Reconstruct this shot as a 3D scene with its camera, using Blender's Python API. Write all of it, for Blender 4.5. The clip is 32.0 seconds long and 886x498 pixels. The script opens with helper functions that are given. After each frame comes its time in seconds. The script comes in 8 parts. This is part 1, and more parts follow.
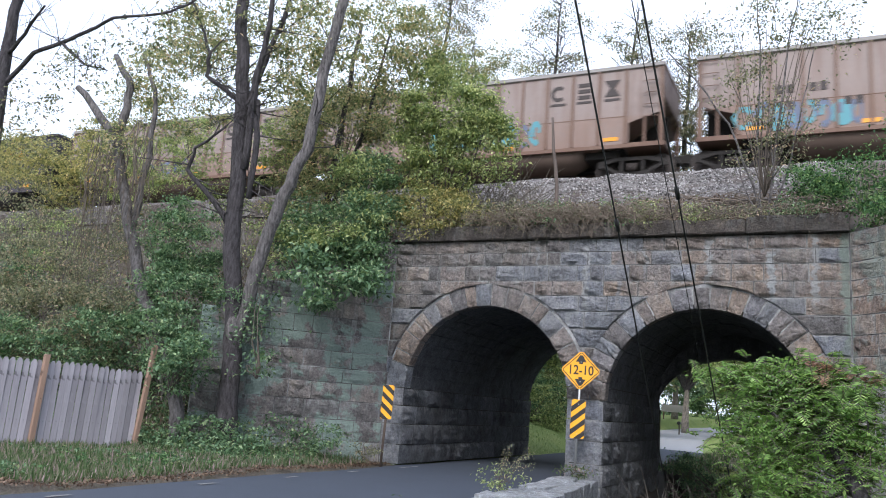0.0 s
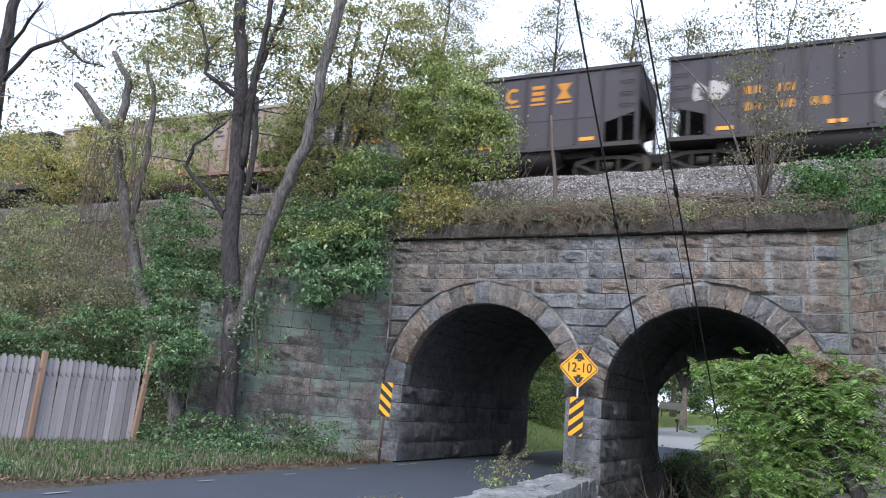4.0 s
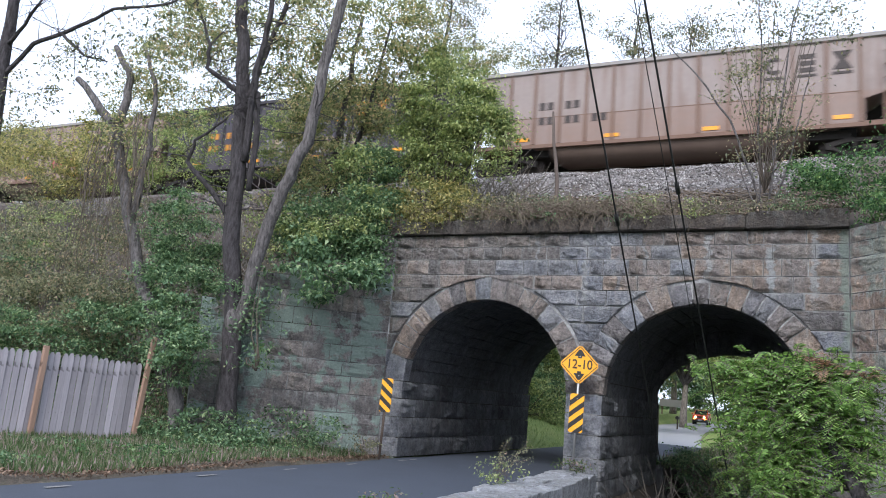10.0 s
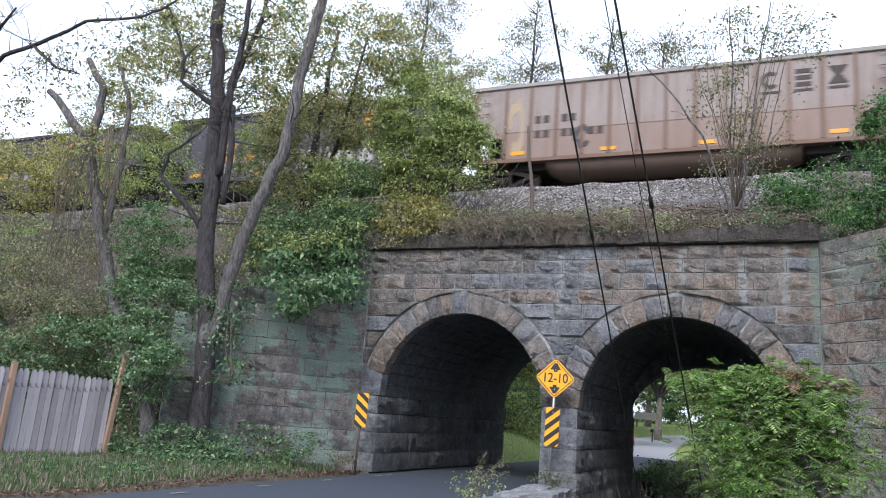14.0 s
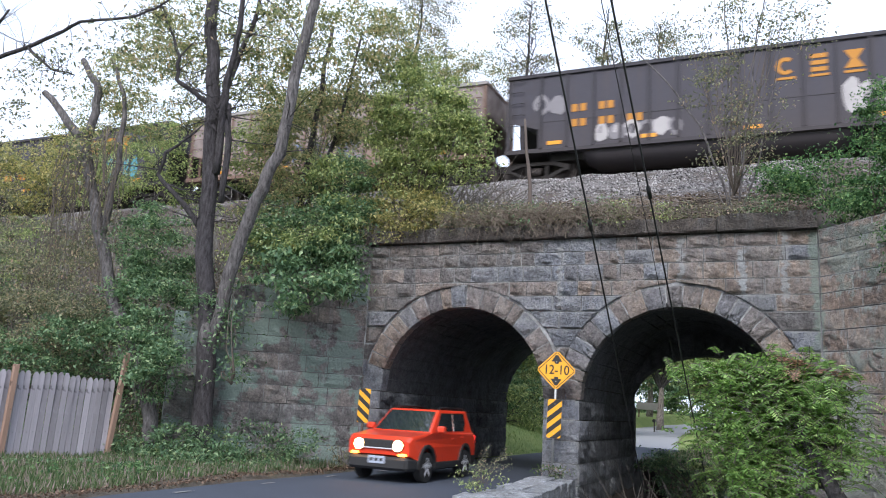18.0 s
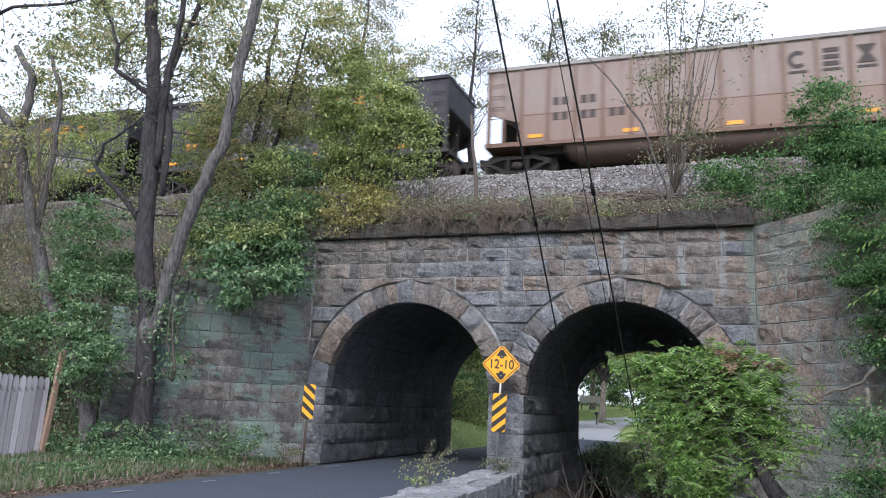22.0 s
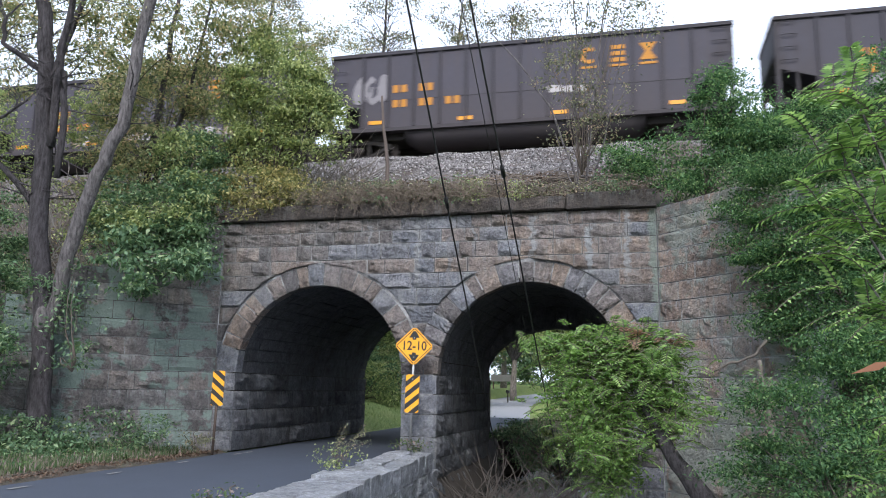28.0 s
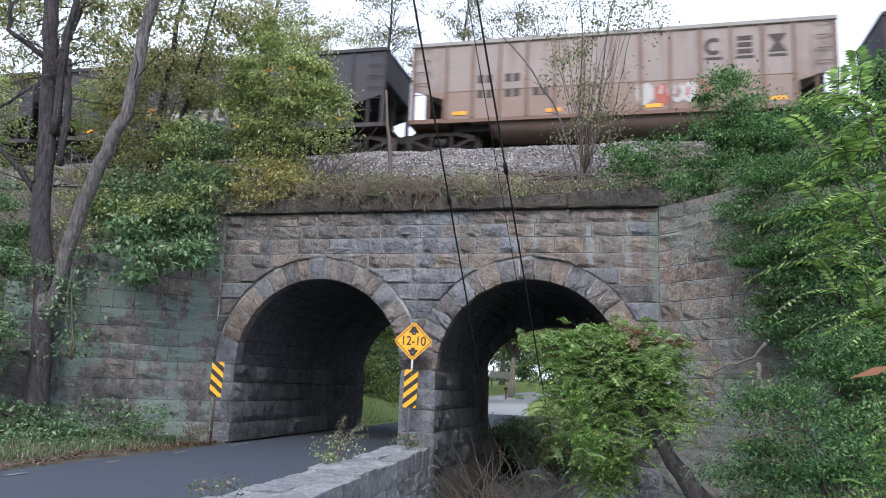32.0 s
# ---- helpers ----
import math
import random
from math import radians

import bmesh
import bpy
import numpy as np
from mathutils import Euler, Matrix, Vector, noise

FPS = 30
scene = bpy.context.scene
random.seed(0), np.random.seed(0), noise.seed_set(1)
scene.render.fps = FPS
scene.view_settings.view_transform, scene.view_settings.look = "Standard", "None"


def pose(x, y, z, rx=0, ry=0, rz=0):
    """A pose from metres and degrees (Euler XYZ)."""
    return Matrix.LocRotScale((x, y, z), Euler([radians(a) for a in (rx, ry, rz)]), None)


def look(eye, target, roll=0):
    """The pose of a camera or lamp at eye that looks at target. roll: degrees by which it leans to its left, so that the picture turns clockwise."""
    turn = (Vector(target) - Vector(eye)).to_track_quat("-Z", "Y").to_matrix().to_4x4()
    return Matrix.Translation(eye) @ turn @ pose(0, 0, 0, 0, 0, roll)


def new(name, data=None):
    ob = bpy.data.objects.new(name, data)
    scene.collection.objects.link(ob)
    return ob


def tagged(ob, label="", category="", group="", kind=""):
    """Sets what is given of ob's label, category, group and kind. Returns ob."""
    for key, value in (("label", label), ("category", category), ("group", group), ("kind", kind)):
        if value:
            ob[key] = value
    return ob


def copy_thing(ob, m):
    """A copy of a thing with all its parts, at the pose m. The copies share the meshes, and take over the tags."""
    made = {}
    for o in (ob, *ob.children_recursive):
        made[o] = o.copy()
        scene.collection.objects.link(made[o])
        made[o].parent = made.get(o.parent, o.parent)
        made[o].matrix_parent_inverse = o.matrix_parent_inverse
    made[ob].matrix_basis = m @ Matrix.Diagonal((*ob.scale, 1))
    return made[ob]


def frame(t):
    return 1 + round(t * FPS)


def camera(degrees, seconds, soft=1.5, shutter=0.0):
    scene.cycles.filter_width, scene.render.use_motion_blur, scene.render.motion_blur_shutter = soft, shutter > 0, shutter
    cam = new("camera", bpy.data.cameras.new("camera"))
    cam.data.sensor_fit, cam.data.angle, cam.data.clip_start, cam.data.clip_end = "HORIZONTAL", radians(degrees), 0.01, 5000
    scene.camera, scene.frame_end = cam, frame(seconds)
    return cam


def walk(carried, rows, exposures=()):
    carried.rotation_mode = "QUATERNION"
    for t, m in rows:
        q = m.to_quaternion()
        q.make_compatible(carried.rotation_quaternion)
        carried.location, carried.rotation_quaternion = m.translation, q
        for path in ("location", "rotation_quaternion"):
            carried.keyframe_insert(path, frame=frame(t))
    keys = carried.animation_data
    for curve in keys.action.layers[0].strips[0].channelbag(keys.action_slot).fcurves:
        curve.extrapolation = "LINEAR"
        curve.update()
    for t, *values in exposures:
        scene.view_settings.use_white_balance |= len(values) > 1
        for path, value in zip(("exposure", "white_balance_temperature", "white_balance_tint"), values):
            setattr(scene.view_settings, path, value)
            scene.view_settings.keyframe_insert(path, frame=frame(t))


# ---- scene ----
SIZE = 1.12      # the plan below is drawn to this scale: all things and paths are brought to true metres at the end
DEG = 58.50
EYE = (0.000, -17.386, 1.528)
# seconds, yaw, pitch, roll in degrees
TURNS = [
    (0.0, 26.56, 11.00, 4.31), (0.5, 26.55, 11.06, 4.33), (1.0, 26.51, 11.06, 4.42),
    (1.5, 26.60, 11.03, 4.52), (2.0, 26.51, 10.98, 4.46), (2.5, 26.50, 10.93, 4.38),
    (3.0, 26.45, 10.91, 4.40), (3.5, 26.44, 10.87, 4.36), (5.5, 26.35, 10.68, 4.42),
    (6.0, 26.26, 10.63, 4.43), (6.5, 26.31, 10.62, 4.41), (7.0, 26.32, 10.56, 4.43),
    (7.5, 26.31, 10.57, 4.46), (8.0, 26.28, 10.50, 4.40), (8.5, 26.29, 10.49, 4.37),
    (9.0, 26.35, 10.55, 4.44), (9.5, 26.47, 10.53, 4.59), (10.0, 26.50, 10.54, 4.63),
    (10.5, 26.54, 10.55, 4.70), (11.0, 26.55, 10.56, 4.73), (11.5, 26.42, 10.63, 4.77),
    (12.0, 26.17, 10.82, 4.97), (12.5, 25.82, 11.18, 4.96), (13.0, 25.55, 11.43, 4.80),
    (13.5, 25.15, 11.63, 4.54), (15.5, 24.33, 11.55, 3.86), (16.0, 25.18, 11.29, 3.81),
    (16.5, 25.48, 11.25, 3.52), (17.0, 25.43, 11.22, 3.23), (17.5, 25.22, 11.26, 3.22),
    (18.0, 24.70, 11.27, 3.15), (18.5, 23.69, 11.20, 3.05), (19.0, 22.19, 11.36, 2.77),
    (19.5, 20.75, 11.29, 2.55), (20.0, 20.42, 11.19, 2.62), (20.5, 20.39, 11.24, 2.71),
    (21.0, 20.51, 11.19, 2.62), (21.5, 20.69, 11.18, 2.63), (22.0, 20.71, 11.11, 2.58),
    (22.5, 20.71, 11.12, 2.35), (23.0, 20.74, 11.10, 1.89), (23.5, 20.50, 11.11, 0.67),
    (24.0, 20.26, 10.86, 0.05), (24.5, 19.52, 10.72, -0.26), (25.0, 18.67, 10.59, -0.19),
    (25.5, 17.68, 10.64, -0.02), (26.0, 16.80, 10.53, 0.49), (26.5, 15.98, 10.29, 0.59),
    (28.5, 13.94, 10.00, 1.06), (29.0, 13.95, 10.01, 1.28), (29.5, 14.02, 9.92, 1.55),
    (30.0, 13.99, 9.91, 1.69), (30.5, 14.03, 9.89, 1.76), (31.0, 14.15, 9.83, 2.00),
    (31.5, 14.16, 9.76, 2.07), (32.0, 14.27, 9.70, 2.09),]


def camera_pose(yaw, pitch, roll):
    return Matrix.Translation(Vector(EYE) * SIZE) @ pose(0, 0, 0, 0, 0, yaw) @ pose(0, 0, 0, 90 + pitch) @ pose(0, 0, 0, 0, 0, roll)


cam = camera(DEG, 32.0, soft=1.0, shutter=0.4)
walk(cam, [(t, camera_pose(a, b, c)) for t, a, b, c in TURNS], exposures=[(0.0, 0.0, 6400, 12), (32.0, 0.0, 6400, 12)])

# ---- world and light ----
world = bpy.data.worlds.new("overcast_evening")
scene.world = world
world.use_nodes = True
_wn, _wl = world.node_tree.nodes, world.node_tree.links
_wn.clear()
_sky = _wn.new("ShaderNodeTexSky")
_sky.sky_type = "NISHITA"
_sky.sun_disc = False
_sky.sun_elevation = radians(42)
_sky.sun_rotation = radians(172)
_sky.air_density, _sky.dust_density, _sky.ozone_density = 1.0, 4.0, 1.0
_cloud = _wn.new("ShaderNodeRGB")
_cloud.outputs[0].default_value = (10.6, 11.7, 13.9, 1)
_mixw = _wn.new("ShaderNodeMix")
_mixw.data_type = "RGBA"
_mixw.inputs[0].default_value = 0.72
_wl.new(_sky.outputs[0], _mixw.inputs[6])
_wl.new(_cloud.outputs[0], _mixw.inputs[7])
_bg = _wn.new("ShaderNodeBackground")
_bg.inputs[1].default_value = 0.15
_wo = _wn.new("ShaderNodeOutputWorld")
_wl.new(_mixw.outputs[2], _bg.inputs[0])
_wl.new(_bg.outputs[0], _wo.inputs[0])

sun = new("sun", bpy.data.lights.new("sun", "SUN"))
sun.data.energy = 3.2
sun.data.angle = radians(22)
sun.data.color = (1.0, 0.985, 0.965)
sun.matrix_world = look((2.8, -20, 18), (0, 0, 0))


# ---- materials ----
class Nodes:
    """Short hand for one node material."""

    def __init__(self, name, rough=0.8, metal=0.0):
        self.mat = bpy.data.materials.new(name)
        self.mat.use_nodes = True
        self.tree = self.mat.node_tree
        self.bsdf = self.tree.nodes["Principled BSDF"]
        self.bsdf.inputs["Roughness"].default_value = rough
        self.bsdf.inputs["Metallic"].default_value = metal

    def node(self, kind, **values):
        n = self.tree.nodes.new(kind)
        for key, v in values.items():
            n.inputs[key.replace("_", " ")].default_value = v
        return n

    def link(self, a, b):
        self.tree.links.new(a, b)

    def coords(self, scale=(1, 1, 1), what="Object"):
        tc = self.node("ShaderNodeTexCoord")
        mp = self.node("ShaderNodeMapping")
        mp.inputs["Scale"].default_value = scale
        self.link(tc.outputs[what], mp.inputs[0])
        return mp.outputs[0]

    def world(self, scale=(1, 1, 1)):
        geo = self.node("ShaderNodeNewGeometry")
        mp = self.node("ShaderNodeMapping")
        mp.inputs["Scale"].default_value = scale
        self.link(geo.outputs["Position"], mp.inputs[0])
        return mp.outputs[0]

    def noise(self, vec, scale, detail=4.0, rough=0.6):
        n = self.node("ShaderNodeTexNoise", Scale=scale, Detail=detail, Roughness=rough)
        self.link(vec, n.inputs["Vector"])
        return n.outputs["Fac"]

    def ramp(self, fac, stops):
        r = self.node("ShaderNodeValToRGB")
        e = r.color_ramp.elements
        while len(e) < len(stops):
            e.new(0.5)
        for k, (p, c) in enumerate(stops):
            e[k].position = p
            e[k].color = (*c, 1) if len(c) == 3 else c
        self.link(fac, r.inputs[0])
        return r.outputs[0]

    def mix(self, fac, a, b, blend="MIX"):
        m = self.node("ShaderNodeMix")
        m.data_type, m.blend_type = "RGBA", blend
        for sock, v in ((0, fac), (6, a), (7, b)):
            if isinstance(v, (int, float)):
                m.inputs[sock].default_value = v
            elif isinstance(v, tuple):
                m.inputs[sock].default_value = (*v, 1)
            else:
                self.link(v, m.inputs[sock])
        return m.outputs[2]

    def color(self, out):
        if isinstance(out, tuple):
            self.bsdf.inputs["Base Color"].default_value = (*out, 1)
        else:
            self.link(out, self.bsdf.inputs["Base Color"])
        return self

    def bump(self, fac, strength=0.4, distance=0.02):
        b = self.node("ShaderNodeBump", Strength=strength, Distance=distance)
        self.link(fac, b.inputs["Height"])
        self.link(b.outputs[0], self.bsdf.inputs["Normal"])
        return self

    def rand(self):
        return self.node("ShaderNodeObjectInfo").outputs["Random"]

    def island(self):
        return self.node("ShaderNodeNewGeometry").outputs["Random Per Island"]


def two(c, k):
    return tuple(min(1.0, v * k) for v in c)


def plain(name, col, rough=0.7, metal=0.0, var=0.25, scale=6.0, bump=0.15):
    """A surface of one colour with grain and soft blotches."""
    m = Nodes(name, rough, metal)
    v = m.coords()
    big, fine = m.noise(v, scale * 0.25, 3), m.noise(v, scale * 4, 5)
    c = m.mix(big, two(col, 1 - var), two(col, 1 + var))
    c = m.mix(fine, c, two(col, 0.8), "MIX") if var > 0.1 else c
    m.color(c)
    if bump:
        m.bump(fine, bump, 0.01)
    return m.mat


def stone_material(name, stops, stain=0.5, moss=0.0, lime=0.75, runs=(), tone=(1.66, 1.66, 1.75), veil=0.0, edge=0.0):
    """Quarried stone: a tint for each block, grain, soot, lime that seeps from the bed joints, pale runs where water leaks."""
    m = Nodes(name, 0.92)
    w = m.world()
    tint = m.ramp(m.rand(), [(p, tuple(a * b for a, b in zip(q, tone))) for p, q in stops])
    if veil:  # grey weathering that runs over the joints
        grey = m.noise(m.world((1.0, 1.0, 0.5)), 0.85, 6, 0.7)
        tint = m.mix(m.ramp(grey, [(0.40, (0.1, 0.1, 0.1)), (0.60, (veil, veil, veil))]), tint, (0.325, 0.325, 0.345))
    patch = m.noise(w, 3.4, 6, 0.7)
    grain = m.noise(w, 17, 7, 0.78)
    c = m.mix(1.0, tint, m.ramp(grain, [(0.3, (0.42, 0.42, 0.42)), (0.5, (0.98, 0.98, 0.98)), (0.7, (1.6, 1.58, 1.55))]), "MULTIPLY")
    c = m.mix(1.0, c, m.ramp(patch, [(0.32, (0.55, 0.54, 0.55)), (0.5, (1, 1, 1)), (0.68, (1.4, 1.36, 1.3))]), "MULTIPLY")
    soot = m.noise(m.world((1, 1, 0.75)), 1.0, 6, 0.72)
    c = m.mix(m.ramp(soot, [(0.46, (0, 0, 0)), (0.68, (stain, stain, stain))]), c, (0.05, 0.046, 0.047))
    pit = m.noise(w, 34, 4, 0.7)
    c = m.mix(m.ramp(pit, [(0.57, (0, 0, 0)), (0.68, (0.6, 0.6, 0.6))]), c, (0.03, 0.029, 0.03))
    smear = m.noise(m.world((1.6, 1.6, 0.8)), 1.1, 7, 0.75)
    c = m.mix(m.ramp(smear, [(0.48, (0, 0, 0)), (0.62, (0.5 * lime, 0.5 * lime, 0.5 * lime))]), c, m.mix(grain, (0.22, 0.225, 0.235), (0.36, 0.365, 0.375)))
    run = m.noise(m.world((3.4, 3.4, 0.2)), 1.0, 6, 0.7)
    c = m.mix(m.ramp(run, [(0.58, (0, 0, 0)), (0.67, (0.7 * lime, 0.7 * lime, 0.7 * lime))]), c, (0.40, 0.41, 0.42))
    # lime from the joint above each block
    top = m.node("ShaderNodeSeparateXYZ")
    m.link(m.coords(what="Generated"), top.inputs[0])
    fringe = m.noise(m.world((8, 8, 1.6)), 1.0, 5, 0.7)
    f = m.mix(1.0, m.ramp(top.outputs[2], [(0.5, (0, 0, 0)), (0.98, (0.95, 0.95, 0.95))]), m.ramp(fringe, [(0.5, (0, 0, 0)), (0.6, (lime, lime, lime))]), "MULTIPLY")
    c = m.mix(f, c, (0.42, 0.435, 0.44))
    if edge:  # lime mortar smeared over the arrises
        worn = m.ramp(m.noise(m.world((1.5, 1.5, 1.5)), 1.3, 6, 0.7), [(0.42, (0.1, 0.1, 0.1)), (0.56, (1, 1, 1))])
        for axis, near in ((2, 0.075), (0, 0.035)):
            lip = m.ramp(top.outputs[axis], [(0.0, (edge, edge, edge)), (near, (0, 0, 0)), (1 - near, (0, 0, 0)), (1.0, (edge, edge, edge))])
            c = m.mix(m.mix(1.0, lip, worn, "MULTIPLY"), c, (0.46, 0.47, 0.46))
    drip = m.noise(m.world((4, 4, 0.9)), 1.3, 5, 0.65)
    c = m.mix(m.ramp(drip, [(0.58, (0, 0, 0)), (0.72, (0.4, 0.4, 0.4))]), c, (0.06, 0.058, 0.06))
    if moss:
        g = m.noise(m.world((1, 1, 1.1)), 0.95, 6, 0.68)
        c = m.mix(m.ramp(g, [(0.49, (0, 0, 0)), (0.54, (moss, moss, moss))]), c, m.mix(grain, (0.20, 0.285, 0.255), (0.41, 0.53, 0.49)))
    for x, half, z0, z1, colour in runs:
        c = leak(m, c, x, half, z0, z1, m.mix(grain, two(colour, 0.55), two(colour, 1.35)))
    m.color(c)
    rough_big = m.noise(w, 7, 8, 0.75)
    m.bump(m.mix(0.4, rough_big, grain), 1.0, 0.4)
    return m.mat


def leak(m, c, x, half, z0, z1, colour):
    """A run of lime or algae down the wall below a leaking joint, in metres."""
    geo = m.node("ShaderNodeNewGeometry")
    at = m.node("ShaderNodeSeparateXYZ")
    m.link(geo.outputs["Position"], at.inputs[0])
    wander = m.noise(m.world((1.2, 1.2, 2.2)), 1.6, 5, 0.7)
    off = m.node("ShaderNodeMath")
    off.operation = "MULTIPLY_ADD"
    off.inputs[1].default_value, off.inputs[2].default_value = 0.55, -0.275 - x
    m.link(wander, off.inputs[0])
    far = m.node("ShaderNodeMath")
    far.operation = "ADD"
    m.link(at.outputs[0], far.inputs[0])
    m.link(off.outputs[0], far.inputs[1])
    dist = m.node("ShaderNodeMath")
    dist.operation = "ABSOLUTE"
    m.link(far.outputs[0], dist.inputs[0])
    across = m.node("ShaderNodeMapRange")
    for k, v in ((1, half * 0.5), (2, half), (3, 0.85), (4, 0.0)):
        across.inputs[k].default_value = v
    m.link(dist.outputs[0], across.inputs[0])
    low, high = m.node("ShaderNodeMapRange"), m.node("ShaderNodeMapRange")
    for k, v in ((1, z0), (2, z0 + 0.5), (3, 0.0), (4, 1.0)):
        low.inputs[k].default_value = v
    for k, v in ((1, z1 - 0.1), (2, z1), (3, 1.0), (4, 0.0)):
        high.inputs[k].default_value = v
    m.link(at.outputs[2], low.inputs[0])
    m.link(at.outputs[2], high.inputs[0])
    both = m.node("ShaderNodeMath")
    both.operation = "MULTIPLY"
    m.link(low.outputs[0], both.inputs[0])
    m.link(high.outputs[0], both.inputs[1])
    all3 = m.node("ShaderNodeMath")
    all3.operation = "MULTIPLY"
    m.link(both.outputs[0], all3.inputs[0])
    m.link(across.outputs[0], all3.inputs[1])
    return m.mix(all3.outputs[0], c, colour)


RUNS = ((-1.22, 0.09, 4.3, 5.75, (0.50, 0.53, 0.56)), (0.33, 0.13, 3.2, 6.15, (0.33, 0.40, 0.36)), (-4.1, 0.05, 4.9, 5.9, (0.42, 0.43, 0.45)), (-6.9, 0.05, 5.0, 6.0, (0.40, 0.41, 0.43)), (-4.75, 0.09, 2.2, 5.6, (0.36, 0.36, 0.385)), (-5.6, 0.09, 4.0, 6.0, (0.47, 0.48, 0.50)), (-2.6, 0.09, 4.7, 6.1, (0.47, 0.48, 0.50)), (-0.3, 0.09, 4.2, 6.1, (0.47, 0.48, 0.50)))
COOL = (1.56, 1.66, 1.81)
M_STONE = stone_material("grey_stone", [(0.0, (0.13, 0.136, 0.152)), (0.25, (0.20, 0.206, 0.222)), (0.5, (0.165, 0.162, 0.170)), (0.75, (0.25, 0.252, 0.268)), (1.0, (0.19, 0.198, 0.222))], 0.35, runs=RUNS, tone=COOL, veil=0.45, edge=0.45)
M_BUFF = stone_material("tan_stone", [(0.0, (0.18, 0.145, 0.122)), (0.3, (0.265, 0.205, 0.158)), (0.55, (0.205, 0.172, 0.152)), (0.8, (0.31, 0.24, 0.182)), (1.0, (0.24, 0.178, 0.13))], 0.3, lime=0.65, runs=RUNS, veil=0.42, edge=0.6)
M_SOOTED = stone_material("dark_weathered_stone", [(0.0, (0.10, 0.094, 0.09)), (0.5, (0.145, 0.128, 0.115)), (1.0, (0.19, 0.165, 0.142))], 0.4, lime=0.7, runs=RUNS, veil=0.4, edge=0.5)
M_RING = stone_material("arch_ring_stone", [(0.0, (0.13, 0.125, 0.125)), (0.4, (0.20, 0.17, 0.148)), (0.7, (0.18, 0.18, 0.19)), (1.0, (0.25, 0.205, 0.17))], 0.35, lime=0.5)
M_WING = stone_material("wing_wall_stone", [(0.0, (0.12, 0.116, 0.114)), (0.5, (0.165, 0.152, 0.145)), (0.8, (0.205, 0.185, 0.168)), (1.0, (0.24, 0.248, 0.245))], 0.25, 0.9, lime=0.8)
M_WING_EAST = stone_material("lichened_tan_stone", [(0.0, (0.17, 0.135, 0.112)), (0.35, (0.25, 0.19, 0.15)), (0.7, (0.27, 0.235, 0.20)), (1.0, (0.25, 0.18, 0.135))], 0.25, 0.5, lime=1.2, runs=RUNS[1:2] + ((1.0, 0.45, -0.9, 2.7, (0.38, 0.40, 0.37)), (1.75, 0.2, -0.9, 2.2, (0.36, 0.40, 0.36))), edge=1.0)
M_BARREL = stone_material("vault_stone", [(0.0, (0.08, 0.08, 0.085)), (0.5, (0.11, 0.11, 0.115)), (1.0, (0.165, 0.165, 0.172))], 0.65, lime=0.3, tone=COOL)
# the inner passage's shade is put into this darker stone colour
M_PASSAGE_SHADE = stone_material("passage_stone_shade", [(0.0, (0.065, 0.067, 0.071)), (0.5, (0.09, 0.092, 0.097)), (1.0, (0.135, 0.137, 0.142))], 0.6, lime=0.4, tone=COOL)
M_COPING = stone_material("coping_stone", [(0.0, (0.055, 0.048, 0.042)), (1.0, (0.115, 0.095, 0.08))], 0.5, lime=0.35)
M_CAP = stone_material("parapet_stone", [(0.0, (0.28, 0.28, 0.285)), (0.6, (0.34, 0.34, 0.345)), (1.0, (0.40, 0.40, 0.40))], 0.08, lime=0.6, tone=(1.5, 1.6, 1.76))


def mortar_material():
    """Old pointing: pale lime in places, washed out and sooty in others."""
    m = Nodes("mortar", 0.95)
    v = m.world()
    n = m.noise(v, 1.1, 6, 0.7)
    c = m.ramp(n, [(0.38, (0.08, 0.078, 0.078)), (0.5, (0.20, 0.202, 0.208)), (0.63, (0.44, 0.45, 0.46))])
    m.color(c).bump(m.noise(v, 14, 4), 0.6, 0.03)
    return m.mat


M_MORTAR = mortar_material()
M_EARTH = plain("packed_fill", (0.075, 0.065, 0.055), 0.95, var=0.4, scale=3)
M_ASPHALT = plain("asphalt", (0.043, 0.055, 0.080), 0.85, var=0.3, scale=5, bump=0.3)
# same asphalt beyond the bridge, with the brighter light there put into its colour
M_ASPHALT_LIT = plain("asphalt_lit_far", (0.30, 0.31, 0.335), 0.85, var=0.15, scale=5, bump=0.3)
M_PAINTLINE = plain("worn_road_paint", (0.22, 0.22, 0.22), 0.8, var=0.3)
M_DIRT = plain("bank_soil", (0.045, 0.038, 0.032), 0.95, var=0.4, scale=3, bump=0.5)


def water_material():
    m = Nodes("creek_water", 0.06)
    m.color((0.02, 0.024, 0.02)).bump(m.noise(m.world((1.0, 3.0, 1.0)), 3.0, 3, 0.55), 0.55, 0.06)
    return m.mat


M_WATER = water_material()


def bark(name, col):
    """Furrowed bark with pale lichen specks."""
    m = Nodes(name, 0.95)
    v = m.world((1, 1, 0.22))
    f = m.noise(v, 16, 6, 0.7)
    c = m.mix(m.ramp(f, [(0.35, (0, 0, 0)), (0.65, (1, 1, 1))]), two(col, 0.32), two(col, 1.65))
    sp = m.noise(m.world(), 14, 3)
    c = m.mix(m.ramp(sp, [(0.6, (0, 0, 0)), (0.78, (0.5, 0.5, 0.5))]), c, two(col, 2.2))
    m.color(c).bump(f, 1.0, 0.09)
    return m.mat


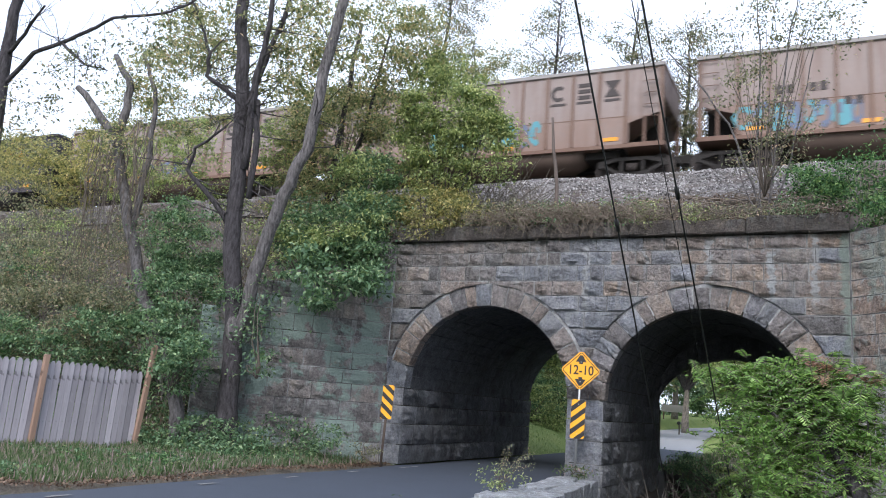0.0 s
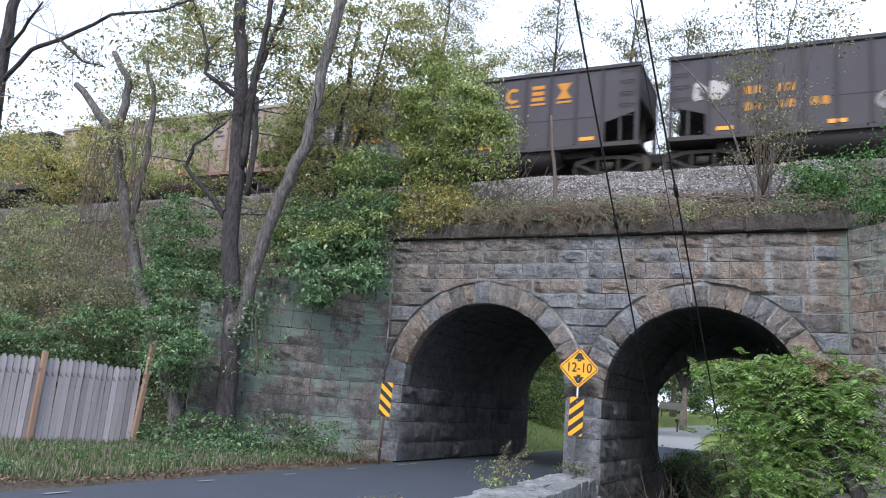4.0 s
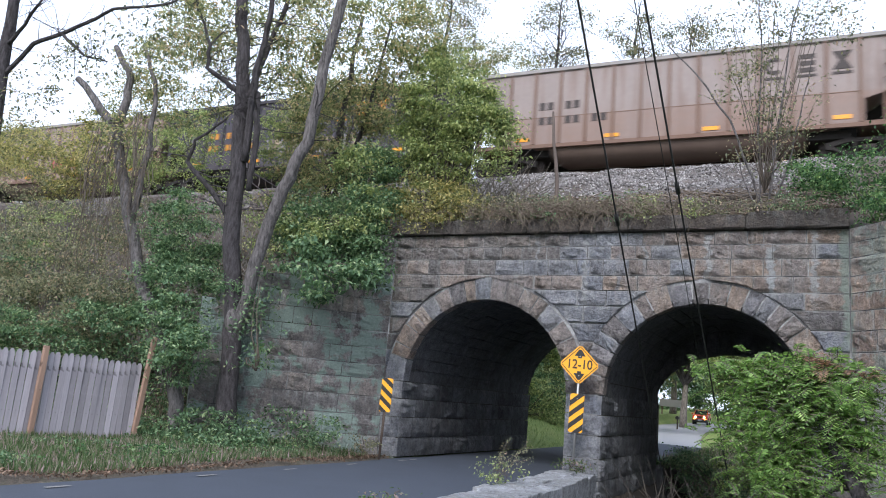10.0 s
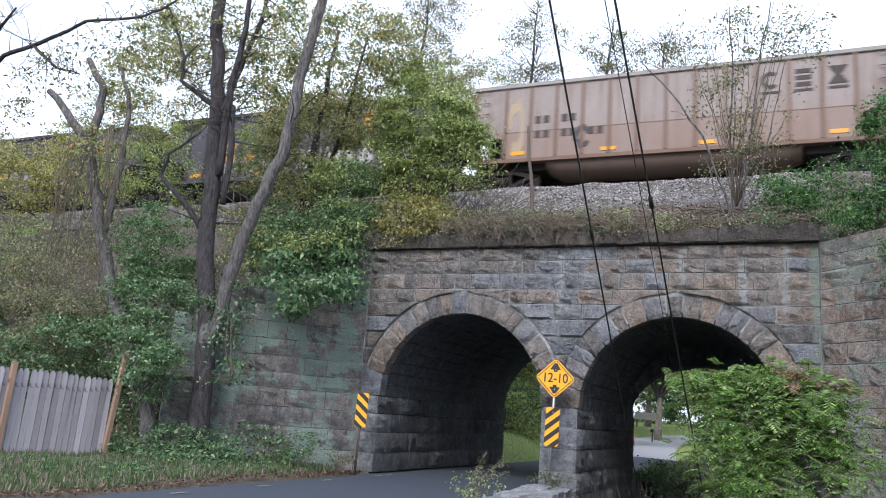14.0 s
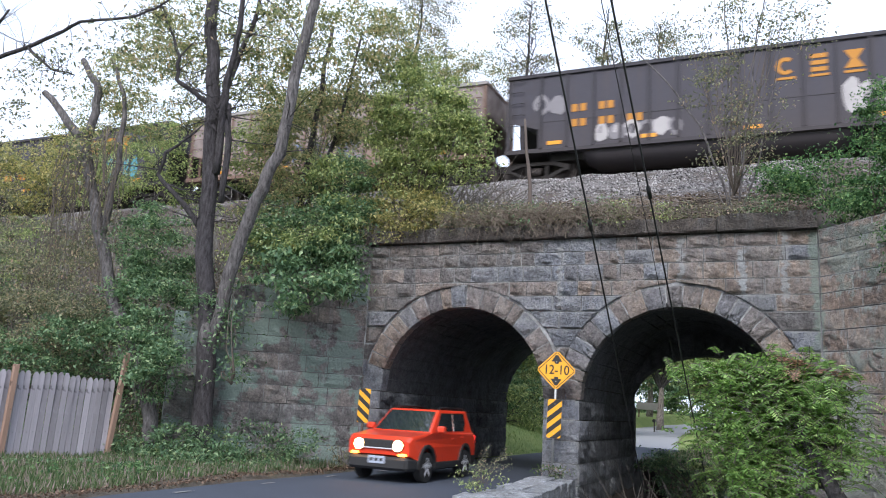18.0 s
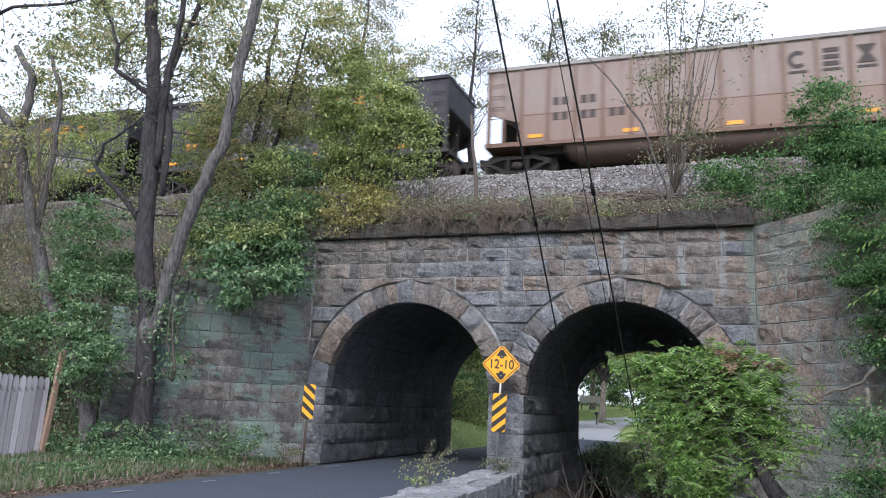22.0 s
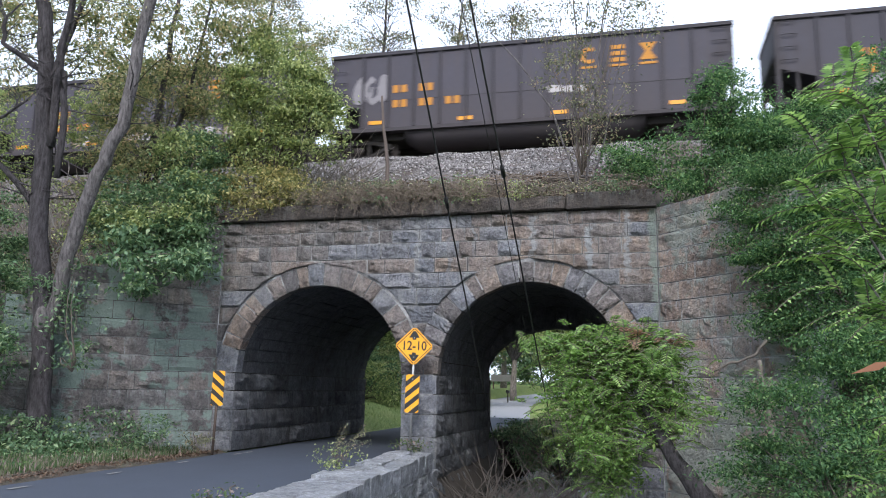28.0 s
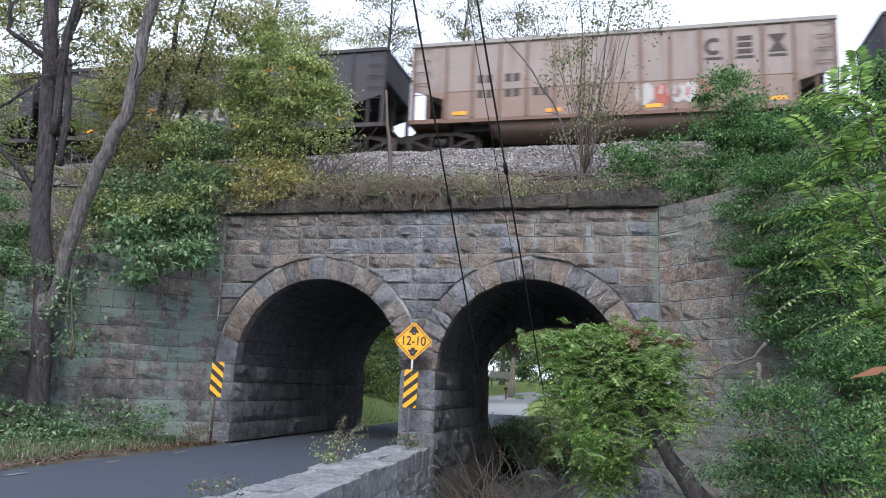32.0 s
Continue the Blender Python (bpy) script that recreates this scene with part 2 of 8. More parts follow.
M_BARK = bark("dark_bark", (0.052, 0.047, 0.052))
M_BARK2 = bark("grey_bark", (0.125, 0.116, 0.118))
M_TWIG = plain("twig_bark", (0.12, 0.10, 0.085), 0.95, var=0.3)
M_DEADWOOD = plain("weathered_wood", (0.17, 0.15, 0.13), 0.9, var=0.35, scale=8)
M_DRIFT = plain("wet_driftwood", (0.075, 0.065, 0.058), 0.8, var=0.4, scale=8)
M_POLE = plain("rotten_pole_wood", (0.115, 0.092, 0.082), 0.95, var=0.4, scale=9, bump=0.6)
M_TIE = plain("old_crosstie", (0.06, 0.05, 0.042), 0.95, var=0.4, scale=6, bump=0.5)
M_RAIL = plain("rusty_rail", (0.13, 0.085, 0.06), 0.6, 0.5)
M_BLACK = plain("sign_black", (0.012, 0.012, 0.012), 0.5, var=0.05, bump=0)
M_POST = plain("galvanised_post", (0.42, 0.43, 0.44), 0.5, 0.6, var=0.2)
M_POSTRUST = plain("rusted_post", (0.12, 0.09, 0.075), 0.8, 0.2)
M_YELLOW = plain("sign_yellow", (0.80, 0.36, 0.012), 0.45, var=0.06, scale=3, bump=0)
M_WIRE = plain("cable_black", (0.015, 0.015, 0.016), 0.6, var=0.1, bump=0)
M_CONCRETE = plain("pale_concrete", (0.38, 0.36, 0.33), 0.9)
M_RUBBER = plain("rubber", (0.018, 0.018, 0.019), 0.8, var=0.1)
M_DARKPLASTIC = plain("black_plastic", (0.02, 0.02, 0.021), 0.55, var=0.1)
M_STEEL = plain("wheel_steel", (0.055, 0.045, 0.042), 0.7, 0.3, var=0.35)
M_TRUCK = plain("truck_frame_steel", (0.022, 0.019, 0.018), 0.8, 0.2, var=0.4)


def gravel_material():
    m = Nodes("ballast_gravel", 0.95)
    v = m.world()
    vo = m.node("ShaderNodeTexVoronoi", Scale=16.0)
    m.link(v, vo.inputs["Vector"])
    c = m.ramp(vo.outputs["Color"], [(0.0, (0.075, 0.07, 0.07)), (0.5, (0.17, 0.16, 0.16)), (1.0, (0.33, 0.315, 0.31))])
    big = m.noise(v, 0.7, 4)
    c = m.mix(m.ramp(big, [(0.42, (0, 0, 0)), (0.58, (0.75, 0.75, 0.75))]), c, (0.075, 0.055, 0.045))
    m.color(c).bump(vo.outputs["Distance"], 1.0, 0.08)
    return m.mat


M_BALLAST = gravel_material()


def grass_ground():
    m = Nodes("grassy_soil", 0.95)
    v = m.world()
    c = m.ramp(m.noise(v, 0.8, 6, 0.7), [(0.3, (0.05, 0.075, 0.022)), (0.52, (0.075, 0.115, 0.035)), (0.62, (0.10, 0.10, 0.05)), (0.75, (0.085, 0.065, 0.045))])
    f = m.noise(v, 30, 4)
    c = m.mix(m.ramp(f, [(0.3, (0, 0, 0)), (0.7, (0.5, 0.5, 0.5))]), c, (0.035, 0.055, 0.018))
    m.color(c).bump(f, 0.8, 0.05)
    return m.mat


M_GROUND = grass_ground()


def slope_ground():
    m = Nodes("leaf_littered_slope", 0.95)
    v = m.world()
    c = m.ramp(m.noise(v, 1.3, 6, 0.75), [(0.3, (0.085, 0.07, 0.055)), (0.5, (0.15, 0.128, 0.105)), (0.65, (0.085, 0.095, 0.05)), (0.8, (0.22, 0.195, 0.17))])
    f = m.noise(v, 22, 5)
    c = m.mix(m.ramp(f, [(0.35, (0, 0, 0)), (0.7, (0.6, 0.6, 0.6))]), c, (0.03, 0.026, 0.02))
    m.color(c).bump(f, 0.9, 0.08)
    return m.mat


M_SLOPE = slope_ground()


def leaf_material(name, stops, gloss=0.62, through_light=0.44, tone=(2.5, 2.1, 4.2)):
    """Leaves: a colour for each leaf, some light passing through."""
    m = Nodes(name, gloss)
    m.bsdf.inputs["Specular IOR Level"].default_value = 0.25
    c = m.ramp(m.island(), [(p, tuple(v * k * (0.62 + 0.7 * p) for v, k in zip(q, tone))) for p, q in stops])
    m.color(c)
    t = m.node("ShaderNodeBsdfTranslucent")
    bright = m.mix(1.0, c, (1.22, 1.24, 0.95), "MULTIPLY")
    m.link(bright, t.inputs[0])
    mx = m.node("ShaderNodeMixShader")
    mx.inputs[0].default_value = through_light
    out = m.tree.nodes["Material Output"]
    m.link(m.bsdf.outputs[0], mx.inputs[1])
    m.link(t.outputs[0], mx.inputs[2])
    m.link(mx.outputs[0], out.inputs[0])
    return m.mat


L_GREEN = leaf_material("leaf_green", [(0.0, (0.035, 0.075, 0.022)), (0.5, (0.055, 0.115, 0.034)), (0.85, (0.085, 0.15, 0.045)), (1.0, (0.12, 0.17, 0.05))])
L_DEEP = leaf_material("leaf_deep_green", [(0.0, (0.022, 0.052, 0.02)), (0.5, (0.042, 0.088, 0.03)), (0.85, (0.07, 0.122, 0.04)), (1.0, (0.105, 0.14, 0.045))], tone=(2.05, 2.1, 2.8))
L_LIME = leaf_material("leaf_lime", [(0.0, (0.075, 0.115, 0.03)), (0.5, (0.115, 0.16, 0.04)), (1.0, (0.18, 0.205, 0.055))], tone=(2.4, 2.2, 4.1))
L_YELLOW = leaf_material("leaf_yellowing", [(0.0, (0.075, 0.10, 0.028)), (0.5, (0.13, 0.145, 0.036)), (1.0, (0.19, 0.175, 0.045))], tone=(2.4, 2.2, 4.1))
L_OLIVE = leaf_material("leaf_olive", [(0.0, (0.05, 0.068, 0.025)), (0.5, (0.085, 0.098, 0.038)), (0.8, (0.115, 0.13, 0.045)), (1.0, (0.15, 0.115, 0.05))], tone=(2.4, 2.2, 4.1))
L_FERN = leaf_material("leaf_sumac", [(0.0, (0.045, 0.105, 0.018)), (0.5, (0.075, 0.155, 0.025)), (1.0, (0.115, 0.20, 0.036))], through_light=0.45)
L_DRY = leaf_material("dry_leaf_litter", [(0.0, (0.085, 0.055, 0.04)), (0.5, (0.13, 0.085, 0.06)), (1.0, (0.19, 0.135, 0.10))], through_light=0.1, tone=(1.0, 1.0, 1.0))
L_BROWN = leaf_material("browned_leaf", [(0.0, (0.17, 0.07, 0.038)), (1.0, (0.24, 0.11, 0.06))], through_light=0.3, tone=(1.0, 1.0, 1.0))
L_GRASS = leaf_material("grass_blade", [(0.0, (0.04, 0.08, 0.02)), (0.45, (0.07, 0.115, 0.032)), (0.75, (0.11, 0.12, 0.05)), (0.9, (0.16, 0.125, 0.08)), (1.0, (0.19, 0.15, 0.10))], tone=(1.8, 1.7, 2.8))
L_PALE = leaf_material("leaf_pale_autumn", [(0.0, (0.06, 0.088, 0.028)), (0.4, (0.105, 0.135, 0.04)), (0.8, (0.16, 0.17, 0.055)), (1.0, (0.20, 0.16, 0.06))], through_light=0.55, tone=(2.4, 2.2, 4.1))
L_SUMAC = leaf_material("leaf_feathered_green", [(0.0, (0.066, 0.118, 0.034)), (0.5, (0.082, 0.142, 0.04)), (0.85, (0.102, 0.158, 0.045)), (1.0, (0.118, 0.158, 0.05))], through_light=0.5, tone=(2.05, 2.12, 2.3))


# grass tones lifted so that the brighter light beyond is in the colour
def lawn_ground():
    m = Nodes("mown_lawn", 0.95)
    v = m.world()
    c = m.ramp(m.noise(v, 0.5, 6, 0.7), [(0.3, (0.15, 0.21, 0.06)), (0.55, (0.22, 0.28, 0.08)), (0.75, (0.30, 0.31, 0.12))])
    f = m.noise(v, 24, 4)
    c = m.mix(m.ramp(f, [(0.3, (0, 0, 0)), (0.7, (0.5, 0.5, 0.5))]), c, (0.09, 0.14, 0.04))
    m.color(c).bump(f, 0.8, 0.05)
    return m.mat


M_LAWN = lawn_ground()
M_LITTER = slope_ground()
L_LAWN = leaf_material("lawn_blade", [(0.0, (0.06, 0.115, 0.022)), (0.6, (0.09, 0.15, 0.03)), (1.0, (0.14, 0.18, 0.045))])
M_DRYVINE = plain("dry_vine", (0.19, 0.155, 0.125), 0.95, var=0.35, scale=5)
M_TRUNK_PALE = bark("pale_bark", (0.17, 0.15, 0.135))
L_RUST = leaf_material("leaf_reddening", [(0.0, (0.09, 0.075, 0.03)), (0.5, (0.13, 0.085, 0.035)), (1.0, (0.16, 0.125, 0.045))])
M_GREYVINE = plain("grey_vine", (0.24, 0.225, 0.215), 0.95, var=0.3, scale=5)


# ---- mesh helpers ----
def mesh_of(name, verts, faces, material, smooth=False):
    me = bpy.data.meshes.new(name)
    me.from_pydata([tuple(v) for v in verts], [], [tuple(f) for f in faces])
    me.update()
    if material:
        me.materials.append(material)
    if smooth:
        me.polygons.foreach_set("use_smooth", [True] * len(me.polygons))
    return me


def hang(ob, parent):
    if parent is not None:
        ob.parent = parent
    return ob


def part(name, bm, material, parent=None, label="", smooth=False):
    """Links a bmesh as one mesh object."""
    me = bpy.data.meshes.new(name)
    bm.to_mesh(me)
    bm.free()
    me.materials.append(material)
    if smooth:
        me.polygons.foreach_set("use_smooth", [True] * len(me.polygons))
    ob = hang(new(name, me), parent)
    return tagged(ob, label) if label else ob


def solid(name, verts, faces, material, parent=None, label="", smooth=False):
    ob = hang(new(name, mesh_of(name, verts, faces, material, smooth)), parent)
    return tagged(ob, label) if label else ob


def bevel_box(bm, lo, hi, b=0.01, m=None):
    """A box from lo to hi with chamfered edges, into bm."""
    r = bmesh.ops.create_cube(bm, size=1.0)
    c = [(a + d) / 2 for a, d in zip(lo, hi)]
    s = [max(1e-4, d - a) for a, d in zip(lo, hi)]
    bmesh.ops.scale(bm, vec=s, verts=r["verts"])
    bmesh.ops.translate(bm, vec=c, verts=r["verts"])
    if b > 0:
        es = list({e for v in r["verts"] for e in v.link_edges})
        out = bmesh.ops.bevel(bm, geom=es, offset=min(b, min(s) * 0.3), segments=1, affect="EDGES", profile=0.5)
        vs = list({v for f in out["faces"] for v in f.verts} | {v for v in r["verts"] if v.is_valid})
    else:
        vs = r["verts"]
    if m is not None:
        bmesh.ops.transform(bm, matrix=m, verts=[v for v in vs if v.is_valid])
    return bm


def box(name, lo, hi, material, parent=None, b=0.01, label="", m=None):
    return part(name, bevel_box(bmesh.new(), lo, hi, b, m), material, parent, label)


def cyl_bm(bm, p0, p1, r0, r1=None, n=12, caps=True):
    p0, p1 = Vector(p0), Vector(p1)
    r1 = r0 if r1 is None else r1
    d = p1 - p0
    m = Matrix.Translation((p0 + p1) / 2) @ d.to_track_quat("Z", "Y").to_matrix().to_4x4()
    bmesh.ops.create_cone(bm, cap_ends=caps, segments=n, radius1=r0, radius2=r1, depth=d.length, matrix=m)
    return bm


def rod(name, p0, p1, r0, material, parent=None, r1=None, n=10, label="", smooth=True):
    return part(name, cyl_bm(bmesh.new(), p0, p1, r0, r1, n), material, parent, label, smooth)


def tube_data(points, radii, sides=8):
    """A tapered tube along points: vertices and faces."""
    pts = [Vector(p) for p in points]
    verts, faces = [], []
    ref = Vector((0.3, 0.9, 0.2)).normalized()
    for k, p in enumerate(pts):
        d = (pts[min(k + 1, len(pts) - 1)] - pts[max(k - 1, 0)]).normalized()
        a = d.cross(ref)
        a = (a if a.length > 1e-3 else d.cross(Vector((1, 0, 0)))).normalized()
        b = d.cross(a)
        for s in range(sides):
            w = 2 * math.pi * s / sides
            verts.append(p + (a * math.cos(w) + b * math.sin(w)) * radii[k])
    for k in range(len(pts) - 1):
        for s in range(sides):
            t = (s + 1) % sides
            faces.append((k * sides + s, k * sides + t, (k + 1) * sides + t, (k + 1) * sides + s))
    faces.append(tuple(range(sides))[::-1])
    faces.append(tuple((len(pts) - 1) * sides + s for s in range(sides)))
    return verts, faces


def join_data(pieces):
    verts, faces = [], []
    for v, f in pieces:
        o = len(verts)
        verts += list(v)
        faces += [tuple(i + o for i in g) for g in f]
    return verts, faces


def wobble(points, amount, rng, extra=3):
    """A polyline with added uneven points between the given ones."""
    out = []
    for a, b in zip(points[:-1], points[1:]):
        a, b = Vector(a), Vector(b)
        for k in range(extra):
            p = a.lerp(b, k / extra)
            if k:
                p += Vector((rng.uniform(-1, 1), rng.uniform(-1, 1), rng.uniform(-1, 1) * 0.5)) * amount
            out.append(p)
    out.append(Vector(points[-1]))
    return out


def taper(n, r0, r1):
    return [r0 + (r1 - r0) * k / max(1, n - 1) for k in range(n)]


def leaf_mesh(name, places, size, material, seed, length=1.7, droop=0.3, spread=0.35):
    """Leaves: a folded blade of four triangles at each place, turned at random."""
    rng = np.random.default_rng(seed)
    P = np.asarray(places, float)
    n = len(P)
    s = size * rng.uniform(1 - spread, 1 + spread, n)
    yaw = rng.uniform(0, 2 * np.pi, n)
    pitch = rng.normal(-droop, 0.5, n)
    roll = rng.normal(0, 0.45, n)
    ax = np.stack([np.cos(yaw) * np.cos(pitch), np.sin(yaw) * np.cos(pitch), np.sin(pitch)], 1)
    side = np.stack([-np.sin(yaw), np.cos(yaw), np.zeros(n)], 1)
    up = np.cross(ax, side)
    sd = side * np.cos(roll)[:, None] + up * np.sin(roll)[:, None]
    nm = np.cross(ax, sd)
    L = (s * length)[:, None]
    W = (s * 0.42)[:, None]
    base = P
    tip = P + ax * L - nm * L * 0.12
    mid = P + ax * L * 0.45
    l, r = mid + sd * W + nm * W * 0.35, mid - sd * W + nm * W * 0.35
    V = np.stack([base, l, tip, r], 1).reshape(-1, 3)
    k = np.arange(n) * 4
    F = np.stack([k, k + 3, k + 2, k, k + 2, k + 1], 1).reshape(-1, 3)
    me = bpy.data.meshes.new(name)
    me.vertices.add(len(V))
    me.vertices.foreach_set("co", V.ravel())
    me.loops.add(F.size)
    me.loops.foreach_set("vertex_index", F.ravel().astype(np.int32))
    me.polygons.add(len(F))
    me.polygons.foreach_set("loop_start", np.arange(0, F.size, 3, dtype=np.int32))
    me.update(calc_edges=True)
    me.materials.append(material)
    return me


def leaves(name, places, size, material, parent, seed, **kw):
    return hang(new(name, leaf_mesh(name, places, size, material, seed, **kw)), parent)


def clumps(centres, radii, per, seed, flat=0.7, shell=0.45):
    """Places for leaves in uneven clumps, thicker to the outside."""
    rng = np.random.default_rng(seed)
    out = []
    for c, r in zip(centres, radii):
        n = max(3, int(per * (r ** 2) * rng.uniform(0.6, 1.3)))
        d = rng.normal(size=(n, 3))
        d /= np.linalg.norm(d, axis=1)[:, None]
        q = rng.uniform(shell, 1.0, n) ** 0.6
        p = d * (q * r * rng.uniform(0.75, 1.15, n))[:, None]
        p[:, 2] *= flat
        out.append(p + np.asarray(c))
    return np.concatenate(out)


# ---- the plan, in metres ----
XL, XR = -7.40, -2.414          # middle of the road arch and of the creek arch
ZS, RAD, RING = 1.827, 2.083, 0.50   # springing, radius, depth of the arch ring
FACE_L, FACE_R = -10.0, 0.36
DEEP_L, DEEP_R = 9.3, 6.3       # length of the two vaults
WING_L, WING_R = radians(225), radians(-47)
COURSES = [5.473, 5.173, 4.862, 4.493, 4.152, 3.798, 3.403, 2.99, 2.58, 2.18, 1.827, 1.40, 0.95, 0.46, 0.0, -0.46, -0.95, -1.5]
CAR_Y, RAIL_Z = 7.7, 9.35       # near side of the train, top of rail
TRACK_Y = CAR_Y + 1.55


def cut(z, grow=RING):
    """Half the width that an arch takes out of the wall at height z."""
    if z <= ZS:
        return RAD
    q = (RAD + grow) ** 2 - (z - ZS) ** 2
    return math.sqrt(q) if q > 0 else 0.0


def block_data(poly, depth, out, rng, inset=0.034):
    """A rock-faced block from a polygon (x, z) in the plane y = 0; it stands out by out."""
    n = len(poly)
    if n == 4:
        return quarry_face(poly, depth, out, rng)
    cx, cz = sum(p[0] for p in poly) / n, sum(p[1] for p in poly) / n
    verts = [(x, depth, z) for x, z in poly]
    verts += [(x, -0.004, z) for x, z in poly]
    for k in (0.86, 0.45):
        verts += [(cx + (x - cx) * k, -out + rng.uniform(-0.022, 0.016), cz + (z - cz) * k) for x, z in poly]
    verts.append((cx, -out - rng.uniform(-0.01, 0.02), cz))
    faces = []
    for q in range(3):
        for k in range(n):
            j = (k + 1) % n
            faces.append((q * n + k, q * n + j, (q + 1) * n + j, (q + 1) * n + k))
    for k in range(n):
        faces.append((3 * n + k, 3 * n + (k + 1) % n, 4 * n))
    return verts, faces


def quarry_face(poly, depth, out, rng):
    """A four-sided block whose front is broken rough by the chisel, with ragged arrises."""
    p = [Vector((x, 0, z)) for x, z in poly]
    nu, nv = max(4, int((p[1] - p[0]).length / 0.115)), 4
    amp = rng.choice((0.012, 0.018, 0.027, 0.038))
    scar = rng.random() < 0.4
    ridge, slope = rng.uniform(0.2, 0.8), rng.uniform(-1, 1)
    verts = []
    for j in range(nv + 1):
        for i in range(nu + 1):
            u, v = i / nu, j / nv
            if 0 < i < nu:
                u += rng.uniform(-0.3, 0.3) / nu
            if 0 < j < nv:
                v += rng.uniform(-0.3, 0.3) / nv
            q = (p[0] * (1 - u) + p[1] * u) * (1 - v) + (p[3] * (1 - u) + p[2] * u) * v
            rim = i in (0, nu) or j in (0, nv)
            if rim:
                y = -0.002 - rng.uniform(0, 0.4) * out * (0.2 if scar else 1)
                q = q + Vector((rng.uniform(-1, 1), 0, rng.uniform(-1, 1))) * 0.004
            else:
                y = min(-0.006, -out + rng.uniform(-amp, amp) - amp * (0.8 if (u - ridge) * slope + v - 0.5 > 0 else -0.8))
            verts.append((q.x, y, q.z))
    w = nu + 1
    faces = [(j * w + i, j * w + i + 1, (j + 1) * w + i + 1, (j + 1) * w + i) for j in range(nv) for i in range(nu)]
    rim = [i for i in range(nu)] + [nu + j * w for j in range(nv)] + [nv * w + nu - i for i in range(nu)] + [(nv - j) * w for j in range(nv)]
    o = len(verts)
    verts += [(verts[k][0], depth, verts[k][2]) for k in rim]
    m = len(rim)
    faces += [(rim[k], o + k, o + (k + 1) % m, rim[(k + 1) % m]) for k in range(m)]
    return verts, faces


def course_blocks(spans, z0, z1, rng, lo=0.45, hi=1.05, gap=0.009):
    """Polygons of the blocks of one course. spans: pairs of functions x(z) for the two ends."""
    polys = []
    zs = [z0 + gap + (z1 - z0 - 2 * gap) * k / 8 for k in range(9)]
    for left, right in spans:
        zm = (z0 + z1) / 2
        a, b = left(zm), right(zm)
        if b - a < 0.05 and right(z0) - left(z0) < 0.2 and right(z1) - left(z1) < 0.2:
            continue
        cuts, x = [], a
        while b - x > hi * 1.35:
            x += rng.uniform(lo, hi)
            cuts.append(x)
        ends = [None, *cuts, None]
        for p, q in zip(ends[:-1], ends[1:]):
            lf = [(left(z) if p is None else p) + gap for z in zs]
            rt = [(right(z) if q is None else q) - gap for z in zs]
            if min(r - l for l, r in zip(lf, rt)) < 0.02:
                rt = [max(r, l + 0.02) for l, r in zip(lf, rt)]
            straight_l, straight_r = max(lf) - min(lf) < 1e-6, max(rt) - min(rt) < 1e-6
            kl = (0, 8) if straight_l else range(9)
            kr = (8, 0) if straight_r else range(8, -1, -1)
            ring = [(rt[k], zs[k]) for k in (reversed(list(kr)))]
            ring += [(lf[k], zs[k]) for k in (reversed(list(kl)))]
            polys.append(ring)
    return polys


# ---- the bridge ----
def stone_wall(parent, m, spans_at, levels, rng, material, name="stone_block", out=(0.02, 0.09), lo=0.3, hi=0.82):
    """Lays courses of blocks on the plane y = 0 of m."""
    for z1, z0 in zip(levels[:-1], levels[1:]):
        for poly in course_blocks(spans_at(z0, z1), z0, z1, rng, lo, hi):
            v, f = block_data(poly, 0.10, rng.uniform(*out), rng)
            kind = material if isinstance(material, bpy.types.Material) else material(poly[0][0], (z0 + z1) / 2, rng)
            ob = solid(name, v, f, kind, parent)
            ob.matrix_local = m


def face_stone(x, z, rng):
    """Shade's blue-grey put into the low courses; dark to the west, tan to the east."""
    r = rng.random()
    # sky-lit shade of the lower wall, imitated by cooler stone
    if z < 1.85:
        return M_STONE if r < 0.93 else M_SOOTED
    if x < -5.4 and z > 4.85:
        return M_SOOTED if r < 0.8 else M_BUFF
    if x < -6.6:
        return M_SOOTED if r < 0.55 else M_BUFF if r < 0.78 else M_STONE
    if x < -3.7:
        return M_STONE if r < 0.6 else M_BUFF if r < 0.9 else M_SOOTED
    return M_BUFF if r < 0.68 else M_STONE if r < 0.9 else M_SOOTED


def face_spans(z0, z1):
    def left_of(xc):
        return lambda z: xc - cut(z)

    def right_of(xc):
        return lambda z: xc + cut(z)

    fl = lambda z: FACE_L
    fr = lambda z: FACE_R
    if z1 <= 0.01:  # below the road: the pier and the far side of the creek
        return [(lambda z: XL + RAD - 0.02, lambda z: XR - RAD), (lambda z: XR + RAD, fr)]
    if z0 > ZS + RAD + RING:
        return [(fl, fr)]
    return [(fl, left_of(XL)), (right_of(XL), left_of(XR)), (right_of(XR), fr)]


def arch_profile(xc, r, n=32, foot=-1.5):
    pts = [(xc - r, foot)]
    pts += [(xc - r * math.cos(math.pi * k / n), ZS + r * math.sin(math.pi * k / n)) for k in range(n + 1)]
    return pts + [(xc + r, foot)]


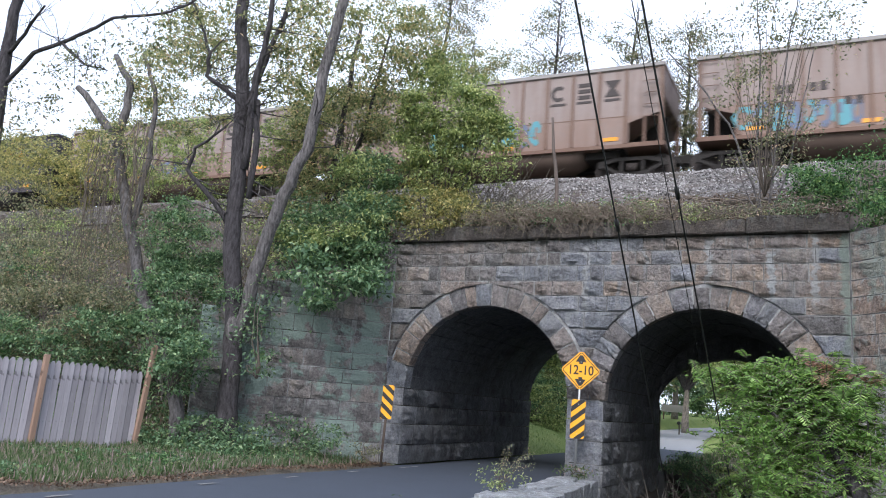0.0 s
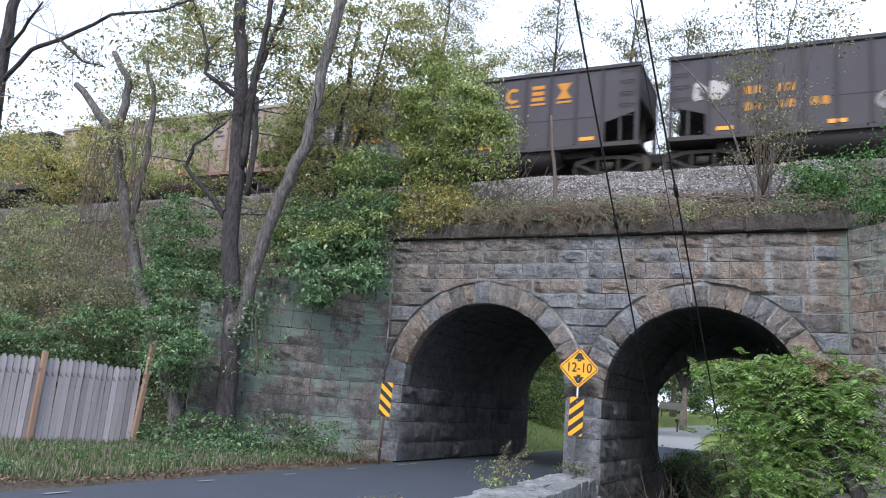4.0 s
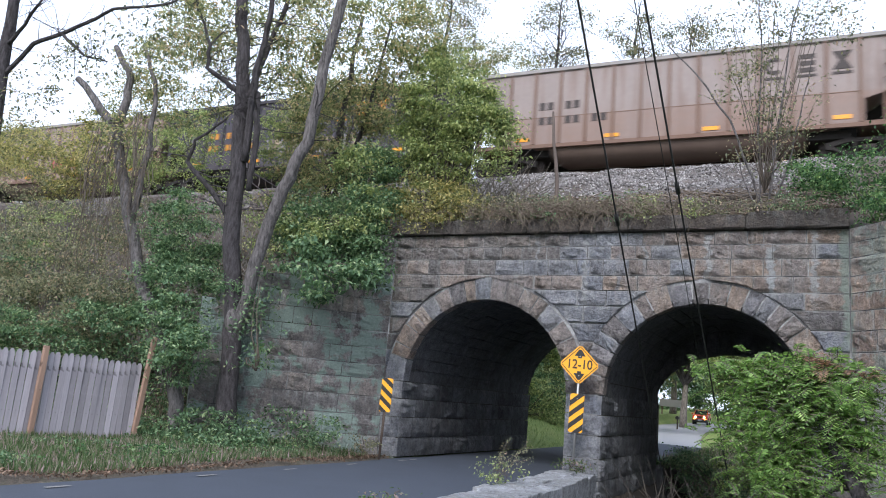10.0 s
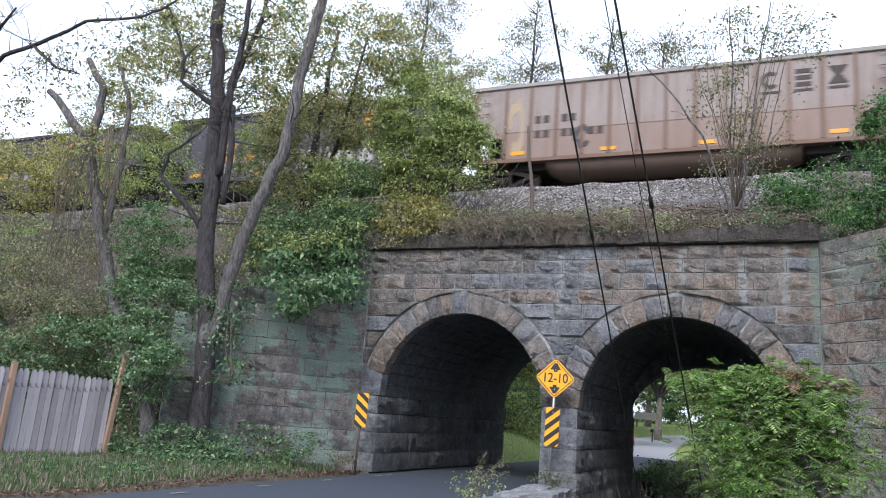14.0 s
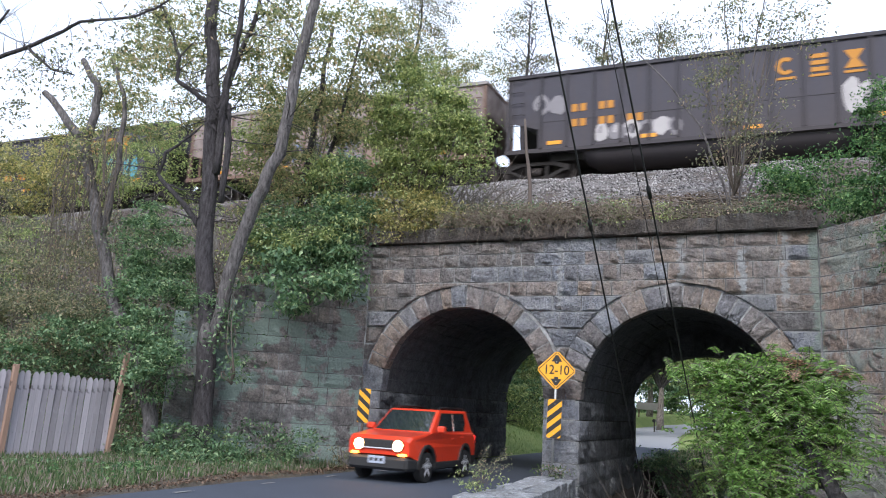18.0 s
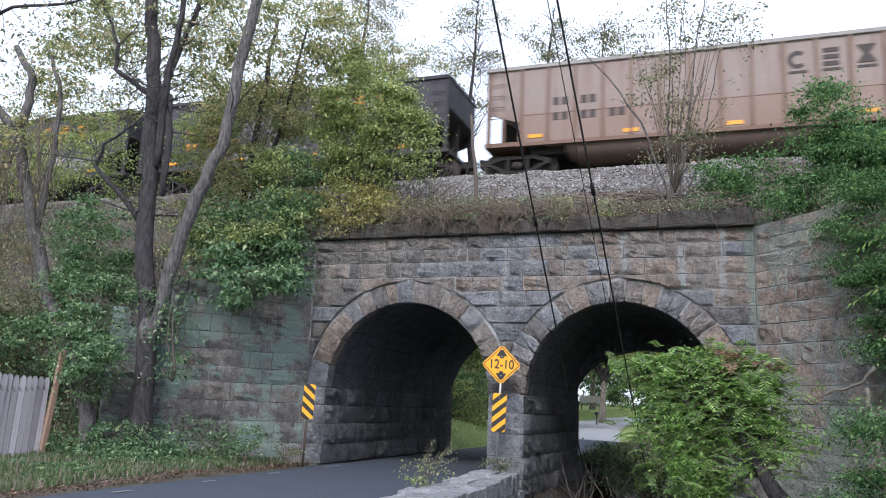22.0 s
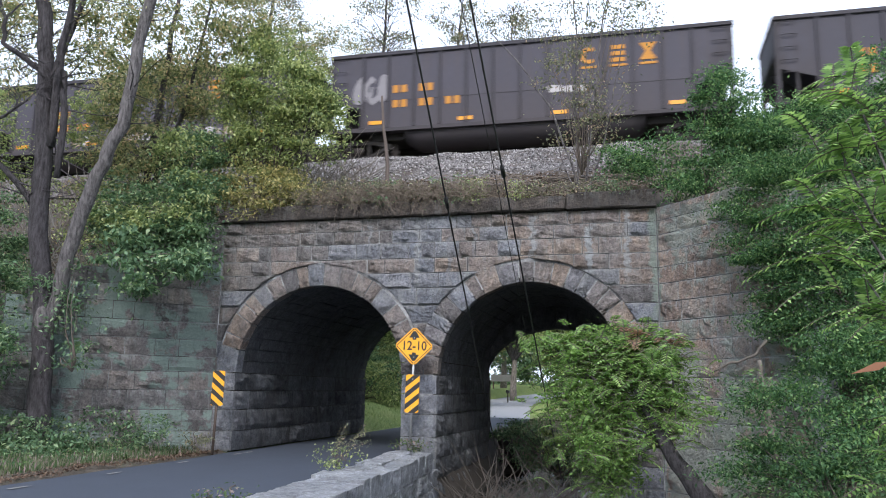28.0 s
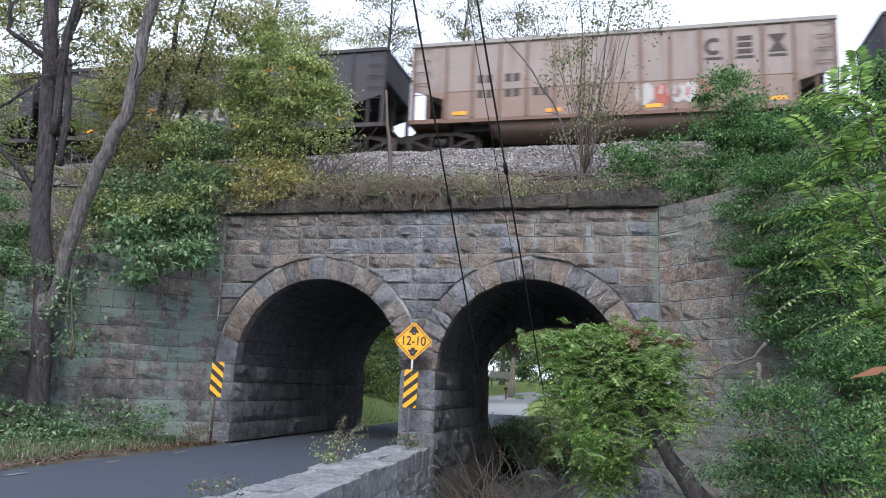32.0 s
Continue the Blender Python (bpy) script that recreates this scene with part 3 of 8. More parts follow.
def bridge():
    rng = random.Random(11)
    # core of the wall behind the blocks, with both openings going through
    n = 32
    bm = bmesh.new()
    back = 0.9
    RC = RAD + 0.09

    def slab(x0, x1, z0f, z1):
        """A slab of the core between x0 and x1 from height z0f up to z1."""
        vs = []
        for y in (0.006, back):
            vs += [bm.verts.new((x0, y, z0f(x0))), bm.verts.new((x1, y, z0f(x1))), bm.verts.new((x1, y, z1)), bm.verts.new((x0, y, z1))]
        for q in ((0, 1, 2, 3), (7, 6, 5, 4), (0, 4, 5, 1), (2, 6, 7, 3)):
            bm.faces.new([vs[i] for i in q])

    def floor_of(x):
        for xc in (XL, XR):
            d = abs(x - xc)
            if d < RC - 1e-6:
                return ZS + math.sqrt(RC * RC - d * d)
        return -1.5

    xs = [FACE_L - 0.3]
    for xc in (XL, XR):
        xs += [xc - RC * math.cos(math.pi * k / n) for k in range(n + 1)]
    xs += [FACE_R + 0.3]
    for a, b in zip(xs[:-1], xs[1:]):
        mid = floor_of((a + b) / 2)
        if mid < 0:
            slab(a, b, lambda x: -1.5, 5.45)
        else:
            slab(a, b, lambda x: max(ZS, floor_of(x)) if floor_of(x) > 0 else ZS, 5.45)
    wall = part("wall_bridge", bm, M_MORTAR)
    tagged(wall, "weathered grey and brown stone railway bridge with two arches", "bridge", kind="structure")
    stone_wall(wall, Matrix.Identity(4), face_spans, COURSES, rng, face_stone)
    # arch rings
    for xc in (XL, XR):
        k, a = 0, 0.0
        steps = []
        while a < math.pi - 0.02:
            d = rng.choice((0.12, 0.13, 0.15, 0.17, 0.2))
            steps.append((a, min(math.pi, a + d) if math.pi - a - d > 0.1 else math.pi))
            a = steps[-1][1]
        for a0, a1 in steps:
            g = 0.0065
            ro = RAD + RING + rng.uniform(-0.07, 0.03)
            poly = []
            for r, order in ((RAD - 0.01, (0, 1)), (ro, (1, 0))):
                for o in order:
                    w = (a0 + g) if o == 0 else (a1 - g)
                    poly.append((xc + r * math.cos(w), ZS + r * math.sin(w)))
            v, f = block_data(poly[::-1], 0.30, rng.uniform(0.02, 0.075), rng)
            r, mid = rng.random(), (a0 + a1) / 2
            tan = 0.62 if (mid > 2.0 if xc == XL else 0.9 < mid < 1.75) else 0.18
            solid("voussoir", v, f, M_BUFF if r < tan else M_STONE if r > 0.8 else M_RING, wall)
    # vaults
    for name, xc, deep, foot in (("vault_road", XL, DEEP_L, 0.0), ("vault_creek", XR, DEEP_R, -1.5)):
        pieces = []
        nr = 22
        for k in range(nr):
            a0, a1 = math.pi * k / nr + 0.004, math.pi * (k + 1) / nr - 0.004
            y = 0.31
            while y < deep - 0.05:
                y2 = min(deep, y + rng.uniform(0.6, 1.2))
                r = RAD + rng.uniform(0.0, 0.03)
                v = []
                for yy in (y + 0.006, y2 - 0.006):
                    for w in (a0, a1):
                        v.append((xc - r * math.cos(w), yy, ZS + r * math.sin(w)))
                    for w in (a1, a0):
                        v.append((xc - (r + 0.25) * math.cos(w), yy, ZS + (r + 0.25) * math.sin(w)))
                pieces.append((v, [(0, 1, 5, 4), (1, 2, 6, 5), (2, 3, 7, 6), (3, 0, 4, 7), (3, 2, 1, 0), (4, 5, 6, 7)]))
                y = y2
        v, f = join_data(pieces)
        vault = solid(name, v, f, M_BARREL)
        tagged(vault, "dark stone barrel vault under the railway", "vault", kind="structure")
        # backing so that no light leaks through the joints
        prof = arch_profile(xc, RAD + 0.27, 24, foot)
        vv = [(x, yy, z) for yy in (0.1, deep) for x, z in prof]
        q = len(prof)
        solid("backing", vv, [(k, k + 1, q + k + 1, q + k) for k in range(q - 1)], M_EARTH, vault)
        # side walls of the passage: face stone at the mouth, shade painted darker inside
        for side in (-1, 1):
            x = xc + side * RAD
            ang = 90 if side < 0 else -90
            m = Matrix.Translation((x, 0, 0)) @ pose(0, 0, 0, 0, 0, ang)
            if side < 0:
                sp = lambda z0, z1: [(lambda z: 0.02, lambda z: deep)]
            else:
                sp = lambda z0, z1: [(lambda z: -deep, lambda z: -0.02)]
            lv = [c for c in COURSES if c <= ZS + 0.01 and c >= foot - 0.01]
            wallside = tagged(solid("passage_wall", [(x + side * 0.1, 0.1, foot), (x + side * 0.1, deep, foot), (x + side * 0.1, deep, ZS), (x + side * 0.1, 0.1, ZS),
                                                     (x + side * 0.3, 0.1, foot), (x + side * 0.3, deep, foot), (x + side * 0.3, deep, ZS), (x + side * 0.3, 0.1, ZS)],
                                    [(0, 1, 2, 3), (7, 6, 5, 4), (1, 5, 6, 2), (3, 2, 6, 7), (0, 4, 5, 1), (0, 3, 7, 4)], M_EARTH),
                              "stone side wall of the arch passage, painted darker inside", "wall", kind="structure")
            stone_wall(wallside, m, sp, lv, rng, lambda x, z, r: M_STONE if abs(x) < 0.8 else M_PASSAGE_SHADE, lo=0.5, hi=1.2, out=(0.015, 0.06))
    # the far mouth of the creek vault is lower: a flattened ring of stone closes its crown
    low = tagged(new("creek_vault_mouth"), "low dark stone ring that closes the crown of the creek vault", "arch", kind="structure")
    for k in range(20):
        v = []
        for y in (DEEP_R - 0.75, DEEP_R - 0.02):
            for w in (math.pi * k / 20 + 0.004, math.pi * (k + 1) / 20 - 0.004):
                v.append((XR - (RAD + 0.04) * math.cos(w), y, ZS - 0.03 + 1.5 * math.sin(w) + rng.uniform(-0.015, 0.015)))
                v.append((XR - (RAD + 0.12) * math.cos(w), y, ZS + (RAD + 0.12) * math.sin(w)))
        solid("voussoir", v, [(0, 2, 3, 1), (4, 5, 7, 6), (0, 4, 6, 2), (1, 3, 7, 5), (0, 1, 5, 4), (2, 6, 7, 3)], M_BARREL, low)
    # coping along the top
    x = FACE_L - 0.1
    cop = tagged(new("coping"), "dark weathered stone coping course on top of the bridge wall", "coping", kind="structure")
    while x < FACE_R - 0.05:
        x2 = min(FACE_R + 0.02, x + rng.uniform(0.8, 2.6))
        bm = bevel_box(bmesh.new(), (x + 0.008, -0.16 + rng.uniform(-0.02, 0.02), 5.478), (x2 - 0.008, 0.75, 5.82 + rng.uniform(-0.03, 0.03)), 0.03)
        bmesh.ops.subdivide_edges(bm, edges=[e for e in bm.edges if abs(e.verts[0].co.x - e.verts[1].co.x) > 0.5], cuts=5)
        for v in bm.verts:
            if v.co.y < 0.5:
                v.co += Vector((0, rng.uniform(-0.035, 0.035), rng.uniform(-0.03, 0.03) if v.co.z > 5.6 else rng.uniform(0, 0.012)))
        part("coping_stone", bm, M_COPING, cop)
        x = x2
    # wing walls
    for name, corner, ang, long, flip in (("wall_wing_west", (FACE_L, 0), WING_L, 4.6, True), ("wall_wing_east", (FACE_R, 0), WING_R, 3.5, False)):
        d = Vector((math.cos(ang), math.sin(ang), 0))
        if flip:
            m = Matrix.Translation((corner[0], corner[1], 0)) @ pose(0, 0, 0, 0, 0, math.degrees(ang) - 180)
            ends = (-long, 0.0)
        else:
            m = Matrix.Translation((corner[0], corner[1], 0)) @ pose(0, 0, 0, 0, 0, math.degrees(ang))
            ends = (0.0, long)
        bottom = -0.5 if flip else -1.5
        fall = 0.5 if flip else 0.15
        core = []
        lv = [c for c in COURSES if c >= bottom - 0.01]
        for z1, z0 in zip(lv[:-1], lv[1:]):
            reach = min(long, (5.5 - z0) / fall) if fall else long
            core.append((z0, z1, reach))
        pieces = []
        for z0, z1, reach in core:
            a, b = (-reach, 0.3) if flip else (-0.3, reach)
            v = [(a, 0.008, z0), (b, 0.008, z0), (b, 0.8, z0), (a, 0.8, z0), (a, 0.008, z1), (b, 0.008, z1), (b, 0.8, z1), (a, 0.8, z1)]
            pieces.append((v, [(0, 1, 5, 4), (1, 2, 6, 5), (2, 3, 7, 6), (3, 0, 4, 7), (4, 5, 6, 7), (3, 2, 1, 0)]))
        v, f = join_data(pieces)
        wing = solid(name, [m @ Vector(p) for p in v], f, M_MORTAR)
        tagged(wing, "flared stone wing wall, mossy and stained, beside the arch", "wall", kind="structure")
        for z0, z1, reach in core:
            a, b = (-reach, -0.02) if flip else (0.02, reach)
            stone_wall(wing, m, lambda p, q: [(lambda z: a, lambda z: b)], [z1, z0], rng, M_WING if flip else M_WING_EAST, out=(0.015, 0.06) if flip else (0.01, 0.035), lo=0.36, hi=1.0)
    # solid mass above the vaults that carries the track
    v, f = [], []
    prof = [(0.75, 5.3), (0.75, 5.6), (2.0, 6.2), (4.2, 7.6), (6.4, 8.9), (7.2, 9.12), (11.6, 9.12), (12.5, 8.6), (12.5, 4.5), (0.75, 4.5)]
    for x in (FACE_L - 0.5, FACE_R + 0.4):
        v += [(x, y, z) for y, z in prof]
    k = len(prof)
    f = [(i, (i + 1) % k, k + (i + 1) % k, k + i) for i in range(k)] + [tuple(range(k))[::-1], tuple(range(k, 2 * k))]
    tagged(solid("fill_over_arches", v, f, M_EARTH), "earth and stone fill that carries the track over the arches", "embankment", kind="structure")


bridge()


# ---- ground, road, creek, track bed ----
ROAD_L, ROAD_R = -9.42, -5.2


def smooth01(a, b, v):
    t = min(1.0, max(0.0, (v - a) / (b - a)))
    return t * t * (3 - 2 * t)


def bank(x, y):
    """Height of the railway embankment."""
    if y < 7.2:
        toe = -3.9 if x < -5 else -5.2
        z = max(0.0, (y - toe)) * (9.05 / (7.2 - toe))
    elif y < 11.6:
        z = 9.08
    else:
        z = max(0.0, 9.08 - (y - 11.6) * 0.8)
    return z


def rise(y):
    """The land and the road climb gently beyond the bridge."""
    if y < 15:
        return 0.0
    return 0.000375 * (y - 15) ** 2 if y < 50 else 0.46 + 0.02 * (min(y, 140) - 50)


def road_mid(y):
    """Middle of the road: straight under the arch, then it bears away."""
    if y < 10:
        return -7.3
    if y < 55:
        u = (y - 10) / 45
        return -7.3 - 4.2 * u * u * (3 - 2 * u)
    return -11.5 + 0.0016 * (y - 55) ** 2


def ground_height(x, y):
    n = noise.noise(Vector((x * 0.35, y * 0.35, 1.7))) * 0.12 + noise.noise(Vector((x * 1.3, y * 1.3, 4.2))) * 0.05
    side = 0.0
    if x < -10.0:
        behind = (y - (x + 10.0)) * 0.7071
        wing = smooth01(0.15, 0.7, behind)
        free = smooth01(12.7, 14.5, -x)
        side = wing * (1 - free) + free
        if y > -0.35:
            side = min(side, smooth01(10.42, 11.0, -x))
        if y > 8.9:
            a = 10.1 + max(0.0, y - 9.6) * 0.5
            side = min(side, smooth01(a, a + 1.8, -x))
    elif x > 0.2:
        behind = (x - 0.36) * 0.731 + y * 0.682
        side = smooth01(0.3, 1.2, behind) if y < 6.3 else smooth01(0.6, 2.4, x)
    # the open passage behind the bridge and in front of it
    z = 0.06
    if x < ROAD_L:
        z = 0.03 + 0.09 * smooth01(0.0, 1.6, ROAD_L - x)
        if y > 9.3:
            z += 0.75 * smooth01(0.4, 3.5, ROAD_L - x)
    elif ROAD_L <= x <= ROAD_R + 0.1 and y < 10:
        z = -0.06
        n = 0.0
    # creek channel between the retaining wall and the east bank
    if x > ROAD_R:
        if y > 8.5:
            w = smooth01(-4.9, -3.4, x) * (1 - smooth01(-0.5, 1.6, x))
            z = 0.05 * (1 - w) - 1.25 * w
        else:
            w = smooth01(-4.55, -4.25, x) * (1 - smooth01(0.2, 2.4, x))
            z = 0.02 * (1 - w) - 1.3 * w
        if y < -11:
            z = z * (1 - smooth01(11, 13.5, -y))
    e = bank(x, y) * side
    if side > 0 and e > 0.02:
        z = max(z, 0.0) * (1 - side) + max(e, z) * side if x < -9 else z * (1 - side) + max(e, z) * side
        n *= 2.2
    if y > 9 and abs(x - road_mid(y)) < 3.6:
        k = smooth01(2.5, 3.6, abs(x - road_mid(y)))
        z, n = z * k - 0.06 * (1 - k), n * k
    far = smooth01(90, 400, abs(y) + abs(x))
    return z + n * (1 + 6 * far) + rise(y)


def ground():
    def axis(lo, hi, fine_lo, fine_hi, step):
        a = list(np.arange(fine_lo, fine_hi + 1e-6, step))
        d, v = step, fine_lo
        left = []
        while v > lo:
            d *= 1.35
            v -= d
            left.append(v)
        d, v = step, fine_hi
        right = []
        while v < hi:
            d *= 1.35
            v += d
            right.append(v)
        return left[::-1] + a + right

    xs = axis(-1600, 1600, -40, 14, 0.3)
    ys = axis(-400, 2200, -16, 44, 0.3)
    verts = [(x, y, ground_height(x, y)) for y in ys for x in xs]
    n = len(xs)
    faces, mats = [], []
    for j in range(len(ys) - 1):
        for i in range(n - 1):
            faces.append((j * n + i, j * n + i + 1, (j + 1) * n + i + 1, (j + 1) * n + i))
            x, y = (xs[i] + xs[i + 1]) / 2, (ys[j] + ys[j + 1]) / 2
            mats.append(1 if (x < -9.9 and -3.5 < y < 10.2) or (-10.3 < x < -9.2 and -40 < y < 0) or (x > 0.6 and -3.5 < y < 14) else 3 if y > 10.2 and not -4.5 < x < 1.2 else 2 if -4.5 < x < 1.2 and -12 < y < 40 else 0)
    ob = solid("ground", verts, faces, M_GROUND, smooth=True)
    ob.data.materials.append(M_SLOPE)
    ob.data.materials.append(M_DIRT)
    ob.data.materials.append(M_LAWN)
    ob.data.polygons.foreach_set("material_index", mats)
    tagged(ob, "grassy ground, wooded embankment and muddy creek bed", "ground", kind="structure")


ground()


def road():
    rows = []
    path = [(-7.3, y, 4.25) for y in np.arange(-60, 12.1, 1.5)]
    path += [(road_mid(y), y, 4.25 + 0.8 * smooth01(12, 24, y)) for y in np.arange(13.5, 150, 1.5)]
    verts, faces = [], []
    rng = random.Random(4)
    for k, (x, y, w) in enumerate(path):
        for s in (-0.5, -0.25, 0, 0.25, 0.5):
            edge = rng.uniform(-0.06, 0.06) if abs(s) == 0.5 else 0
            verts.append((x + s * w + edge, y, (0.0 if abs(s) < 0.5 else -0.02) + rise(y)))
        if k:
            for c in range(4):
                a = (k - 1) * 5 + c
                faces.append((a, a + 1, a + 6, a + 5))
    ob = solid("road", verts, faces, M_ASPHALT, smooth=True)
    # the far stretch takes the tone that has brighter light mixed in
    ob.data.materials.append(M_ASPHALT_LIT)
    ob.data.polygons.foreach_set("material_index", [1 if verts[q[0]][1] > 24 else 0 for q in faces])
    tagged(ob, "narrow grey asphalt road running under the arch", "road", kind="structure")
    # worn edge line
    v, f = [], []
    for k in range(26):
        y = -14 + k * 0.55
        if rng.random() < 0.45:
            x = ROAD_L + 0.42 + rng.uniform(-0.03, 0.03)
            o = len(v)
            v += [(x, y, 0.004), (x + 0.09, y, 0.004), (x + 0.08, y + rng.uniform(0.3, 0.5), 0.004), (x + 0.01, y + 0.35, 0.004)]
            f.append((o, o + 1, o + 2, o + 3))
    tagged(solid("road_line", v, f, M_PAINTLINE), "worn pale edge line on the asphalt", "road marking", kind="structure")


road()

tagged(solid("water", [(-4.6, -14, -1.12), (2.4, -14, -1.12), (2.4, 60, -1.12), (-4.6, 60, -1.12)], [(0, 1, 2, 3)], M_WATER),
       "shallow dark creek water with dull reflections", "water", kind="structure")


def track_bed():
    """Ballast that climbs from the bridge wall to the rails, uneven and stony."""
    xs = np.concatenate([np.arange(-460, -70, 10.0), np.arange(-70, 40.1, 0.35), np.arange(50, 430, 10.0)])
    prof = [(0.55, 5.80), (0.8, 5.98), (1.2, 6.12), (2.0, 6.42), (2.6, 6.75), (3.4, 7.2), (4.2, 7.7), (5.0, 8.15), (5.8, 8.6), (6.5, 8.95), (7.1, 9.16), (7.8, 9.18), (9.2, 9.18), (10.6, 9.18), (11.4, 9.15), (12.2, 8.7)]
    verts, faces = [], []
    for x in xs:
        on = FACE_L - 0.4 < x < FACE_R + 0.3
        for y, z in prof:
            if not on and y < 5.7:
                y2 = 5.7 + (y - 0.55) * 0.02
                z2 = bank(x, y2) + 0.1
                verts.append((x, y2, z2))
                continue
            verts.append((x, y, z + noise.noise(Vector((x * 1.1, y * 1.1, 0))) * 0.09 + noise.noise(Vector((x * 4, y * 4, 3))) * 0.04 * (y < 7)))
    n = len(prof)
    for k in range(len(xs) - 1):
        for i in range(n - 1):
            a = k * n + i
            faces.append((a, a + n, a + n + 1, a + 1))
    ob = solid("ballast", verts, faces, M_BALLAST, smooth=True)
    ob.data.materials.append(M_LITTER)
    ob.data.polygons.foreach_set("material_index", [1 if k % (n - 1) < 4 else 0 for k in range(len(faces))])
    tagged(ob, "grey crushed stone ballast under the railway track", "ballast", kind="structure")
    for dy in (-0.7175, 0.7175):
        bm = bmesh.new()
        y = TRACK_Y + dy
        bevel_box(bm, (-460, y - 0.035, RAIL_Z - 0.04), (420, y + 0.035, RAIL_Z), 0.008)
        bevel_box(bm, (-460, y - 0.01, RAIL_Z - 0.15), (420, y + 0.01, RAIL_Z - 0.04), 0)
        bevel_box(bm, (-460, y - 0.07, RAIL_Z - 0.17), (420, y + 0.07, RAIL_Z - 0.15), 0)
        tagged(part("rail", bm, M_RAIL), "rusty steel rail on wooden ties", "rail", kind="structure")
    tie = tagged(box("railway_tie", (-0.12, -1.3, -0.18), (0.12, 1.3, 0.0), M_TIE, b=0.015), "dark creosoted wooden railway tie", "tie", "ties under the rails")
    tie.location = (-14.0, TRACK_Y, RAIL_Z - 0.165)
    for k in range(1, 36):
        copy_thing(tie, pose(-14.0 + k * 0.52, TRACK_Y, RAIL_Z - 0.165, 0, 0, 0))


track_bed()


def parapet():
    """The low stone wall between the road and the creek."""
    rng = random.Random(23)
    par = tagged(new("retaining_wall"), "low pale stone wall between road and creek, weedy on top", "wall", kind="structure")

    def edge(y, s):
        # west and east edge of the top
        return (-5.16 + (-1.0 - y) * 0.062) if s < 0 else (-4.32 + (-1.0 - y) * 0.085)

    # two rows of slabs cap the wall
    for u0, u1 in ((0.0, 0.56), (0.575, 1.0)):
        y = -0.75
        while y > -16:
            y2 = y - rng.uniform(0.4, 0.95)
            top = 0.2 + rng.uniform(-0.025, 0.03)
            bm = bmesh.new()
            for v in bmesh.ops.create_cube(bm, size=1.0)["verts"]:
                yy = y - 0.012 if v.co.y > 0 else y2 + 0.012
                u = u1 if v.co.x > 0 else u0
                v.co = Vector((edge(yy, -1) * (1 - u) + edge(yy, 1) * u + rng.uniform(-0.018, 0.018), yy, top + rng.uniform(-0.012, 0.012) if v.co.z > 0 else -0.16))
            bmesh.ops.subdivide_edges(bm, edges=bm.edges[:], cuts=2, use_grid_fill=True)
            for v in bm.verts:
                v.co += Vector((rng.uniform(-1, 1), rng.uniform(-1, 1) * 0.3, rng.uniform(-1, 1))) * 0.011
            part("cap_stone", bm, M_CAP, par)
            y = y2
    for c, (z1, z0) in enumerate(((-0.17, -0.5), (-0.5, -0.85), (-0.85, -1.25), (-1.25, -1.6))):
        y = -0.35
        while y > -16:
            y2 = y - rng.uniform(0.4, 1.0)
            bm = bmesh.new()
            r = bmesh.ops.create_cube(bm, size=1.0)
            o = rng.uniform(-0.03, 0.05) + 0.03 * c
            for v in r["verts"]:
                yy = y - 0.015 if v.co.y > 0 else y2 + 0.015
                v.co = Vector((edge(yy, 1) + o if v.co.x > 0 else edge(yy, 1) - 0.6, yy, z1 - 0.012 if v.co.z > 0 else z0 + 0.012))
            bmesh.ops.subdivide_edges(bm, edges=bm.edges[:], cuts=2, use_grid_fill=True)
            for v in bm.verts:
                v.co += Vector((rng.uniform(-1, 1), rng.uniform(-1, 1) * 0.3, rng.uniform(-1, 1) * 0.5)) * 0.025
            part("wall_stone", bm, M_CAP, par)
            y = y2
    solid("core", [(edge(-.4, -1) + .1, -.4, -1.6), (edge(-.4, 1) - .1, -.4, -1.6), (edge(-16, 1) - .1, -16, -1.6), (edge(-16, -1) + .1, -16, -1.6),
                   (edge(-.4, -1) + .1, -.4, .1), (edge(-.4, 1) - .1, -.4, .1), (edge(-16, 1) - .1, -16, .1), (edge(-16, -1) + .1, -16, .1)],
          [(0, 1, 2, 3), (7, 6, 5, 4), (0, 4, 5, 1), (1, 5, 6, 2), (2, 6, 7, 3), (3, 7, 4, 0)], M_MORTAR, par)


parapet()


# ---- coal train ----
CAR_LEN, PITCH = 13.65, 14.72


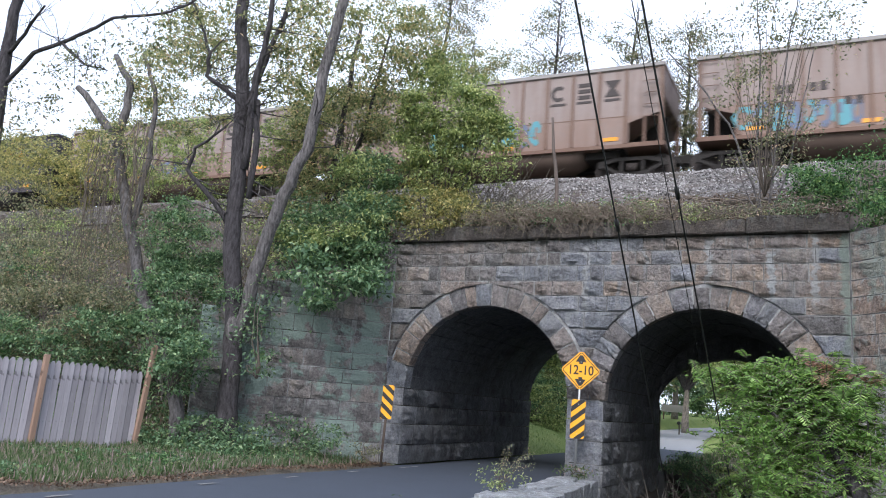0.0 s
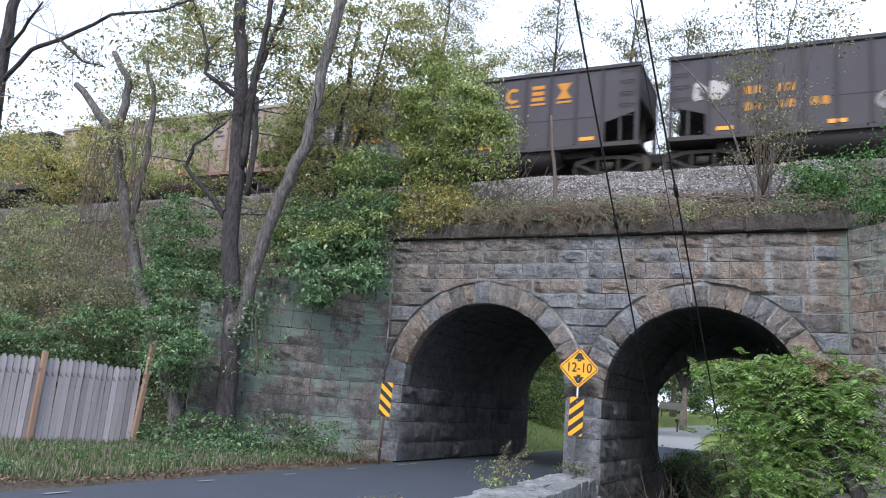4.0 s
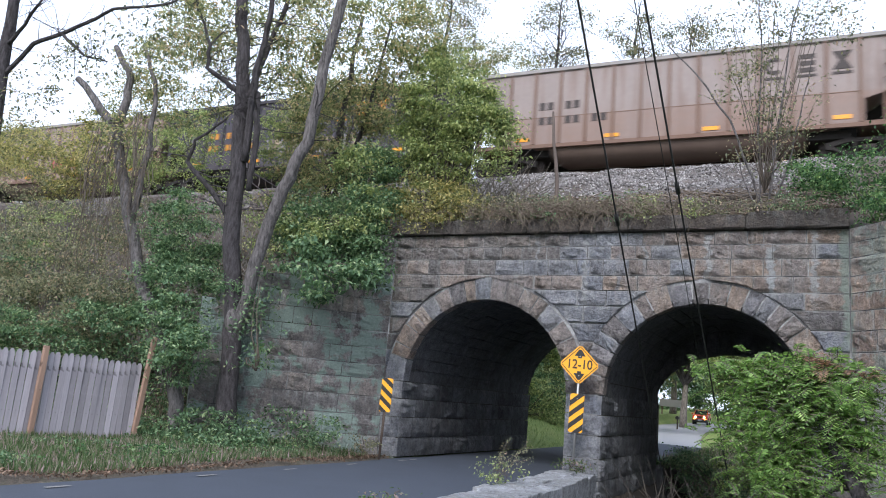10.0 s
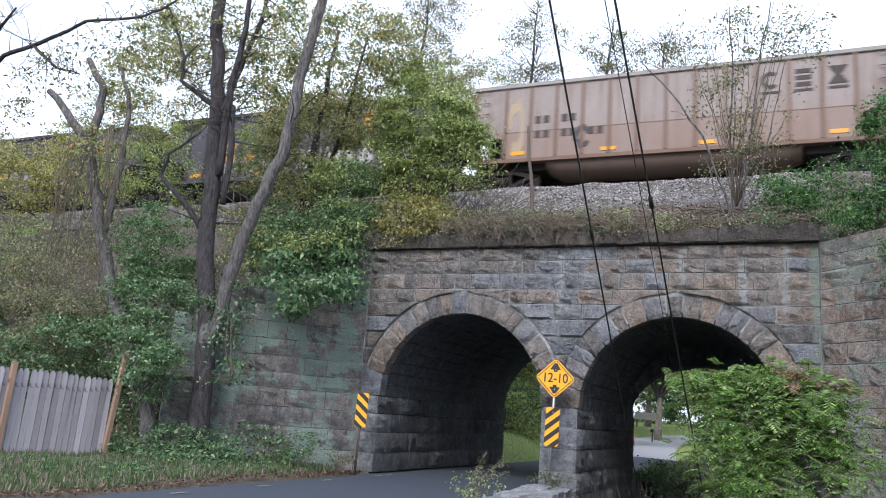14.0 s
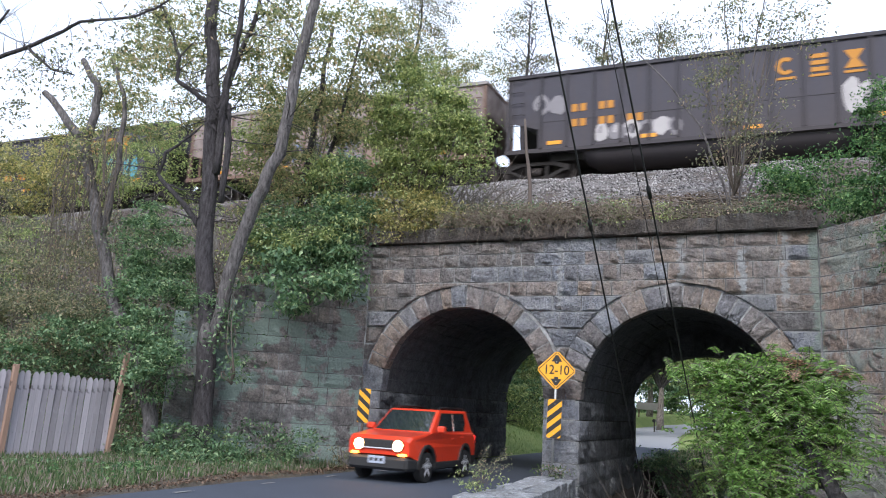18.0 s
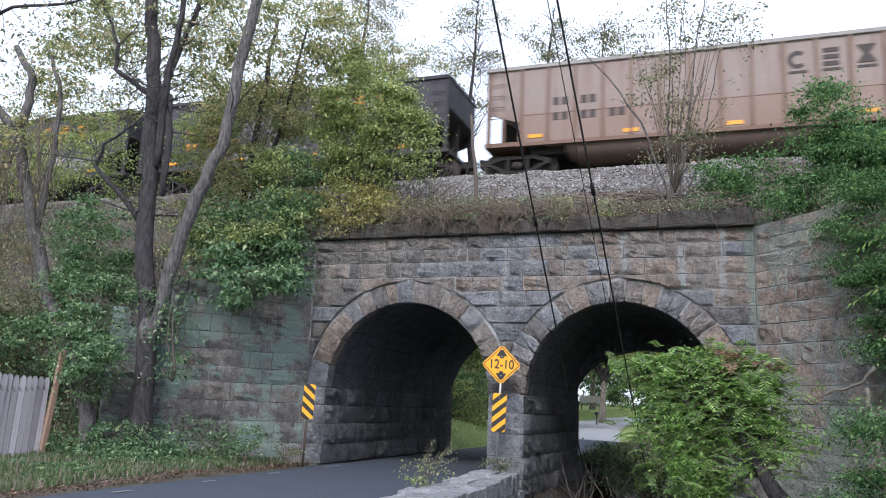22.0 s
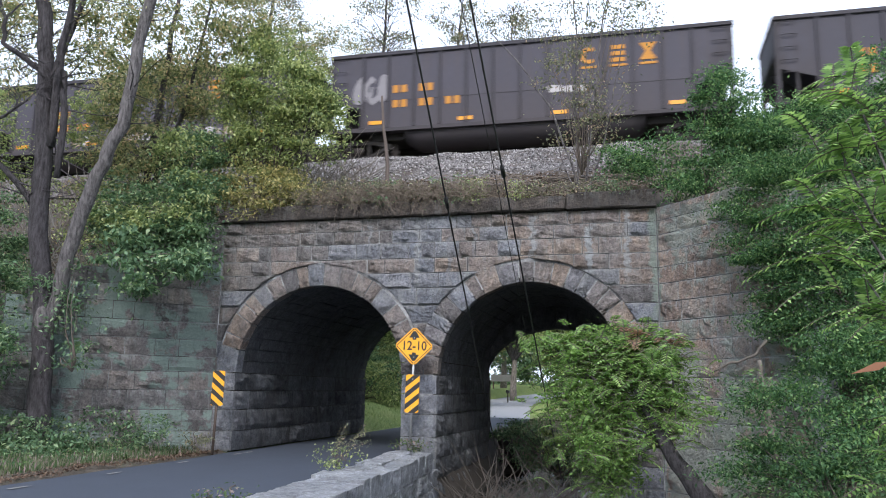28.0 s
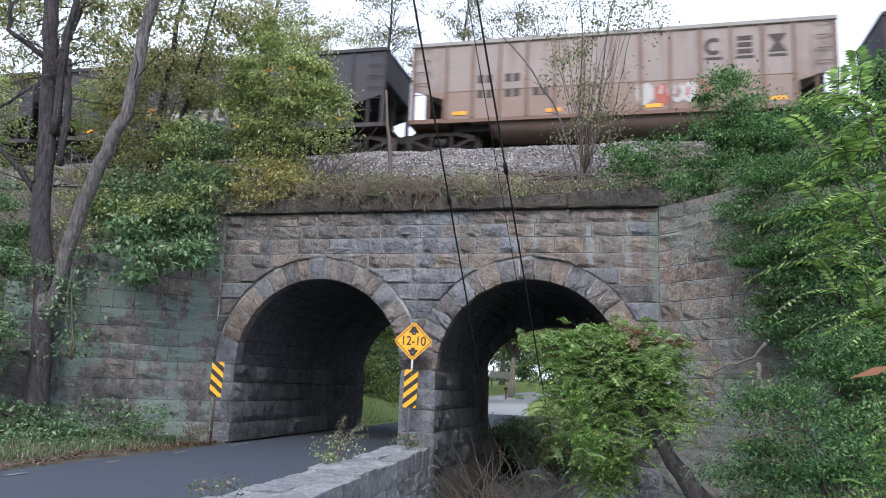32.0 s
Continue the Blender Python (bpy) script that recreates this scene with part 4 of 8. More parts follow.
def paint(name, base, rust, low, amount):
    """Faded freight car paint with rust that gathers low down and runs from the ribs."""
    m = Nodes(name, 0.75)
    tc = m.node("ShaderNodeTexCoord")
    sep = m.node("ShaderNodeSeparateXYZ")
    m.link(tc.outputs["Object"], sep.inputs[0])
    v = m.coords()
    ob = m.rand()
    big = m.noise(v, 0.6, 5, 0.65)
    streak = m.noise(m.coords((3.5, 3.5, 0.35)), 1.0, 5, 0.6)
    fine = m.noise(v, 8, 5)
    c = m.mix(big, two(base, 0.82), two(base, 1.15))
    c = m.mix(ob, c, m.mix(big, two(base, 0.92), low))
    c = m.mix(m.ramp(streak, [(0.5, (0, 0, 0)), (0.72, (amount, amount, amount))]), c, rust)
    # the lower sheets have rusted more than the upper ones
    lower = m.node("ShaderNodeMapRange")
    lower.inputs[1].default_value, lower.inputs[2].default_value, lower.inputs[3].default_value, lower.inputs[4].default_value = 2.05, 2.12, 0.85, 0.0
    m.link(sep.outputs[2], lower.inputs[0])
    c = m.mix(m.mix(1.0, lower.outputs[0], m.ramp(big, [(0.3, (0.25, 0.25, 0.25)), (0.65, (0.9, 0.9, 0.9))]), "MULTIPLY"), c, low)
    # grime round the two ends
    mid = m.node("ShaderNodeMath")
    mid.operation = "ADD"
    mid.inputs[1].default_value = CAR_LEN / 2
    m.link(sep.outputs[0], mid.inputs[0])
    off = m.node("ShaderNodeMath")
    off.operation = "ABSOLUTE"
    m.link(mid.outputs[0], off.inputs[0])
    ends = m.node("ShaderNodeMapRange")
    ends.inputs[1].default_value, ends.inputs[2].default_value, ends.inputs[3].default_value, ends.inputs[4].default_value = CAR_LEN / 2 - 1.5, CAR_LEN / 2, 0.0, 1.0
    m.link(off.outputs[0], ends.inputs[0])
    c = m.mix(m.mix(1.0, ends.outputs[0], m.ramp(m.noise(m.coords((1, 1, 0.6)), 1.3, 5, 0.65), [(0.4, (0, 0, 0)), (0.62, (0.75, 0.75, 0.75))]), "MULTIPLY"), c, two(rust, 0.4))
    mp = m.node("ShaderNodeMapRange")
    mp.inputs[1].default_value, mp.inputs[2].default_value, mp.inputs[3].default_value, mp.inputs[4].default_value = 1.0, 2.6, 0.75, 0.0
    m.link(sep.outputs[2], mp.inputs[0])
    mul = m.node("ShaderNodeMath")
    mul.operation = "MULTIPLY"
    m.link(mp.outputs[0], mul.inputs[0])
    m.link(big, mul.inputs[1])
    c = m.mix(mul.outputs[0], c, rust)
    c = m.mix(m.ramp(fine, [(0.4, (0, 0, 0)), (0.75, (0.25, 0.25, 0.25))]), c, two(base, 0.6))
    m.color(c).bump(fine, 0.15, 0.01)
    return m.mat


M_TAN = paint("faded_tan_paint", (0.285, 0.245, 0.238), (0.17, 0.098, 0.075), (0.245, 0.165, 0.132), 0.6)
# grime together with the tub's underside shade, both put into the paint
M_TANTUB = paint("shaded_grimy_tan_paint", (0.19, 0.135, 0.11), (0.045, 0.035, 0.032), (0.16, 0.105, 0.08), 0.5)
M_TANRIB = paint("rust_stained_tan_paint", (0.20, 0.135, 0.11), (0.12, 0.062, 0.045), (0.18, 0.11, 0.08), 0.6)
M_DARK = paint("dull_black_paint", (0.055, 0.052, 0.07), (0.07, 0.054, 0.052), (0.042, 0.041, 0.055), 0.35)
M_DARKRIB = paint("sooty_black_paint", (0.038, 0.036, 0.047), (0.055, 0.042, 0.04), (0.032, 0.031, 0.04), 0.35)
M_CHORD = plain("weathered_grey_chord", (0.30, 0.285, 0.28), 0.8, var=0.3, scale=3)
M_MARKDARK = plain("faded_black_marking", (0.06, 0.05, 0.05), 0.8, var=0.2)
M_MARKGOLD = plain("gold_marking", (0.50, 0.215, 0.025), 0.7, var=0.2)
M_REFLECT = plain("amber_reflector", (0.72, 0.30, 0.012), 0.4, var=0.1)
M_COAL = plain("coal", (0.02, 0.02, 0.021), 0.7, var=0.3, bump=0.8)
SPRAY = {
    "teal": plain("teal_spray", (0.09, 0.30, 0.36), 0.6, var=0.3),
    "white": plain("white_spray", (0.42, 0.40, 0.41), 0.7, var=0.3),
    "pale": plain("pale_grey_spray", (0.22, 0.21, 0.23), 0.7, var=0.3),
    "black": plain("black_spray", (0.035, 0.035, 0.045), 0.6, var=0.3),
    "red": plain("red_spray", (0.36, 0.10, 0.075), 0.7, var=0.3),
    "gold": plain("gold_spray", (0.60, 0.27, 0.03), 0.7, var=0.2),
    "tan": plain("tan_patch", (0.38, 0.30, 0.21), 0.8, var=0.3),
    "pink": plain("pink_spray", (0.42, 0.26, 0.22), 0.7, var=0.3),
    "blue": plain("slate_blue_spray", (0.13, 0.16, 0.24), 0.7, var=0.3),
}


def plate(bm, outline, y0, y1):
    """A plate with the outline (x, z) between y0 and y1."""
    a = [bm.verts.new((x, y0, z)) for x, z in outline]
    b = [bm.verts.new((x, y1, z)) for x, z in outline]
    bm.faces.new(a)
    bm.faces.new(b[::-1])
    n = len(a)
    for k in range(n):
        bm.faces.new((a[k], b[k], b[(k + 1) % n], a[(k + 1) % n]))


def wheel_truck(parent, x):
    t = solid("bogie", *tube_data([(x, 0.5, 0.52), (x, 2.6, 0.52)], [0.16, 0.16], 8), M_TRUCK, parent)
    for y in (0.34, 2.66):
        bm = bmesh.new()
        # cast frame with two side windows and an opening for the springs
        for q in (-1, 1):
            plate(bm, [(x + q * a, z) for a, z in ((1.16, 0.40), (1.16, 0.60), (0.60, 0.74), (0.0, 0.74), (0.0, 0.62), (0.52, 0.62), (0.94, 0.50), (0.94, 0.40))][::q], y, y + 0.12)
            plate(bm, [(x + q * a, z) for a, z in ((0.90, 0.48), (0.98, 0.40), (0.46, 0.13), (0.0, 0.13), (0.0, 0.23), (0.40, 0.23))][::q], y + 0.01, y + 0.11)
            plate(bm, [(x + q * a, z) for a, z in ((0.30, 0.22), (0.30, 0.63), (0.40, 0.63), (0.40, 0.22))][::q], y + 0.005, y + 0.115)
        part("side_frame", bm, M_TRUCK, t)
        for dx in (-0.12, 0.0, 0.12):
            rod("spring", (x + dx, y - 0.03, 0.24), (x + dx, y - 0.03, 0.5), 0.05, M_STEEL, t, n=8)
    for dx in (-0.89, 0.89):
        bm = bmesh.new()
        for y in (0.70, 2.28):
            cyl_bm(bm, (x + dx, y, 0.457), (x + dx, y + 0.13, 0.457), 0.457, n=28)
            cyl_bm(bm, (x + dx, y - 0.02, 0.457), (x + dx, y + 0.02, 0.457), 0.30, n=20)
        cyl_bm(bm, (x + dx, 0.5, 0.457), (x + dx, 2.6, 0.457), 0.08, n=10)
        part("wheelset", bm, M_STEEL, t)
    return t


def coal_car(light):
    L = CAR_LEN
    skin, rib = (M_TAN, M_TANRIB) if light else (M_DARK, M_DARKRIB)
    car = new("coal_car")
    W = 3.1
    ol = [(-L, 3.82), (0, 3.82), (0, 2.2), (-1.15, 1.84), (-1.15, 1.02), (-L + 1.15, 1.02), (-L + 1.15, 1.84), (-L, 2.2)]
    for name, y in (("side_panel", 0.04), ("side_panel", W - 0.08)):
        bm = bmesh.new()
        plate(bm, ol, y, y + 0.04)
        part(name, bm, skin, car)
    for s in (0, 1):
        f = (lambda x: x) if s == 0 else (lambda x: -L - x)
        bm = bmesh.new()
        plate(bm, [(f(-0.05), 3.82), (f(0), 3.82), (f(0), 2.7), (f(-2.5), 1.0), (f(-2.58), 1.0), (f(-0.08), 2.7)], 0.09, W - 0.09)
        part("end_slope_sheet", bm, skin, car)
        # plate and box added to block the sky and keep this gap dark
        bm = bmesh.new()
        plate(bm, [(f(-0.1), 1.1), (f(-0.1), 2.55), (f(-2.3), 1.1)], W / 2 - 0.03, W / 2 + 0.03)
        part("gap_plate", bm, M_TRUCK, car)
        box("bolster", (min(f(-2.7), f(-1.5)), 0.35, 0.72), (max(f(-2.7), f(-1.5)), W - 0.35, 1.0), M_TRUCK, car, 0.02)
        # corner posts, platform, ladder
        for y in (0.02, W - 0.12):
            box("corner_post", (min(f(-0.14), f(0)), y, 1.0), (max(f(-0.14), f(0)), y + 0.1, 3.82), rib, car, 0.006)
        box("door_post", (min(f(-0.66), f(-0.58)), 0.03, 1.1), (max(f(-0.66), f(-0.58)), 0.11, 2.02), rib, car, 0.006)
        box("end_sill", (min(f(-1.3), f(0.06)), 0.02, 0.98), (max(f(-1.3), f(0.06)), W - 0.02, 1.14), rib, car, 0.01)
        lad = None
        for k in range(5):
            z = 1.35 + k * 0.42
            y = 0.0
            bm = bmesh.new()
            xa, xb = f(-0.62), f(-0.2)
            cyl_bm(bm, (xa, -0.05, z + 0.65), (xb, -0.05, z + 0.65), 0.016, n=6)
            cyl_bm(bm, (xa, -0.05, z + 0.65), (xa, 0.05, z + 0.65), 0.014, n=6)
            cyl_bm(bm, (xb, -0.05, z + 0.65), (xb, 0.05, z + 0.65), 0.014, n=6)
            part("rung", bm, rib, car)
        bm = bmesh.new()
        xa, xb = f(0.0), f(0.55)
        bevel_box(bm, (min(xa, xb), W / 2 - 0.16, 0.72), (max(xa, xb), W / 2 + 0.16, 1.0), 0.03)
        bevel_box(bm, (min(f(0.45), f(0.68)), W / 2 - 0.2, 0.68), (max(f(0.45), f(0.68)), W / 2 + 0.12, 1.04), 0.05)
        part("coupler", bm, M_TRUCK, car)
        rod("brake_hose", (f(0.2), W / 2 - 0.4, 0.95), (f(0.5), W / 2 - 0.42, 0.45), 0.03, M_RUBBER, car, n=6)
    # top chord, side sills, ribs
    for y in (-0.03, W - 0.11):
        box("top_chord", (-L - 0.03, y, 3.76), (0.03, y + 0.14, 3.9), M_CHORD if light else rib, car, 0.015)
        box("side_sill", (-L + 1.1, y + 0.02, 0.96), (-1.1, y + 0.12, 1.1), rib, car, 0.01)
    for x in (-L - 0.04, -0.06):
        box("end_chord", (x, 0.11, 3.77), (x + 0.1, W - 0.11, 3.9), rib, car, 0.01)
    nr = 13
    for k in range(nr):
        x = -1.25 - (L - 2.5) * k / (nr - 1)
        b = bevel_box(bmesh.new(), (x - 0.045, -0.04, 1.1), (x + 0.045, 0.045, 3.76), 0.012)
        part("rib", b, rib, car)
    bm = bmesh.new()
    for k in range(nr):
        x = -1.25 - (L - 2.5) * k / (nr - 1)
        bevel_box(bm, (x - 0.055, W - 0.045, 1.1), (x + 0.055, W + 0.03, 3.76), 0.0)
    part("far_ribs", bm, rib, car)
    box("seam_strip", (-L + 1.2, 0.03, 2.07), (-1.2, 0.044, 2.1), rib, car, 0.004)
    # floor, round-bottomed tubs between the wheels
    box("floor", (-L + 2.2, 0.1, 0.98), (-2.2, W - 0.1, 1.04), rib, car, 0)
    for y in (0.12, 1.6):
        n = 14
        prof = [(y + 0.69 - 0.69 * math.cos(math.pi * k / n), 1.0 - 0.62 * math.sin(math.pi * k / n)) for k in range(n + 1)]
        v, f = [], []
        for x, kz in ((-L + 2.75, 0.55), (-L + 3.25, 1.0), (-3.25, 1.0), (-2.75, 0.55)):
            v += [(x, a, 1.0 - (1.0 - b) * kz) for a, b in prof]
        q = n + 1
        for r in range(3):
            f += [(r * q + k, (r + 1) * q + k, (r + 1) * q + k + 1, r * q + k + 1) for k in range(n)]
        f += [tuple(range(q)), tuple(range(3 * q, 4 * q))[::-1]]
        solid("tub", v, f, M_TANTUB if light else M_DARKRIB, car, smooth=True)
    box("centre_sill", (-L + 0.1, W / 2 - 0.2, 0.62), (-0.1, W / 2 + 0.2, 0.98), M_TRUCK, car, 0.01)
    solid("load", [(-L + 0.2, 0.1, 3.45), (-0.2, 0.1, 3.45), (-0.2, W - 0.1, 3.45), (-L + 0.2, W - 0.1, 3.45), (-L + 1.6, W / 2, 3.72), (-1.6, W / 2, 3.72)],
          [(0, 1, 5, 4), (1, 2, 5), (2, 3, 4, 5), (3, 0, 4)], M_COAL, car)
    for x in (-1.06, -L + 1.06):
        wheel_truck(car, x)
    # markings, as plain shapes
    mk = M_MARKDARK if light else M_MARKGOLD
    for k, x in enumerate((-3.64, -2.70, -1.73) if light else (-4.52, -3.58, -2.62)):
        bm = bmesh.new()
        w, z0, z1 = 0.54, 2.84, 3.42
        yy = (0.022, 0.046)
        zm = (z0 + z1) / 2
        if k == 0:
            # an open ring
            arc = [math.radians(48 + 264 * q / 12) for q in range(13)]
            plate(bm, [(x + w * 0.52 * r * math.cos(v), zm + 0.29 * r * math.sin(v)) for r, turn in ((1.0, arc), (0.56, arc[::-1])) for v in turn], *yy)
        elif k == 1:
            for a in range(3):
                zz = z0 + a * 0.22
                plate(bm, [(x - w * 0.42, zz), (x - w * 0.42, zz + 0.14), (x + w * 0.42, zz + 0.14), (x + w * 0.42, zz)], *yy)
        else:
            plate(bm, [(x - w / 2, z0), (x - 0.08, zm), (x - w / 2, z1), (x + w / 2, z1), (x + 0.08, zm), (x + w / 2, z0)], *yy)
        part("emblem_shape", bm, mk, car)
        bm = bmesh.new()
        plate(bm, [(x - w / 2, 2.68), (x - w / 2, 2.76), (x + w / 2, 2.76), (x + w / 2, 2.68)], *yy)
        part("emblem_bar", bm, mk, car)
    for z, xs in ((2.36, (-11.3, -11.0, -10.35, -10.06)), (1.82, (-11.3, -11.0, -10.35, -10.06, -9.4, -9.1))):
        for x in xs:
            bm = bmesh.new()
            plate(bm, [(x, z), (x, z + 0.27), (x + 0.2, z + 0.27), (x + 0.2, z)], 0.022, 0.044)
            part("lettering_bar", bm, mk, car)
    for x, z in ((-1.75, 1.24), (-8.7, 1.2), (-L + 1.75, 1.24), (-5.5, 1.18)):
        bm = bmesh.new()
        plate(bm, [(x - 0.25, z), (x - 0.25, z + 0.13), (x + 0.25, z + 0.13), (x + 0.25, z)], 0.02, 0.04)
        part("reflector", bm, M_REFLECT, car)
    return car


def spray(car, x0, x1, z0, z1, colours, seed):
    """Sprayed lettering nobody can read: a row of loose rounded shapes on the side."""
    rng = random.Random(seed)
    x = x0
    k = 0
    while x < x1:
        w = rng.uniform(0.35, 0.7)
        bm = bmesh.new()
        n = 11
        cx, cz = x + w / 2, (z0 + z1) / 2 + rng.uniform(-0.06, 0.06)
        start, stroke = rng.uniform(0, 6.28), rng.random() < 0.6
        outer = []
        for a in range(n + 1):
            ang = start + (5.4 if stroke else 6.28 * n / (n + 1)) * a / n
            r = rng.uniform(0.75, 1.05)
            outer.append((-math.cos(ang) * w * 0.55 * r, math.sin(ang) * (z1 - z0) * 0.5 * r))
        # a bent stroke, or a filled shape
        ring = outer + [(p * 0.55, q * 0.55) for p, q in outer[::-1]] if stroke else outer
        plate(bm, [(cx + p, cz + q) for p, q in ring], 0.024 - 0.002 * (k % 3), 0.044)
        part("graffiti", bm, SPRAY[colours[k % len(colours)]], car)
        if rng.random() < 0.6:
            bm = bmesh.new()
            zz = cz + rng.uniform(-0.2, 0.1) * (z1 - z0)
            plate(bm, [(cx - w * 0.22, zz - 0.03), (cx - w * 0.12, zz + (z1 - z0) * 0.3), (cx + w * 0.02, zz + (z1 - z0) * 0.3), (cx - w * 0.02, zz - 0.05)], 0.014, 0.02)
            part("graffiti", bm, SPRAY[colours[(k + 1) % len(colours)]], car)
        x += w * rng.uniform(0.75, 1.0)
        k += 1


def sprayed_word(car, text, x, z, height, colour):
    cu = bpy.data.curves.new("word", "FONT")
    cu.body, cu.size, cu.extrude = text, height * 1.35, 0.003
    tmp = bpy.data.objects.new("word", cu)
    scene.collection.objects.link(tmp)
    me = bpy.data.meshes.new_from_object(tmp.evaluated_get(bpy.context.evaluated_depsgraph_get()))
    bpy.data.objects.remove(tmp)
    me.materials.clear()
    me.materials.append(SPRAY[colour])
    ob = hang(new("graffiti", me), car)
    ob.matrix_local = pose(x, 0.028, z, 90, 0, 0)


# which cars are tan, and what is sprayed on them: (from, to, low, high, colours)
TAN_CARS = (-2, -1, 0, 1, 4, 7, 9, 10, 14, 16, 24, 27)
SPRAYED = {
    -1: [(-12.6, -9.0, 1.15, 2.1, ("teal", "blue"))],
    0: [(-8.6, -4.4, 1.2, 2.25, ("teal", "teal", "blue"))],
    1: [(-8.8, -5.8, 1.2, 1.95, ("black", "blue"))],
    2: [(-12.9, -12.0, 2.3, 3.0, ("white",)), (-3.4, -2.7, 1.9, 2.4, ("white",)), (-7.7, -6.7, 1.5, 2.1, ("pale",))],
    3: [(-12.6, -11.6, 2.0, 2.7, ("pale",)), (-6.5, -5.0, 1.4, 1.9, ("pale", "gold"))],
    4: [(-10.0, -6.0, 1.3, 2.0, ("pink", "tan"))],
    5: [(-5.2, -3.0, 1.3, 2.3, ("tan", "white", "pale")), (-12.8, -12.0, 2.2, 2.9, ("pale",))],
    6: [(-9.4, -7.4, 1.4, 2.3, ("tan",)), (-11.3, -9.6, 1.2, 1.8, ("white", "pale")), (-5.0, -1.8, 1.2, 1.6, ("white", "pale"))],
    8: [(-8.4, -3.3, 1.3, 2.2, ("pale", "tan")), (-12.8, -12.1, 2.2, 3.0, ("pale",))],
    9: [(-7.2, -5.4, 1.5, 2.2, ("red", "red", "pink")), (-11.6, -11.1, 1.2, 3.0, ("black",))],
    10: [(-9.9, -9.4, 1.2, 2.2, ("black",)), (-12.3, -11.9, 1.2, 3.4, ("tan",))],
    11: [(-10.8, -8.3, 1.3, 1.9, ("pale",)), (-7.0, -1.8, 1.2, 2.1, ("pale", "white"))],
    12: [(-8.5, -5.2, 1.3, 2.2, ("pale", "black")), (-12.0, -11.3, 1.3, 1.8, ("pale",))],
    13: [(-12.7, -11.9, 2.3, 3.1, ("pale",)), (-10.5, -8.0, 1.2, 1.9, ("white", "pale")), (-3.0, -2.0, 1.3, 2.5, ("white",))],
    14: [(-8.7, -5.4, 1.3, 2.2, ("black", "blue", "pale"))],
    15: [(-3.7, -1.9, 1.2, 2.5, ("teal",)), (-12.7, -11.6, 2.3, 3.2, ("pale",)), (-6.2, -4.8, 1.3, 1.8, ("white", "pale"))],
    17: [(-9.0, -6.0, 1.2, 1.6, ("pale",))],
    18: [(-6.5, -2.3, 1.25, 2.0, ("pale", "white")), (-12.8, -12.0, 2.4, 3.1, ("pale",))],
    19: [(-4.2, -0.6, 1.3, 2.2, ("pink", "white", "pink")), (-8.4, -7.3, 1.9, 2.4, ("white",)), (-12.4, -11.0, 1.3, 2.4, ("gold", "tan")), (-13.0, -11.6, 2.8, 3.4, ("white",))],
    20: [(-11.0, -5.5, 1.2, 1.9, ("pale", "white"))],
    21: [(-12.8, -11.6, 2.0, 3.1, ("pale",)), (-6.0, -4.9, 1.9, 2.2, ("white",))],
    22: [(-9.6, -2.5, 1.2, 1.6, ("tan", "white", "pale")), (-8.0, -7.2, 2.1, 2.6, ("white",))],
    23: [(-8.8, -2.2, 1.2, 2.1, ("white", "white", "pale"))],
    24: [(-6.1, -4.0, 1.25, 2.05, ("white", "red", "white"))],
    25: [(-9.0, -6.2, 1.3, 2.0, ("pale", "white"))],
}
# how far each car stands from even spacing
SHIFT = {2: -0.1, 4: 0.2, 5: 0.25, 6: -0.15, 7: 0.1, 8: -0.35, 9: 0.2, 10: -0.2, 12: -0.3, 13: 0.2, 14: 0.45, 15: 0.3, 17: -0.4, 18: -0.05, 19: -0.07, 20: 0.15, 23: 0.12, 24: -0.1}
TRAIN = []


def build_train():
    base = {True: coal_car(True), False: coal_car(False)}
    tags = {True: "faded tan coal car with rusty ribs", False: "dull black coal car with gold markings"}
    fresh = {True: True, False: True}
    for k in range(-2, 29):
        light = k in TAN_CARS
        if fresh[light]:
            car, fresh[light] = base[light], False
        else:
            car = copy_thing(base[light], Matrix.Identity(4))
        TRAIN.append((k, car))
    for k, car in TRAIN:
        label = tags[k in TAN_CARS]
        sprays = SPRAYED.get(k, ())
        if sprays:
            label += " and " + sprays[0][4][0] + " graffiti"
        tagged(car, label, "railway car", "cars of the coal train")
        for n, (a, b, c, d, cols) in enumerate(sprays):
            spray(car, a, b, c, d, cols, 100 + k * 7 + n)
        if k == 17:
            sprayed_word(car, "TCUP", -8.9, 2.1, 0.75, "pale")


build_train()


# ---- road signs ----
def clip_half(poly, a, b, c):
    """The part of a polygon where a x + b z >= c."""
    out = []
    for k, p in enumerate(poly):
        q = poly[(k + 1) % len(poly)]
        dp, dq = a * p[0] + b * p[1] - c, a * q[0] + b * q[1] - c
        if dp >= 0:
            out.append(p)
        if (dp >= 0) != (dq >= 0):
            t = dp / (dp - dq)
            out.append((p[0] + (q[0] - p[0]) * t, p[1] + (q[1] - p[1]) * t))
    return out


def sheet(name, poly, y0, y1, material, parent, label=""):
    bm = bmesh.new()
    plate(bm, poly, y0, y1)
    return part(name, bm, material, parent, label)


